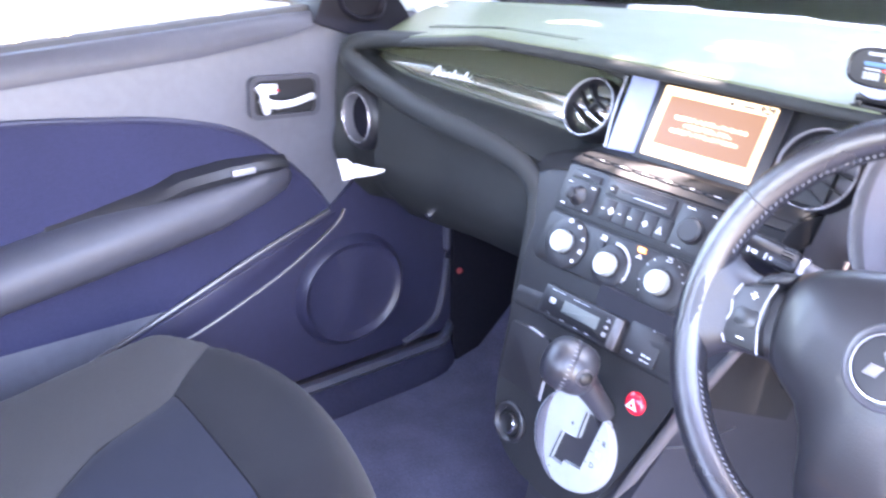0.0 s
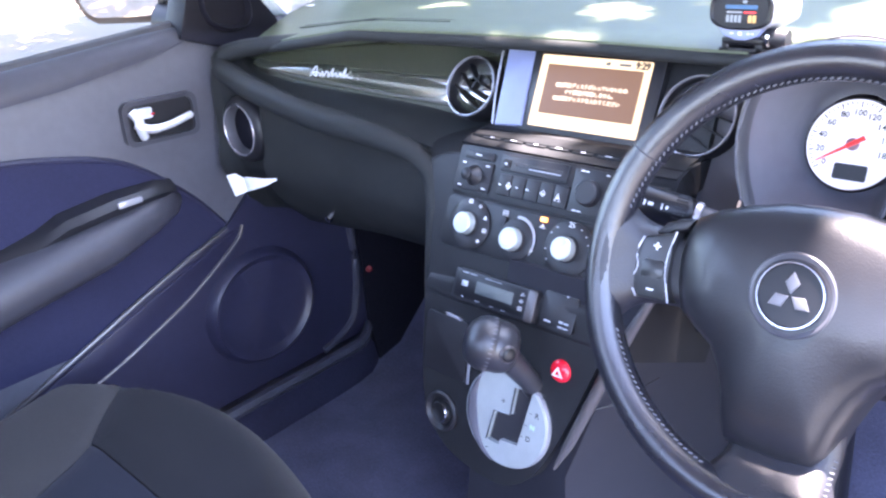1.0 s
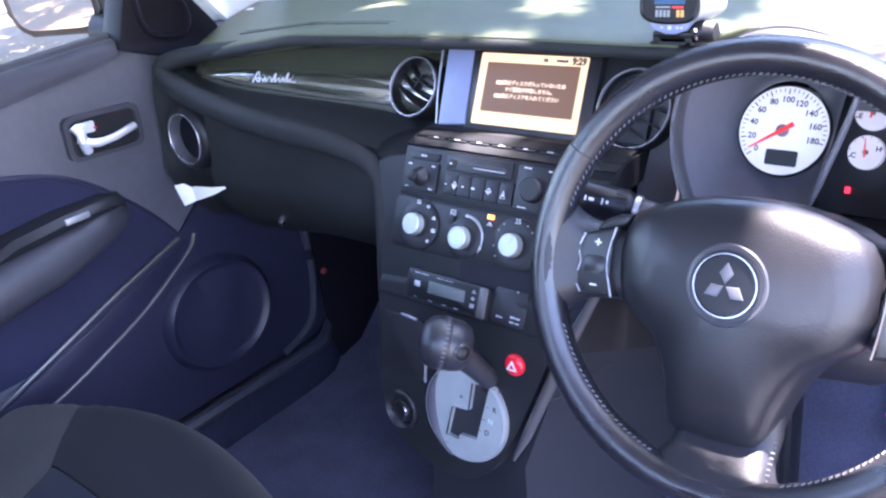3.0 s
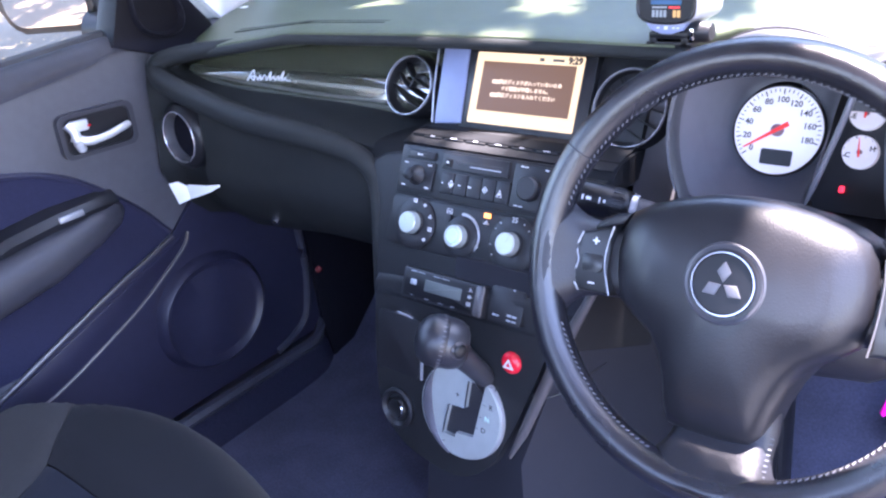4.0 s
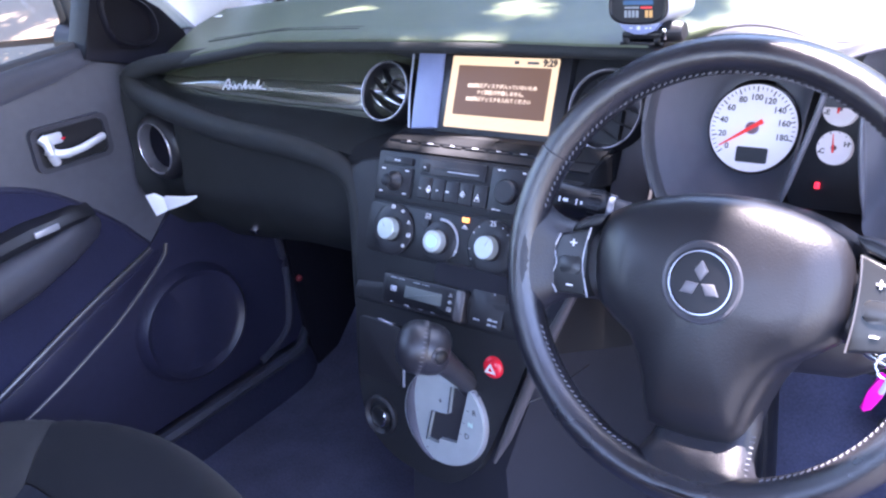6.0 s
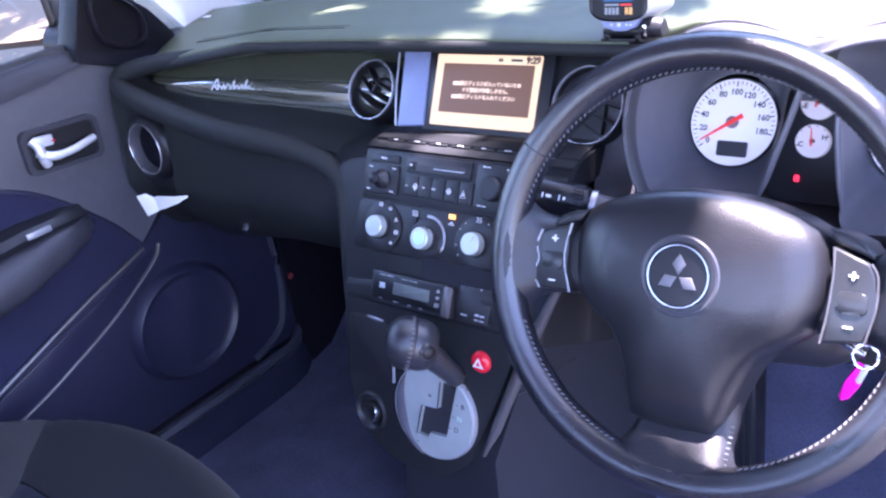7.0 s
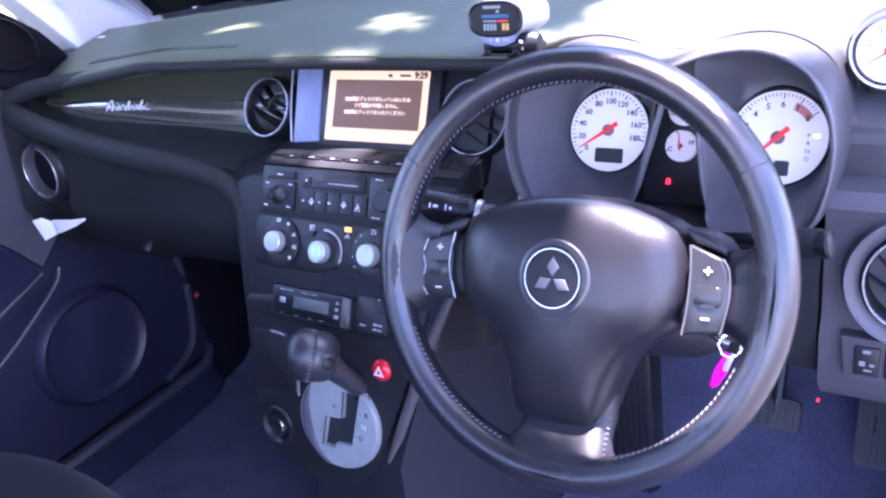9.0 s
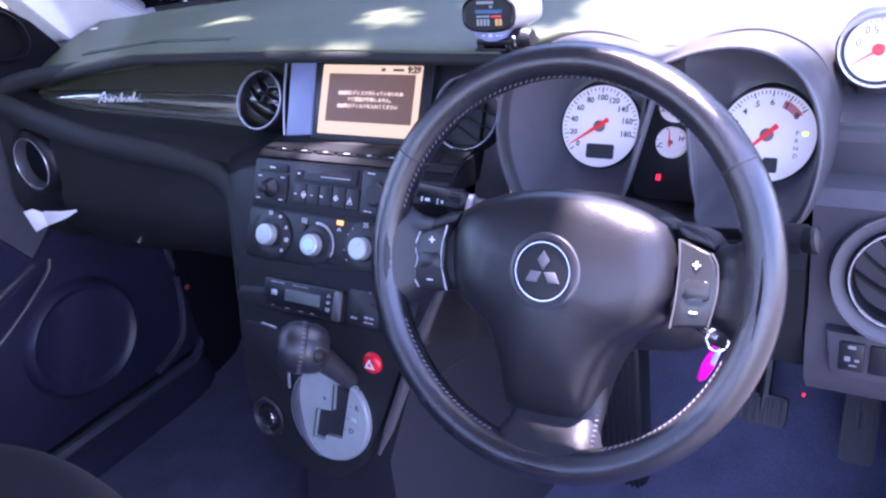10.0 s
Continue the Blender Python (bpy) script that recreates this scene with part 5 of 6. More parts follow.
HOOD = [(0.246, -0.018), (0.234, 0.020), (0.231, 0.060), (0.240, 0.100), (0.262, 0.128), (0.292, 0.142), (0.322, 0.145), (0.352, 0.140), (0.378, 0.131), (0.396, 0.128), (0.414, 0.132), (0.440, 0.141), (0.472, 0.146), (0.502, 0.142), (0.530, 0.126), (0.547, 0.098), (0.554, 0.060), (0.550, 0.020), (0.534, -0.020), (0.490, -0.034), (0.440, -0.038), (0.396, -0.039), (0.350, -0.038), (0.300, -0.034)]
hc = (0.396, 0.05)


def hood_ring(s, y0, lean, dz=0.0, squash=1.0):
    return [Vector((hc[0] + (x - hc[0]) * s, y0 + lean * (z - 0.05), hc[1] + (z - hc[1]) * s * squash + dz)) for x, z in HOOD_S]


HOOD_S = [(p.x, p.y) for p in smooth_path([(x, z, 0) for x, z in HOOD + HOOD[:1]], 3)][:-1]
bm = bmesh.new()
loft(bm, [hood_ring(0.950, 0.178, 0.10), hood_ring(0.956, 0.169, 0.10), hood_ring(0.975, 0.1635, 0.10), hood_ring(0.993, 0.166, 0.10), hood_ring(1.006, 0.175, 0.10), hood_ring(1.012, 0.190, 0.10), hood_ring(1.015, 0.26, 0.05, -0.003), hood_ring(1.0, 0.38, 0.0, -0.012, 0.92), hood_ring(0.9, 0.50, 0.0, -0.03, 0.75)], caps=False)
part("hood", bm, M_HOOD, cluster, "smooth twin-humped hood")
for u0, u1 in ((0.245, 0.372), (0.424, 0.545)):
    bm = bmesh.new()
    line = sorted([p for p in hood_ring(1.0145, 0.222, 0.08, -0.0005) if u0 < p.x < u1 and p.z > 0.10], key=lambda p: p.x)
    tube(bm, line, [0.0012 * math.sin(math.pi * (k + 0.4) / (len(line) - 0.2)) for k in range(len(line))], 6)
    part("hood_seam", bm, M_INK, cluster)
# pale tube that draws the highlight on the hood's rim
bm = bmesh.new()
lip = [p for p in hood_ring(0.984, 0.1628, 0.10)]
start = min(range(len(lip)), key=lambda k: abs(lip[k].x - 0.540) + abs(lip[k].z + 0.012))
lip = [lip[(start - k) % len(lip)] for k in range(len(lip))]
lip = lip[:next(k for k, q in enumerate(lip) if q.x < 0.262 and q.z < 0.0) + 1]
tube(bm, lip, [0.0019 * min(1, 0.3 + k / 8, 0.3 + (len(lip) - 1 - k) / 8) for k in range(len(lip))], 8)
part("hood_lip", bm, M_GLINT, cluster, "pale line painted as the highlight along the hood's edge")
DIVIDERS = {-1: (0.354, 0.388), 1: (0.434, 0.420)}


def reach(x, z, a, side):
    """How far one can go from a dial's centre before the hood's edge or the divider, and whether it was the divider."""
    dx, dz = math.cos(a), math.sin(a)
    edge = [(hc[0] + (p - hc[0]) * 0.952, hc[1] + (q - hc[1]) * 0.952) for p, q in HOOD_S]
    best, div = 9.0, False
    xa, xb = DIVIDERS[side]
    walls = [(p, q, False) for p, q in zip(edge, edge[1:] + edge[:1])] + [((xa - (xb - xa) * 0.3, -0.082), (xb + (xb - xa) * 0.3, 0.172), True)]
    for (px, pz), (qx, qz), d in walls:
        ex, ez = qx - px, qz - pz
        det = dx * ez - dz * ex
        if abs(det) < 1e-9:
            continue
        t = ((px - x) * ez - (pz - z) * ex) / det
        s = ((px - x) * dz - (pz - z) * dx) / det
        if t > 0 and -1e-6 <= s <= 1 + 1e-6 and t < best:
            best, div = t, d
    return best, div


def bowl(x, z, r, side):
    """The smooth well between a dial and the hood's edge."""
    n = 72
    far = []
    for i in range(n):
        R, div = reach(x, z, 2 * math.pi * i / n, side)
        far.append((R, 0.202 if div else 0.178))
    far = [(sum(far[(i + k) % n][0] for k in (-1, 0, 1)) / 3, sum(far[(i + k) % n][1] for k in (-1, 0, 1)) / 3) for i in range(n)]
    rings = []
    for u in (0.0, 0.12, 0.28, 0.46, 0.64, 0.80, 0.92, 1.0):
        row = []
        for i, (R, yf) in enumerate(far):
            a = 2 * math.pi * i / n
            rad = r + (max(R, r + 0.002) - r) * u
            X, Z = x + rad * math.cos(a), z + rad * math.sin(a)
            w = u ** 1.9
            row.append((X, (0.268 + 0.42 * (Z - 0.032)) * (1 - w) + (yf + 0.10 * (Z - 0.05)) * w, Z))
        rings.append(row + row[:1])
    b = bmesh.new()
    loft(b, rings, caps=False, closed=False)
    bmesh.ops.remove_doubles(b, verts=b.verts, dist=1e-6)
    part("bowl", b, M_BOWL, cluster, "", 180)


bowl(0.307, 0.0325, 0.0455, -1)
bowl(0.485, 0.0325, 0.0470, 1)
bm = bmesh.new()
prism(bm, rounded(0.090, 0.165, 0.01), -0.012, -0.0065, on(S_DIAL, 0.395, 0.040))
part("middle_plate", bm, M_BLACK, cluster)
bm = bmesh.new()
loft(bm, [[(x, 0.232 + 0.2 * (z - 0.07), z) for z in (0.070, 0.100, 0.128)] + [(x, 0.262, 0.128), (x, 0.262, 0.070)] for x in (0.380, 0.395, 0.410, 0.424)])
part("valley_fill", bm, M_HOOD, cluster)


for pts in (((0.3975, 0.196, 0.112), (0.3925, 0.192, 0.085), (0.3822, 0.190, 0.0514), (0.3674, 0.190, 0.007), (0.358, 0.192, -0.020)), ((0.4235, 0.204, 0.090), (0.4270, 0.198, 0.050), (0.4310, 0.195, 0.010), (0.4345, 0.194, -0.022))):
    bm = bmesh.new()
    line = smooth_path(pts, 5)
    tube(bm, line, [0.0030 * min(1, 0.25 + k / 6, 0.25 + (len(line) - 1 - k) / 6) for k in range(len(line))], 10, flat=2.2, up=Vector((0, 1, 0)))
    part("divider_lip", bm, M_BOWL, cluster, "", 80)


def dial(x, z, r, label, numbers, needle, big=True):
    m = on(S_DIAL, x, z)
    b = bmesh.new()
    lathe(b, [(r, -0.008), (r, 0.001), (r * 0.98, 0.0015), (0, 0.0015)], m, 56)
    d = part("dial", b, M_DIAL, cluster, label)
    b = bmesh.new()
    if big:
        lathe(b, [(r * 1.0, -0.006), (r * 1.005, 0.0022), (r * 1.03, 0.0030), (r * 1.05, -0.004)], m, 56)
        part("rim", b, M_BLACK, d)
    b = bmesh.new()
    for a, long in numbers[1]:
        w = 0.0011 if long else 0.0007
        ll = r * (0.12 if long else 0.07)
        box(b, (r * 0.95 - ll / 2, 0, 0.0018), (ll, w, 0.0005), m @ Matrix.Rotation(radians(a), 4, "Z"))
    part("scale_mark", b, M_INK, d)
    for s, a, size in numbers[0]:
        text_part("number", s, size, m @ Matrix.Translation((r * 0.70 * math.cos(radians(a)), r * 0.70 * math.sin(radians(a)), 0.0017)), M_INK, d, bold=0.00015)
    b = bmesh.new()
    prism(b, [(-r * 0.30, -r * 0.055), (r * 0.82, -r * 0.012), (r * 0.82, r * 0.012), (-r * 0.30, r * 0.055)], 0.0062, 0.0076, m @ Matrix.Rotation(radians(needle), 4, "Z"))
    part("needle", b, M_NEEDLE, d, "red needle")
    b = bmesh.new()
    lathe(b, [(r * 0.14, 0.0015), (r * 0.14, 0.005), (r * 0.10, 0.006), (0, 0.006)], m, 24)
    part("needle_hub", b, M_HUB, d)
    return d, m


sp_n = [(str(20 * k), 220 - 26 * k, 0.0086) for k in range(10)]
sp_t = [(220 - 6.5 * k, k % 4 == 0) for k in range(37)]
d, m = dial(0.307, 0.0325, 0.0450, "white speedometer dial", (sp_n, sp_t), 214)
bm = bmesh.new()
prism(bm, rounded(0.032, 0.016, 0.002, cx=0.003, cy=-0.0275), 0.0, 0.0030, m)
part("odometer", bm, M_DARKLCD, d, "dark odometer display")
ta_n = [(str(k), 237 - 25 * k, 0.0085) for k in range(9)]
ta_t = [(237 - 5 * k, k % 5 == 0) for k in range(41)]
d, m = dial(0.485, 0.0325, 0.0465, "white rev counter dial with red zone", (ta_n, ta_t), 224)
bm = bmesh.new()
for k in range(10):
    a0, a1 = radians(68 - 3.4 * k), radians(68 - 3.4 * (k + 1))
    prism(bm, [(0.030 * math.cos(a0), 0.030 * math.sin(a0)), (0.038 * math.cos(a0), 0.038 * math.sin(a0)), (0.038 * math.cos(a1), 0.038 * math.sin(a1)), (0.030 * math.cos(a1), 0.030 * math.sin(a1))][::-1], 0.0015, 0.0019, m)
part("red_zone", bm, mat("red_zone_print", (0.75, 0.25, 0.25), 0.5, vary=0.0), d)
bm = bmesh.new()
prism(bm, rounded(0.014, 0.015, 0.002, cx=0.006, cy=-0.0300), 0.0, 0.0028, m)
part("gear_display", bm, M_DARKLCD, d)
for k, s in enumerate(("P", "R", "N", "D")):
    text_part("letter", s, 0.0060, m @ Matrix.Translation((0.0285, 0.003 - 0.0075 * k, 0.0017)), M_INK, d)
bm = bmesh.new()
box(bm, (0.0360, 0.0030, 0.0020), (0.0060, 0.0036, 0.0008), m)
part("gear_lamp", bm, M_GREENLAMP, d, "lit yellow-green gear lamp")
for z, a, b_, nd in ((0.0555, "E", "F", 84), (0.0205, "C", "H", 96)):
    dial(0.3885, z, 0.0165, "small white gauge", ([(a, 200, 0.0070), (b_, 20, 0.0070)], [(200 - 30 * k, k % 3 == 0) for k in range(7)]), nd, big=False)
bm = bmesh.new()
box(bm, (0, 0, 0.001), (0.0050, 0.0064, 0.002), on(S_DIAL, 0.3775, -0.0145, -0.004), 0.001)
part("warning_lamp", bm, M_REDLAMP, cluster, "lit red warning lamp")

# meter on the dash top
meter = thing("digital_meter", (0.2025, 0.249, 0.1225), "round digital meter with a colour display on a black bracket", "gauge")
mm = plane_m(0.202, 0.230, 0.1655, 0.12)
face = [(0.0325 * math.copysign(abs(x) ** 0.72, x), 0.0192 * math.copysign(abs(y) ** 0.66, y)) for x, y in circle(1.0, 56)]
case = [(x * 1.05, y * 1.05) for x, y in face]
bm = bmesh.new()
rings = [[mm @ Vector((x * f + sh, y * f, h)) for x, y in case] for f, sh, h in ((0.55, 0.010, -0.060), (0.80, 0.008, -0.055), (0.95, 0.004, -0.038), (1.0, 0.0, -0.012), (1.0, 0.0, 0.001), (0.97, 0.0, 0.004))]
loft(bm, rings)
part("case", bm, M_SILVER, meter, "polished silver case")
bm = bmesh.new()
rings = [[mm @ Vector((x * f, y * f, h)) for x, y in face] for f, h in ((1.0, -0.004), (1.0, 0.0055), (0.965, 0.0072), (0.90, 0.0066), (0.88, 0.0058))]
loft(bm, rings)
part("bezel", bm, M_BADGE, meter, "glossy black face")
lcd = mm @ Matrix.Translation((0.001, 0.0, 0.0059))
bars("blue_band", meter, M_BLUEGLOW, lcd, [(0.0, 0.0030, 0.033, 0.0040)])
bars("digit_bar", meter, M_METERDIGIT, lcd, [(-0.004, 0.0125, 0.021, 0.0030), (0.003, 0.0080, 0.004, 0.0028), (-0.0070, -0.0020, 0.016, 0.0018)] + [(-0.0135 + 0.0042 * k, -0.0082, 0.0030, 0.0070) for k in range(4)])
bars("red_bar", meter, M_NEEDLE, lcd, [(0.009, -0.0020, 0.012, 0.0016)])
bars("yellow_digit", meter, M_METERBAR, lcd, [(0.0095, -0.0082, 0.0034, 0.0070), (0.0140, -0.0082, 0.0034, 0.0070)])
bm = bmesh.new()
prism(bm, [(-0.0235, -0.0170), (0.0235, -0.0170), (0.0180, -0.0250), (0.0060, -0.0290), (-0.0050, -0.0290), (-0.0170, -0.0250)][::-1], -0.020, 0.0020, mm, 0.0015)
part("blue_strip", bm, M_STRIP, meter, "blue-silver chin with small lettering")
bars("writing_bar", meter, M_WHITEMARK, mm @ Matrix.Translation((0, -0.0225, 0.0020)), [(0.0, 0.0, 0.0040, 0.0036), (-0.0085, 0.0, 0.0030, 0.0016), (0.0085, 0.0, 0.0030, 0.0016), (0.0130, 0.0, 0.0024, 0.0016)])
bm = bmesh.new()
box(bm, (0.2025, 0.245, 0.1345), (0.044, 0.032, 0.0080), None, 0.002)
for sx in (-0.0175, 0.0175):
    box(bm, (0.2025 + sx, 0.245, 0.1280), (0.009, 0.032, 0.0110), None, 0.002)
box(bm, (0.2025, 0.249, 0.1255), (0.050, 0.040, 0.0060), None, 0.0015)
part("bracket", bm, M_BADGE, meter, "black clamp bracket")
bm = bmesh.new()
lathe(bm, [(0.0095, -0.006), (0.0108, 0.0), (0.0108, 0.016), (0.0085, 0.020), (0, 0.0205)], Matrix.Translation((0.2250, 0.240, 0.1375)) @ Matrix.Rotation(radians(90), 4, "Y"), 22)
kb = part("bracket_knob", bm, M_BLACK, meter)
bm = bmesh.new()
box(bm, (0.2290, 0.2285, 0.1370), (0.0040, 0.0040, 0.0120), None, 0.001)
part("bright_clip", bm, M_CHROME, kb)

# boost gauge
boost = thing("boost_gauge", (0.580, 0.31, 0.085), "round white boost gauge with a red needle", "gauge")
gm = Matrix.Translation((0.580, 0.255, 0.1215)) @ Matrix.Rotation(radians(4), 4, "Z") @ plane_m(0, 0, 0, 0.25) @ Matrix.Diagonal((0.98, 0.98, 1.0, 1))
bm = bmesh.new()
lathe(bm, [(0, -0.045), (0.033, -0.043), (0.036, -0.01), (0.0365, 0.004), (0.034, 0.006), (0.032, 0.002), (0, 0.001)], gm, 40)
part("case", bm, M_BLACK, boost)
bm = bmesh.new()
lathe(bm, [(0.0290, 0.001), (0.0288, 0.0025), (0, 0.0025)], gm, 40)
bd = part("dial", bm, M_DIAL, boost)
bm = bmesh.new()
ring(bm, 0.0328, 0.0042, 0.005, gm @ Matrix.Translation((0, 0, 0.003)))
part("ring", bm, M_RING, boost)
bm = bmesh.new()
ring(bm, 0.0296, 0.0024, 0.0035, gm @ Matrix.Translation((0, 0, 0.003)))
part("inner_ring", bm, M_INK, boost)
bm = bmesh.new()
pts = [gm @ Vector((0.0335 * math.cos(radians(a)), 0.0335 * math.sin(radians(a)), 0.010)) for a in range(20, 161, 10)]
tube(bm, pts, [0.0012 + 0.0045 * math.sin(math.pi * k / 14) for k in range(15)], 10)
part("visor", bm, M_SILVER, boost)
bm = bmesh.new()
for k in range(31):
    box(bm, (0.0260, 0, 0.0028), (0.004 if k % 5 == 0 else 0.0022, 0.0006, 0.0004), gm @ Matrix.Rotation(radians(225 - 9 * k), 4, "Z"))
part("scale_mark", bm, M_INK, bd)
for s, a in (("0", 160), ("0.5", 112), ("1.0", 64)):
    text_part("number", s, 0.0100, gm @ Matrix.Translation((0.0185 * math.cos(radians(a)), 0.0185 * math.sin(radians(a)), 0.0027)), M_INK, bd)
bm = bmesh.new()
prism(bm, [(-0.006, -0.0012), (0.026, -0.0004), (0.026, 0.0004), (-0.006, 0.0012)], 0.004, 0.0052, gm @ Matrix.Rotation(radians(212), 4, "Z"))
lathe(bm, [(0.0056, 0.0025), (0.0056, 0.006), (0, 0.0065)], gm, 20)
part("needle", bm, M_NEEDLE, bd, "red needle")
bm = bmesh.new()
box(bm, (0.580, 0.285, 0.080), (0.034, 0.05, 0.026), None, 0.004)
part("mount", bm, M_BLACK, boost)

# switches below the driver's vent
SWM = plane_m(0.606, 0.186, -0.158, 0.05) @ Matrix.Diagonal((0.86, 0.86, 1, 1))
sw = thing("switch_panel", (0.60, 0.19, -0.2), "grey switch panel with small rocker switches", "switch panel")
bm = bmesh.new()
prism(bm, [(-0.050, 0.030), (-0.044, -0.022), (-0.034, -0.027), (0.075, -0.027), (0.075, 0.030)][::-1], -0.01, 0.008, SWM, 0.004)
part("surround", bm, M_DASHEND, sw)
for k in range(3):
    bm = bmesh.new()
    box(bm, (-0.021 + 0.031 * k, 0.003, 0.006), (0.026, 0.036, 0.010), SWM, 0.002)
    s1 = part("switch", bm, M_BLACK, sw)
    if k == 0:
        bars("marking", s1, M_METERDIGIT, SWM @ Matrix.Translation((-0.021, 0.003, 0.0112)), [(0, 0.013, 0.008, 0.004), (-0.004, -0.002, 0.006, 0.006), (0.006, -0.003, 0.005, 0.003), (0.002, -0.010, 0.008, 0.002)])
bm = bmesh.new()
prism(bm, rounded(0.150, 0.057, 0.004), -0.008, 0.003, plane_m(0.6245, 0.2270, 0.0315, 0.05), 0.002)
part("coin_tray_lid", bm, M_HOOD, dash)
bm = bmesh.new()
lathe(bm, [(0.0017, 0), (0.0013, 0.003), (0, 0.0035)], Matrix.Translation((0.541, 0.22, -0.240)) @ Matrix.Rotation(radians(90), 4, "X"), 12)
solo("alarm_lamp", bm, M_REDLAMP, "tiny lit red lamp under the dash", "lamp")

bm = bmesh.new()
lathe(bm, [(0.0045, -0.004), (0.0045, 0.002), (0.003, 0.004), (0, 0.0045)], Matrix.Translation((-0.4000, 0.200, -0.2580)) @ Matrix.Rotation(radians(110), 4, "X"), 14)
solo("footwell_lamp", bm, M_DIMRED, "tiny dim red lamp under the glove box", "lamp")

# ---- pedals ----
def pedal(name, c, w, h, lean, label):
    t = thing(name, (c[0], c[1], c[2] - h / 2), label, "pedal", group="pedals")
    m = plane_m(c[0], c[1], c[2], lean)
    b = bmesh.new()
    prism(b, rounded(w, h, 0.008), -0.010, 0.006, m, 0.003)
    pd = part("pad", b, M_RUBBER, t)
    for k in range(6):
        b = bmesh.new()
        box(b, (-w / 2 + w * (k + 0.5) / 6, 0, 0.0065), (w / 6 * 0.55, h * 0.8, 0.004), m, 0.001)
        part("rib", b, M_RUBBER, pd)
    b = bmesh.new()
    tube(b, smooth_path([c, (c[0], c[1] + 0.05, c[2] + 0.10), (c[0], c[1] + 0.06, c[2] + 0.28)]), 0.009, 8)
    part("arm", b, M_BLACK, t)
    return t


pedal("brake_pedal", (0.441, 0.50, -0.482), 0.070, 0.046, 0.55, "ribbed black rubber brake pedal")
pedal("accelerator_pedal", (0.575, 0.48, -0.465), 0.044, 0.100, 0.45, "ribbed black accelerator pedal")

# ---- passenger door ----
door = thing("passenger_door", (-0.69, -0.4, -0.56), "grey car door with navy cloth insert, closed", "car door")
bm = bmesh.new()
rings = []
for y in (-1.0, -0.7, -0.4, -0.1, 0.10, 0.20, 0.30, 0.42):
    top = fade(y, [(-1.0, 0.090), (-0.38, 0.098), (0.09, 0.124), (0.2, 0.12), (0.42, 0.10)])
    inw = fade(y, [(-1.0, 0.0), (0.1, 0.0), (0.42, 0.020)])
    rings.append([(x - inw, y, z) for x, z in ((-0.735, top + 0.004), (-0.705, top + 0.006), (-0.688, top - 0.002), (-0.678, top - 0.022), (-0.672, top - 0.06), (-0.670, -0.05), (-0.668, -0.20), (-0.664, -0.32), (-0.660, -0.45), (-0.664, -0.50), (-0.685, -0.545), (-0.76, -0.55))])
loft(bm, rings)
part("panel", bm, M_DOOR, door, "grey vinyl door panel")
DM = Matrix.Translation((-0.670, 0, 0)) @ Matrix(((0, 0, 1, 0), (1, 0, 0, 0), (0, 1, 0, 0), (0, 0, 0, 1)))  # local x along the car, local y up, local z into the cabin
arc = smooth_path([(-0.95, 0.030, 0), (-0.6, 0.028, 0), (-0.39, 0.016, 0), (-0.28, 0.005, 0), (-0.157, -0.013, 0), (-0.039, -0.053, 0), (0.059, -0.139, 0), (0.110, -0.206, 0)], 5)
ol = [(p.x, p.y) for p in arc] + [(-0.284, -0.352), (-0.50, -0.43), (-0.95, -0.47)]
bm = bmesh.new()
prism(bm, ol[::-1], -0.01, 0.006, DM, 0.003)
part("cloth_insert", bm, M_DOORCLOTH, door, "navy cloth insert")
bm = bmesh.new()
tube(bm, [DM @ Vector((p.x, p.y + 0.003, 0.003)) for p in arc], 0.005, 8)
part("insert_border", bm, M_DOORLOW, door)
bm = bmesh.new()
prism(bm, [(0.112, -0.208), (-0.284, -0.356), (-0.50, -0.435), (-0.95, -0.475), (-0.95, -0.535), (0.415, -0.535), (0.415, -0.10), (0.22, -0.12)], -0.01, 0.010, DM, 0.004)
part("lower_panel", bm, M_DOORLOW, door, "dark lower door plastic")
bm = bmesh.new()
prism(bm, [(0.120, -0.216), (-0.284, -0.362), (-0.30, -0.395), (-0.150, -0.372), (0.02, -0.30), (0.124, -0.224)], 0.005, 0.0125, DM, 0.002)
part("pocket", bm, M_DOORLOW, door)
for pts, r in (([(0.108, -0.209), (-0.02, -0.252), (-0.15, -0.302), (-0.284, -0.354), (-0.45, -0.415)], 0.0042), ([(0.138, -0.213), (0.118, -0.240), (0.02, -0.300), (-0.07, -0.340), (-0.154, -0.372), (-0.30, -0.415)], 0.0034)):
    bm = bmesh.new()
    tube(bm, smooth_path([DM @ Vector((a, b, 0.012)) for a, b in pts], 4), r, 8)
    part("pocket_edge", bm, M_EDGE, door, "satin grey pocket edge")
# armrest
bm = bmesh.new()
rings = []
for y, zt, zb, dx in ((0.040, -0.122, -0.140, 0.010), (0.020, -0.106, -0.152, 0.035), (-0.03, -0.106, -0.168, 0.055), (-0.11, -0.112, -0.192, 0.068), (-0.29, -0.130, -0.222, 0.072), (-0.45, -0.156, -0.246, 0.072), (-0.75, -0.19, -0.28, 0.07), (-0.85, -0.21, -0.26, 0.03)):
    zc, hh = (zt + zb) / 2, (zt - zb) / 2
    rings.append([(-0.672 + dx * max(0.0, math.copysign(abs(math.cos(a)) ** 0.7, math.cos(a))) - 0.006 * (math.cos(a) < 0), y, zc + hh * math.copysign(abs(math.sin(a)) ** 0.8, math.sin(a))) for a in [2 * math.pi * k / 20 for k in range(20)]])
loft(bm, rings)
part("armrest", bm, M_ARM, door, "padded grey armrest")
bm = bmesh.new()
rings = []
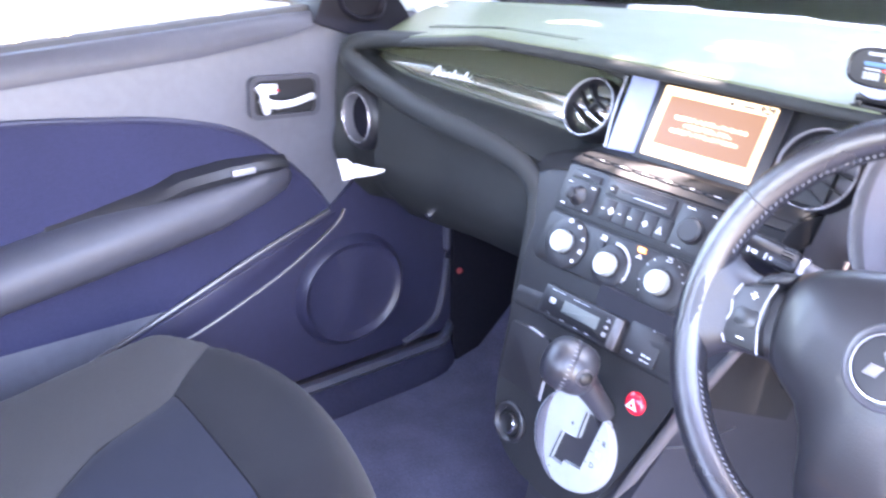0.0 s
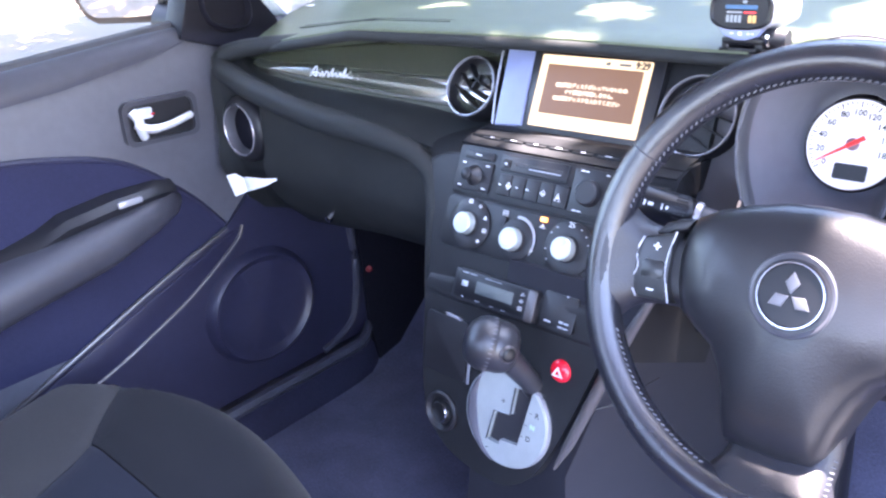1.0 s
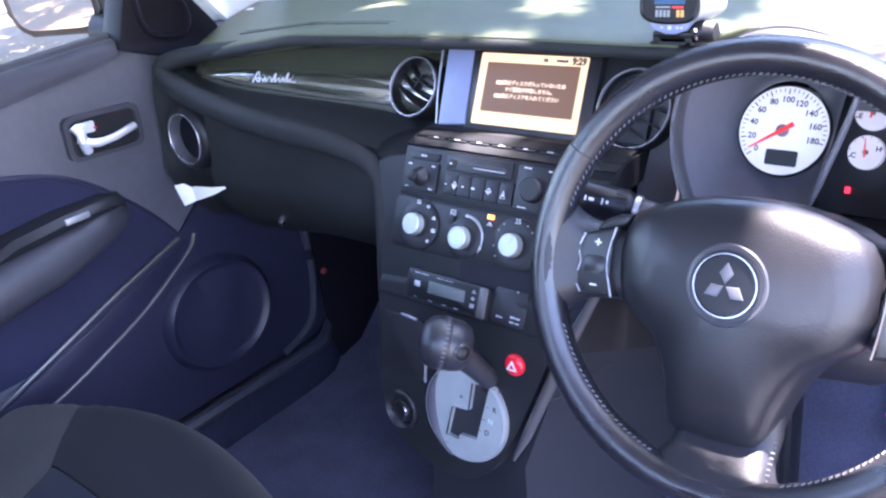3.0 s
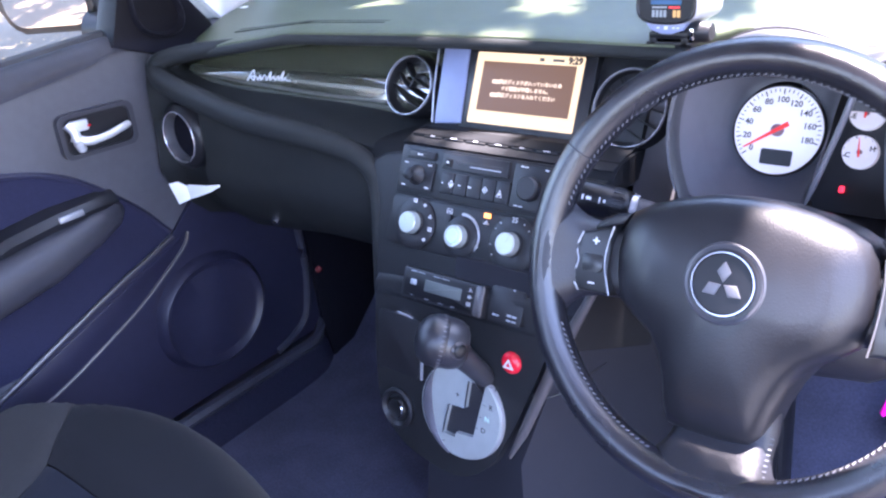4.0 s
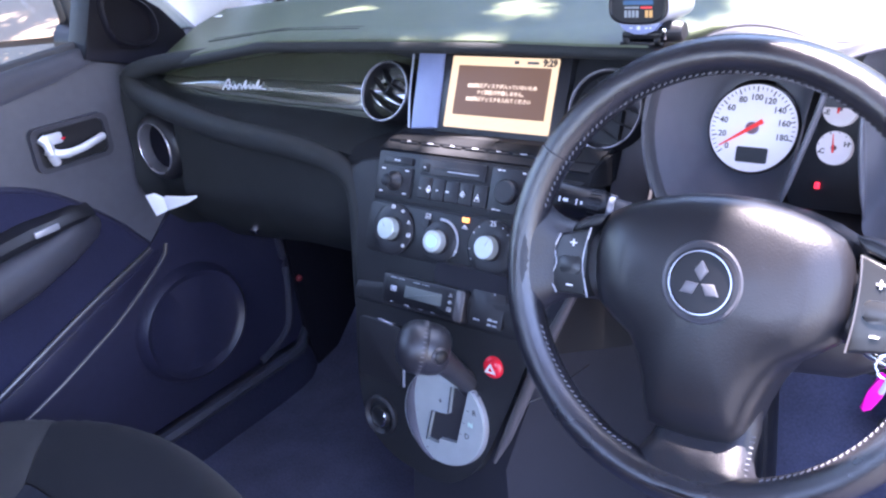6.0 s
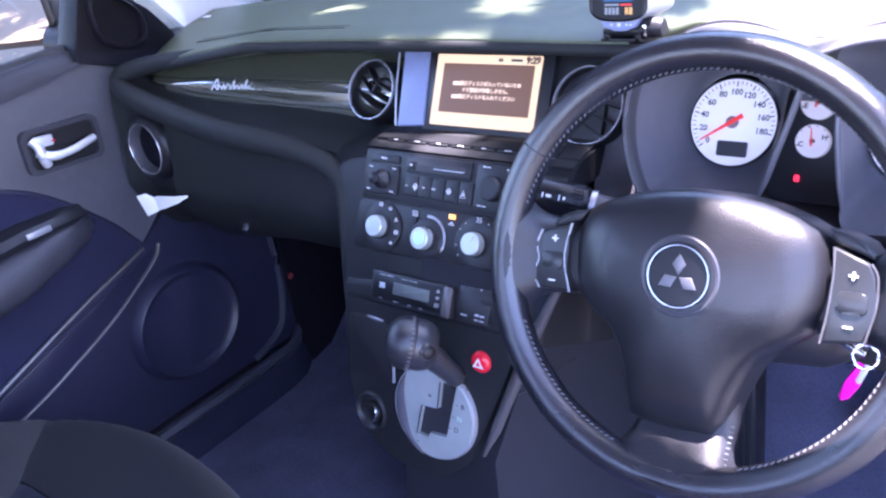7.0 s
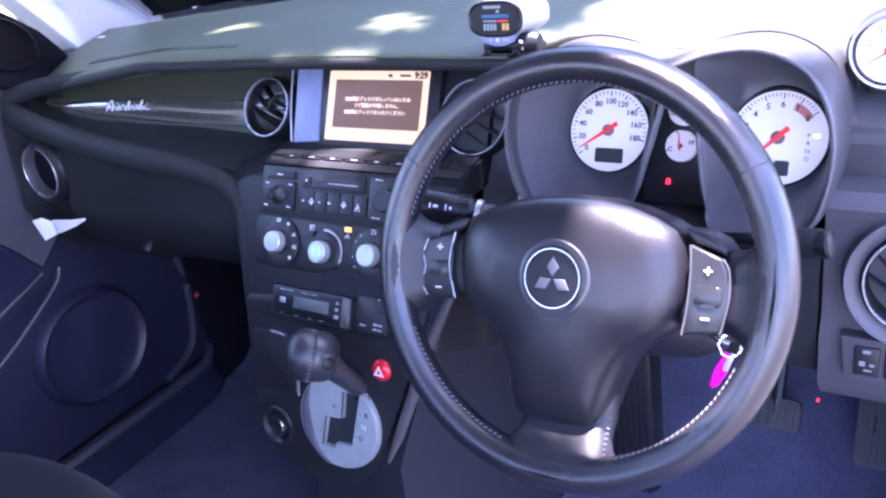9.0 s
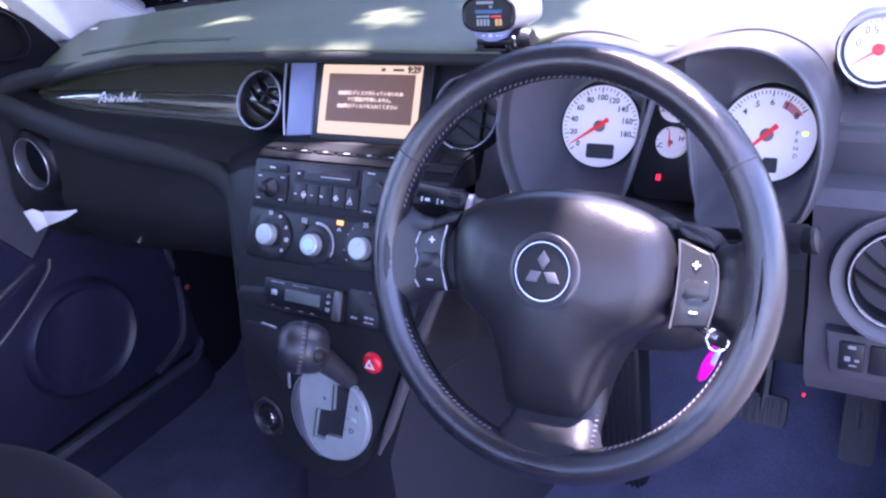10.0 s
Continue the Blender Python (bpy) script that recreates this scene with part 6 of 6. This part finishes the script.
for y, z, w in ((0.030, -0.108, 0.010), (0.0, -0.100, 0.026), (-0.08, -0.097, 0.034), (-0.16, -0.104, 0.034), (-0.195, -0.118, 0.026), (-0.29, -0.137, 0.014), (-0.36, -0.147, 0.006)):
    rings.append([(-0.668, y, z + 0.014), (-0.668 + w, y, z + 0.008), (-0.668 + w + 0.008, y, z - 0.004), (-0.668 + w, y, z - 0.016), (-0.668, y, z - 0.016)])
loft(bm, rings)
swp = part("switch_housing", bm, M_BLACK, door)
bm = bmesh.new()
box(bm, (-0.626, -0.062, -0.098), (0.006, 0.040, 0.010), Matrix.Identity(4), 0.002)
part("window_switch", bm, M_SILVER, swp, "silver window switch")
bm = bmesh.new()
rings = []
for y in (-0.98, -0.7, -0.4, -0.1, 0.05, 0.11):
    top = fade(y, [(-1.0, 0.090), (-0.38, 0.098), (0.09, 0.124), (0.2, 0.12)])
    w = fade(y, [(-0.98, 1.0), (-0.1, 1.0), (0.05, 0.7), (0.11, 0.35)])
    rings.append([(-0.700, y, top + 0.002), (-0.694, y, top + 0.010), (-0.684, y, top + 0.008), (-0.676, y, top - 0.002 * w), (-0.6715, y, top - 0.016 * w), (-0.6695, y, top - 0.028 * w), (-0.6710, y, top - 0.034 * w), (-0.700, y, top - 0.034 * w)])
loft(bm, rings)
part("top_rail", bm, M_RAIL, door, "soft dark rail along the window edge")
# handle in its cup
bm = bmesh.new()
HM = DM @ Matrix.Translation((0.037, 0.004, 0)) @ Matrix.Rotation(radians(-3), 4, "Z")
prism(bm, rounded(0.128, 0.070, 0.014), -0.004, 0.010, HM, hole=rounded(0.112, 0.056, 0.012))
hd = part("handle_cup", bm, M_RAIL, door)
bm = bmesh.new()
prism(bm, rounded(0.113, 0.057, 0.012), -0.006, 0.0045, HM)
part("cup_back", bm, M_BLACK, hd)
bm = bmesh.new()
tube(bm, smooth_path([HM @ Vector(p) for p in ((-0.046, 0.0, 0.010), (-0.025, -0.010, 0.018), (0.005, -0.009, 0.020), (0.030, -0.004, 0.018), (0.050, -0.002, 0.010))], 4), [0.007] * 6 + [0.006] * 11, 10)
tube(bm, smooth_path([HM @ Vector(p) for p in ((-0.048, 0.020, 0.008), (-0.042, 0.008, 0.014), (-0.041, -0.008, 0.016), (-0.034, -0.022, 0.010))], 4), 0.0075, 10)
part("lever", bm, M_HANDLE, hd, "bright satin pull lever")
bm = bmesh.new()
box(bm, (-0.032, 0.015, 0.012), (0.030, 0.017, 0.010), HM, 0.003)
part("lock_tab", bm, M_HANDLE, hd)
bm = bmesh.new()
box(bm, (-0.018, 0.013, 0.0172), (0.006, 0.0025, 0.001), HM)
part("red_mark", bm, M_HAZARD, hd)
# speaker
SM = DM @ Matrix.Translation((0.146, -0.376, 0.010)) @ Matrix.Diagonal((1.06, 1.06, 1.15, 1))
bm = bmesh.new()
lathe(bm, [(0.112, -0.004), (0.106, 0.010), (0.098, 0.016), (0.092, 0.012), (0.085, 0.008), (0.03, 0.014), (0, 0.015)], SM @ Matrix.Diagonal((1, 0.95, 1, 1)), 56)
part("speaker_cover", bm, M_DOORLOW, door, "round dark speaker cover")
bm = bmesh.new()
pts = [DM @ Vector((a, b, 0.010)) for a, b in ((0.372, -0.30), (0.374, -0.39), (0.360, -0.465), (0.343, -0.499), (0.305, -0.520), (0.265, -0.531))]
tube(bm, smooth_path(pts, 4), 0.008, 8)
part("front_edge", bm, M_SILL, door)
# sail panel with tweeter
bm = bmesh.new()
prism(bm, [(0.100, 0.116), (0.120, 0.165), (0.150, 0.235), (0.205, 0.205), (0.255, 0.165), (0.290, 0.120), (0.300, 0.085), (0.20, 0.08)][::-1], -0.05, 0.004, DM, 0.006)
sail = part("sail_panel", bm, M_SAIL, door, "black triangular corner panel")
tri = [(0.150, 0.152), (0.160, 0.132), (0.188, 0.119), (0.220, 0.121), (0.232, 0.140), (0.226, 0.168), (0.200, 0.192), (0.165, 0.205), (0.150, 0.188)]
tri = [(q.x, q.y) for q in smooth_path([(a, b, 0) for a, b in tri + tri[:1]], 4)][:-1]
tc = (0.190, 0.158)
bm = bmesh.new()
loft(bm, [[DM @ Vector((tc[0] + (a - tc[0]) * f, tc[1] + (b - tc[1]) * f, h)) for a, b in tri] for f, h in ((1.14, 0.002), (1.10, 0.012), (1.02, 0.015), (0.95, 0.010), (0.90, 0.004), (0.60, 0.003), (0.2, 0.003))])
part("tweeter", bm, M_SAIL, sail, "rounded triangular tweeter cover")
# door glass and its rubber
bm = bmesh.new()
loft(bm, [[(-0.715, y, 0.11), (-0.62, y2, 0.54), (-0.624, y2, 0.54), (-0.719, y, 0.11)] for y, y2 in ((-0.85, -0.80), (0.40, 0.02))])
g = part("side_window", bm, M_GLASS, door)
g.visible_shadow = False
bm = bmesh.new()
tube(bm, [(-0.708, -0.9, 0.100), (-0.708, -0.38, 0.108), (-0.708, 0.09, 0.132), (-0.708, 0.25, 0.130)], 0.010, 8)
part("window_rubber", bm, M_RUBBER, door)

# outside mirror
mir = thing("door_mirror", (-0.86, 0.14, 0.10), "dark door mirror outside the window", "mirror")
mmx = Matrix.Translation((-0.905, 0.135, 0.195)) @ Matrix.Rotation(radians(22), 4, "Z") @ plane_m(0, 0, 0, -0.06)
bm = bmesh.new()
prism(bm, rounded(0.20, 0.135, 0.04), -0.07, 0.010, mmx, 0.008)
part("housing", bm, M_BLACK, mir)
bm = bmesh.new()
prism(bm, rounded(0.175, 0.112, 0.034), 0.008, 0.0112, mmx)
part("glass", bm, M_MIRROR, mir, "mirror glass")
bm = bmesh.new()
tube(bm, [(-0.83, 0.16, 0.13), (-0.76, 0.20, 0.12)], 0.03, 10)
part("arm", bm, M_BLACK, mir)

# sill and side of the footwell
bm = bmesh.new()
loft(bm, [[(-0.76, y, -0.552), (-0.660, y, -0.550), (-0.652, y, -0.538), (-0.642, y, -0.532), (-0.633, y, -0.535), (-0.629, y, -0.546), (-0.640, y, -0.560), (-0.76, y, -0.560)] for y in (-1.0, -0.3, 0.10, 0.34)] + [[(-0.76, y, -0.552), (-0.660 - d, y, -0.550), (-0.652 - d, y, -0.538 + h), (-0.642 - d, y, -0.532 + h), (-0.633 - d, y, -0.535 + h), (-0.629 - d, y, -0.546 + h), (-0.640 - d, y, -0.560), (-0.76, y, -0.560)] for y, d, h in ((0.362, 0.006, 0.006), (0.384, 0.018, 0.020))])
solo("door_sill", bm, M_SILL, "dark plastic door sill trim", "sill", kind="structure")
# sill's inner side, its shade put in as a dark colour
bm = bmesh.new()
loft(bm, [[(-0.76, y, -0.5605), (-0.641 - d, y, -0.5605), (-0.630 - d, y, -0.572), (-0.622 - d, y, -0.62), (-0.76, y, -0.62)] for y, d in ((-1.0, 0), (-0.3, 0), (0.10, 0), (0.26, 0.001), (0.32, 0.005), (0.36, 0.013), (0.386, 0.024), (0.40, 0.034))])
solo("sill_side", bm, M_SILLSHADE, "inner side of the sill, painted dark navy for the shaded gap", "sill", kind="structure")
bm = bmesh.new()
loft(bm, [[(x, y, z) for y, z in ((0.40, -0.62), (0.385, -0.52), (0.385, -0.30), (0.38, -0.22), (0.74, -0.22), (0.74, -0.62))] for x in (-0.755, -0.668, -0.652)])
solo("kick_panel", bm, M_KICK, "footwell side panel, its deep shade put into the colour", "trim", kind="structure")
bm = bmesh.new()
loft(bm, [[(x, y, z) for y, z in ((0.24, -0.62), (0.24, -0.10), (0.74, -0.10), (0.74, -0.62))] for x in (0.665, 0.72)])
solo("kick_panel", bm, M_DOORLOW, "dark side panel of the driver's footwell", "trim", kind="structure")

# paper tag below the outer vent
tag = bmesh.new()
tag_rows = [((-0.579, 0.086, -0.094), (-0.575, 0.088, -0.117)), ((-0.562, 0.072, -0.085), (-0.557, 0.078, -0.121)), ((-0.546, 0.077, -0.081), (-0.540, 0.081, -0.114)), ((-0.538, 0.087, -0.091), (-0.531, 0.085, -0.110)),
            ((-0.520, 0.080, -0.083), (-0.512, 0.083, -0.104)), ((-0.490, 0.090, -0.084), (-0.486, 0.092, -0.095)), ((-0.464, 0.096, -0.081), (-0.463, 0.096, -0.084))]
loft(tag, [[a, b, (b[0] + 0.001, b[1] + 0.0015, b[2]), (a[0] + 0.001, a[1] + 0.0015, a[2])] for a, b in tag_rows])
solo("paper_tag", tag, M_PAPER, "crumpled white paper tag hanging below the outer vent", "paper tag")

# ---- passenger seat ----
seat = thing("passenger_seat", (-0.33, -0.45, -0.60), "cloth passenger seat in greys with raised bolsters", "car seat")


def seat_z(x, y):
    front = -0.125 - 0.05 * ((x + 0.28) / 0.2) ** 2
    z = -0.286 - 0.16 * max(0, -0.27 - y) - 0.07 * max(0, (y - (front - 0.06)) / 0.06) ** 2
    return z - 0.06 * max(0, (-0.525 - x) / 0.065) ** 2 - 0.06 * max(0, (x + 0.13) / 0.09) ** 2 + 0.006 * math.cos((x + 0.30) * 9)


EDGE_X = [(-0.75, -0.25), (-0.485, -0.268), (-0.41, -0.325), (-0.31, -0.352), (-0.18, -0.492), (-0.12, -0.55)]


def seat_patch(ys, left, right, lift, n, low):
    """A padded piece of the cushion between two seams that follow the rows."""
    b = bmesh.new()
    rings = []
    for y in ys:
        a, c = left(y), right(y)
        row = []
        for k in range(n + 1):
            u = k / n
            x = a + (c - a) * u
            puff = lift * min(1, min(u, 1 - u) * 9) ** 0.5
            row.append((x, y, seat_z(x, y) + puff))
        rings.append(row + [(c, y, low), (a, y, low)])
    loft(b, rings)
    return b


def rows_between(a, b, n):
    return [a + (b - a) * k / (n - 1) for k in range(n)]


bm = seat_patch(rows_between(-0.130, -0.300, 16), lambda y: fade(y, EDGE_X) + 0.001, lambda y: -0.045, 0.004, 20, -0.47)
part("cushion_front", bm, M_SEATDARK, seat, "charcoal cloth cushion front")
bm = seat_patch(rows_between(-0.165, -0.75, 60), lambda y: -0.590, lambda y: fade(y, EDGE_X) - 0.001, 0.004, 16, -0.47)
part("side_bolster", bm, M_SEATLIGHT, seat, "lighter grey side bolster")
bm = seat_patch(rows_between(-0.302, -0.75, 14), lambda y: -0.098, lambda y: -0.045, 0.004, 8, -0.47)
part("side_bolster", bm, M_SEATDARK, seat)
bm = seat_patch(rows_between(-0.303, -0.75, 16), lambda y: fade(y, EDGE_X) + 0.001, lambda y: -0.100, 0.007, 16, -0.40)
part("centre_insert", bm, M_SEATBLUE, seat, "slate cloth centre insert")
bm = bmesh.new()
rings = []
for z, y, t in ((-0.36, -0.72, 0.10), (-0.1, -0.80, 0.10), (0.15, -0.88, 0.09), (0.30, -0.92, 0.06)):
    w = 0.25 if z < 0.2 else 0.19
    rings.append([(-0.33 - w, y, z), (-0.33 - w * 0.8, y + t * 0.5, z), (-0.33, y + t * 0.4, z), (-0.33 + w * 0.8, y + t * 0.5, z), (-0.33 + w, y, z), (-0.33 + w * 0.8, y - t * 0.5, z), (-0.33 - w * 0.8, y - t * 0.5, z)])
loft(bm, rings)
part("backrest", bm, M_SEATDARK, seat)
bm = bmesh.new()
box(bm, (-0.33, -0.45, -0.54), (0.42, 0.5, 0.15), None, 0.02)
part("base", bm, M_BLACK, seat)

# ---- trees and leaves outside ----
M_BARK = mat("bark", (0.13, 0.10, 0.075), 0.95, vary=0.4, scale=25, blotch=4, bump=1.0, bump_scale=60)
M_LEAF = mat("tree_leaves", (0.075, 0.12, 0.03), 0.55, vary=0.45, scale=3, blotch=0.8)
M_DRYLEAF = mat("fallen_leaves", (0.40, 0.24, 0.09), 0.8, vary=0.45, scale=9, blotch=2)


# gaps cut in the crowns to aim the sun: place in the car, gap width
SUN_GAPS = [((0.455, 0.000, 0.034), 0.024), ((0.412, 0.006, 0.045), 0.014), ((0.500, -0.052, -0.118), 0.024),
            ((-0.110, 0.178, 0.012), 0.012), ((-0.062, 0.184, 0.012), 0.008), ((0.000, 0.182, 0.012), 0.012), ((0.214, 0.210, -0.010), 0.026), ((0.046, 0.178, 0.012), 0.006), ((0.46, 0.25, 0.145), 0.075), ((0.30, 0.26, 0.145), 0.055),
            ((-0.02, 0.360, 0.138), 0.038), ((0.10, 0.480, 0.137), 0.035), ((-0.32, 0.360, 0.137), 0.018), ((0.05, 0.60, 0.13), 0.06),
            ((0.40, 0.43, 0.137), 0.14), ((0.56, 0.45, 0.13), 0.13), ((0.50, 0.34, 0.137), 0.07), ((0.33, 0.34, 0.140), 0.06), ((0.27, 0.50, 0.137), 0.06)]


def leaf_cloud(name, centre, size, count, leaf, parent, seed, material=None, gaps=()):
    """Many small leaves in clumps, with gaps between them."""
    rng = np.random.default_rng(seed)
    clumps = rng.normal(0, 0.42, (max(6, count // 55), 3)) * np.array(size)
    c = clumps[rng.integers(0, len(clumps), count)] + rng.normal(0, 0.10, (count, 3)) * np.array(size)
    a, b = rng.normal(0, 1, (count, 3)), rng.normal(0, 1, (count, 3))
    a /= np.linalg.norm(a, axis=1)[:, None]
    b -= a * (a * b).sum(1)[:, None]
    b /= np.linalg.norm(b, axis=1)[:, None]
    s = (leaf * rng.uniform(0.6, 1.4, count))[:, None]
    d = np.array(SUN_DIR)
    keep = np.ones(count, bool)
    # leaves out every leaf that would shade a chosen sun spot
    for spot, width in gaps:
        to = c + np.array(centre) - np.array(spot)
        keep &= np.linalg.norm(to - np.outer(to @ d, d), axis=1) > width + 0.55 * s[:, 0]
    a, b, c, s = a[keep], b[keep], c[keep], s[keep]
    count = len(c)
    base = BASE[parent.name]
    p = c + np.array(centre) - np.array(base)
    v = np.stack([p - a * s, p + b * s * 0.45, p + a * s, p - b * s * 0.45], 1).reshape(-1, 3)
    me = bpy.data.meshes.new(name)
    me.from_pydata(v.tolist(), [], np.arange(4 * count).reshape(-1, 4).tolist())
    me.materials.append(material or M_LEAF)
    ob = new(name, me)
    ob.parent = parent
    BASE[ob.name] = base
    ob["kind"] = "stuff"
    return ob


def tree(at, height, spread, count, seed, leaf=0.07, lean=(0, 0), crown_at=None, gaps=()):
    t = thing("tree", at, "leafy green tree with a brown trunk, added to shape the light", "tree", group="trees round the car")
    rng = random.Random(seed)
    top = Vector(crown_at) if crown_at else Vector(at) + Vector((lean[0], lean[1], height * 0.7))
    b = bmesh.new()
    p = smooth_path([at, Vector(at).lerp(top, 0.4) + Vector((0.1, -0.1, 0)), Vector(at).lerp(top, 0.75), top], 4)
    tube(b, p, [0.16 - 0.12 * i / (len(p) - 1) for i in range(len(p))], 10)
    tr = part("trunk", b, M_BARK, t)
    for k in range(6):
        b = bmesh.new()
        s = Vector(at).lerp(top, 0.45 + 0.09 * k)
        e = s + Vector((rng.uniform(-1, 1) * spread * 0.7, rng.uniform(-1, 1) * spread * 0.7, rng.uniform(0.2, 0.8) * spread * 0.6))
        tube(b, smooth_path([s, s.lerp(e, 0.5) + Vector((0, 0, 0.15)), e], 3), [0.05 - 0.006 * i for i in range(7)], 8)
        part("limb", b, M_BARK, tr)
    leaf_cloud("crown", top, (spread, spread, spread * 0.7), count, leaf, t, seed, gaps=gaps)
    return t


# unseen trees, crowns set between the sun and the car to shape the dapples
tree((1.6, 4.2, -1.0), 5.5, 1.25, 6000, 38, 0.075, crown_at=tuple(SUN_DIR * 4.6 + Vector((0.10, 0.25, 0.0))), gaps=SUN_GAPS)
tree((4.0, -1.8, -1.0), 5.5, 1.0, 4200, 30, 0.08, crown_at=tuple(SUN_DIR * 4.2 + Vector((-0.50, 0.05, 0.0))), gaps=SUN_GAPS)
# further added trees that shade the ground outside and green the reflections
tree((-2.0, -7.6, -1.0), 6.5, 1.9, 3200, 23, 0.16, crown_at=(-3.1, -6.0, 5.6))
tree((-3.4, 2.2, -1.0), 6.5, 2.1, 3200, 29, 0.16, crown_at=(-2.9, 1.0, 5.2))
tree((-6.0, 8.0, -1.0), 6.5, 3.4, 3000, 13, 0.22, crown_at=(-8.4, 4.1, 4.2))
tree((-8.5, 6.5, -1.0), 6.5, 3.0, 2200, 14, 0.22)
tree((-4.5, 5.0, -1.0), 6.0, 1.8, 3000, 8, 0.10)
tree((2.2, 8.5, -1.0), 6.5, 2.2, 3500, 9, 0.10)
tree((-7.5, -1.0, -1.0), 6.0, 2.0, 1600, 10, 0.11)
tree((-2.0, 11.0, -1.0), 7.5, 2.6, 3500, 11, 0.12)
# fallen leaves
holder = thing("fallen_leaves", (-3, 0, -0.998), "scattered dry brown leaves on the ground", "leaves", kind="stuff")
rng = np.random.default_rng(3)
n = 2600
c = np.stack([rng.uniform(-9, -0.9, n), rng.uniform(-3, 7, n), np.full(n, 0.006) + rng.uniform(0, 0.02, n)], 1) - np.array((-3, 0, 0))
ang, s = rng.uniform(0, 6.28, n), rng.uniform(0.02, 0.05, n)
a = np.stack([np.cos(ang), np.sin(ang), rng.uniform(-0.3, 0.3, n)], 1) * s[:, None]
b = np.stack([-np.sin(ang), np.cos(ang), rng.uniform(-0.3, 0.3, n)], 1) * s[:, None] * 0.5
v = np.stack([c - a, c + b, c + a, c - b], 1).reshape(-1, 3)
me = bpy.data.meshes.new("leaf_scatter")
me.from_pydata(v.tolist(), [], np.arange(4 * n).reshape(-1, 4).tolist())
me.materials.append(M_DRYLEAF)
ob = new("leaf_scatter", me)
ob.parent = holder
ob["kind"] = "stuff"
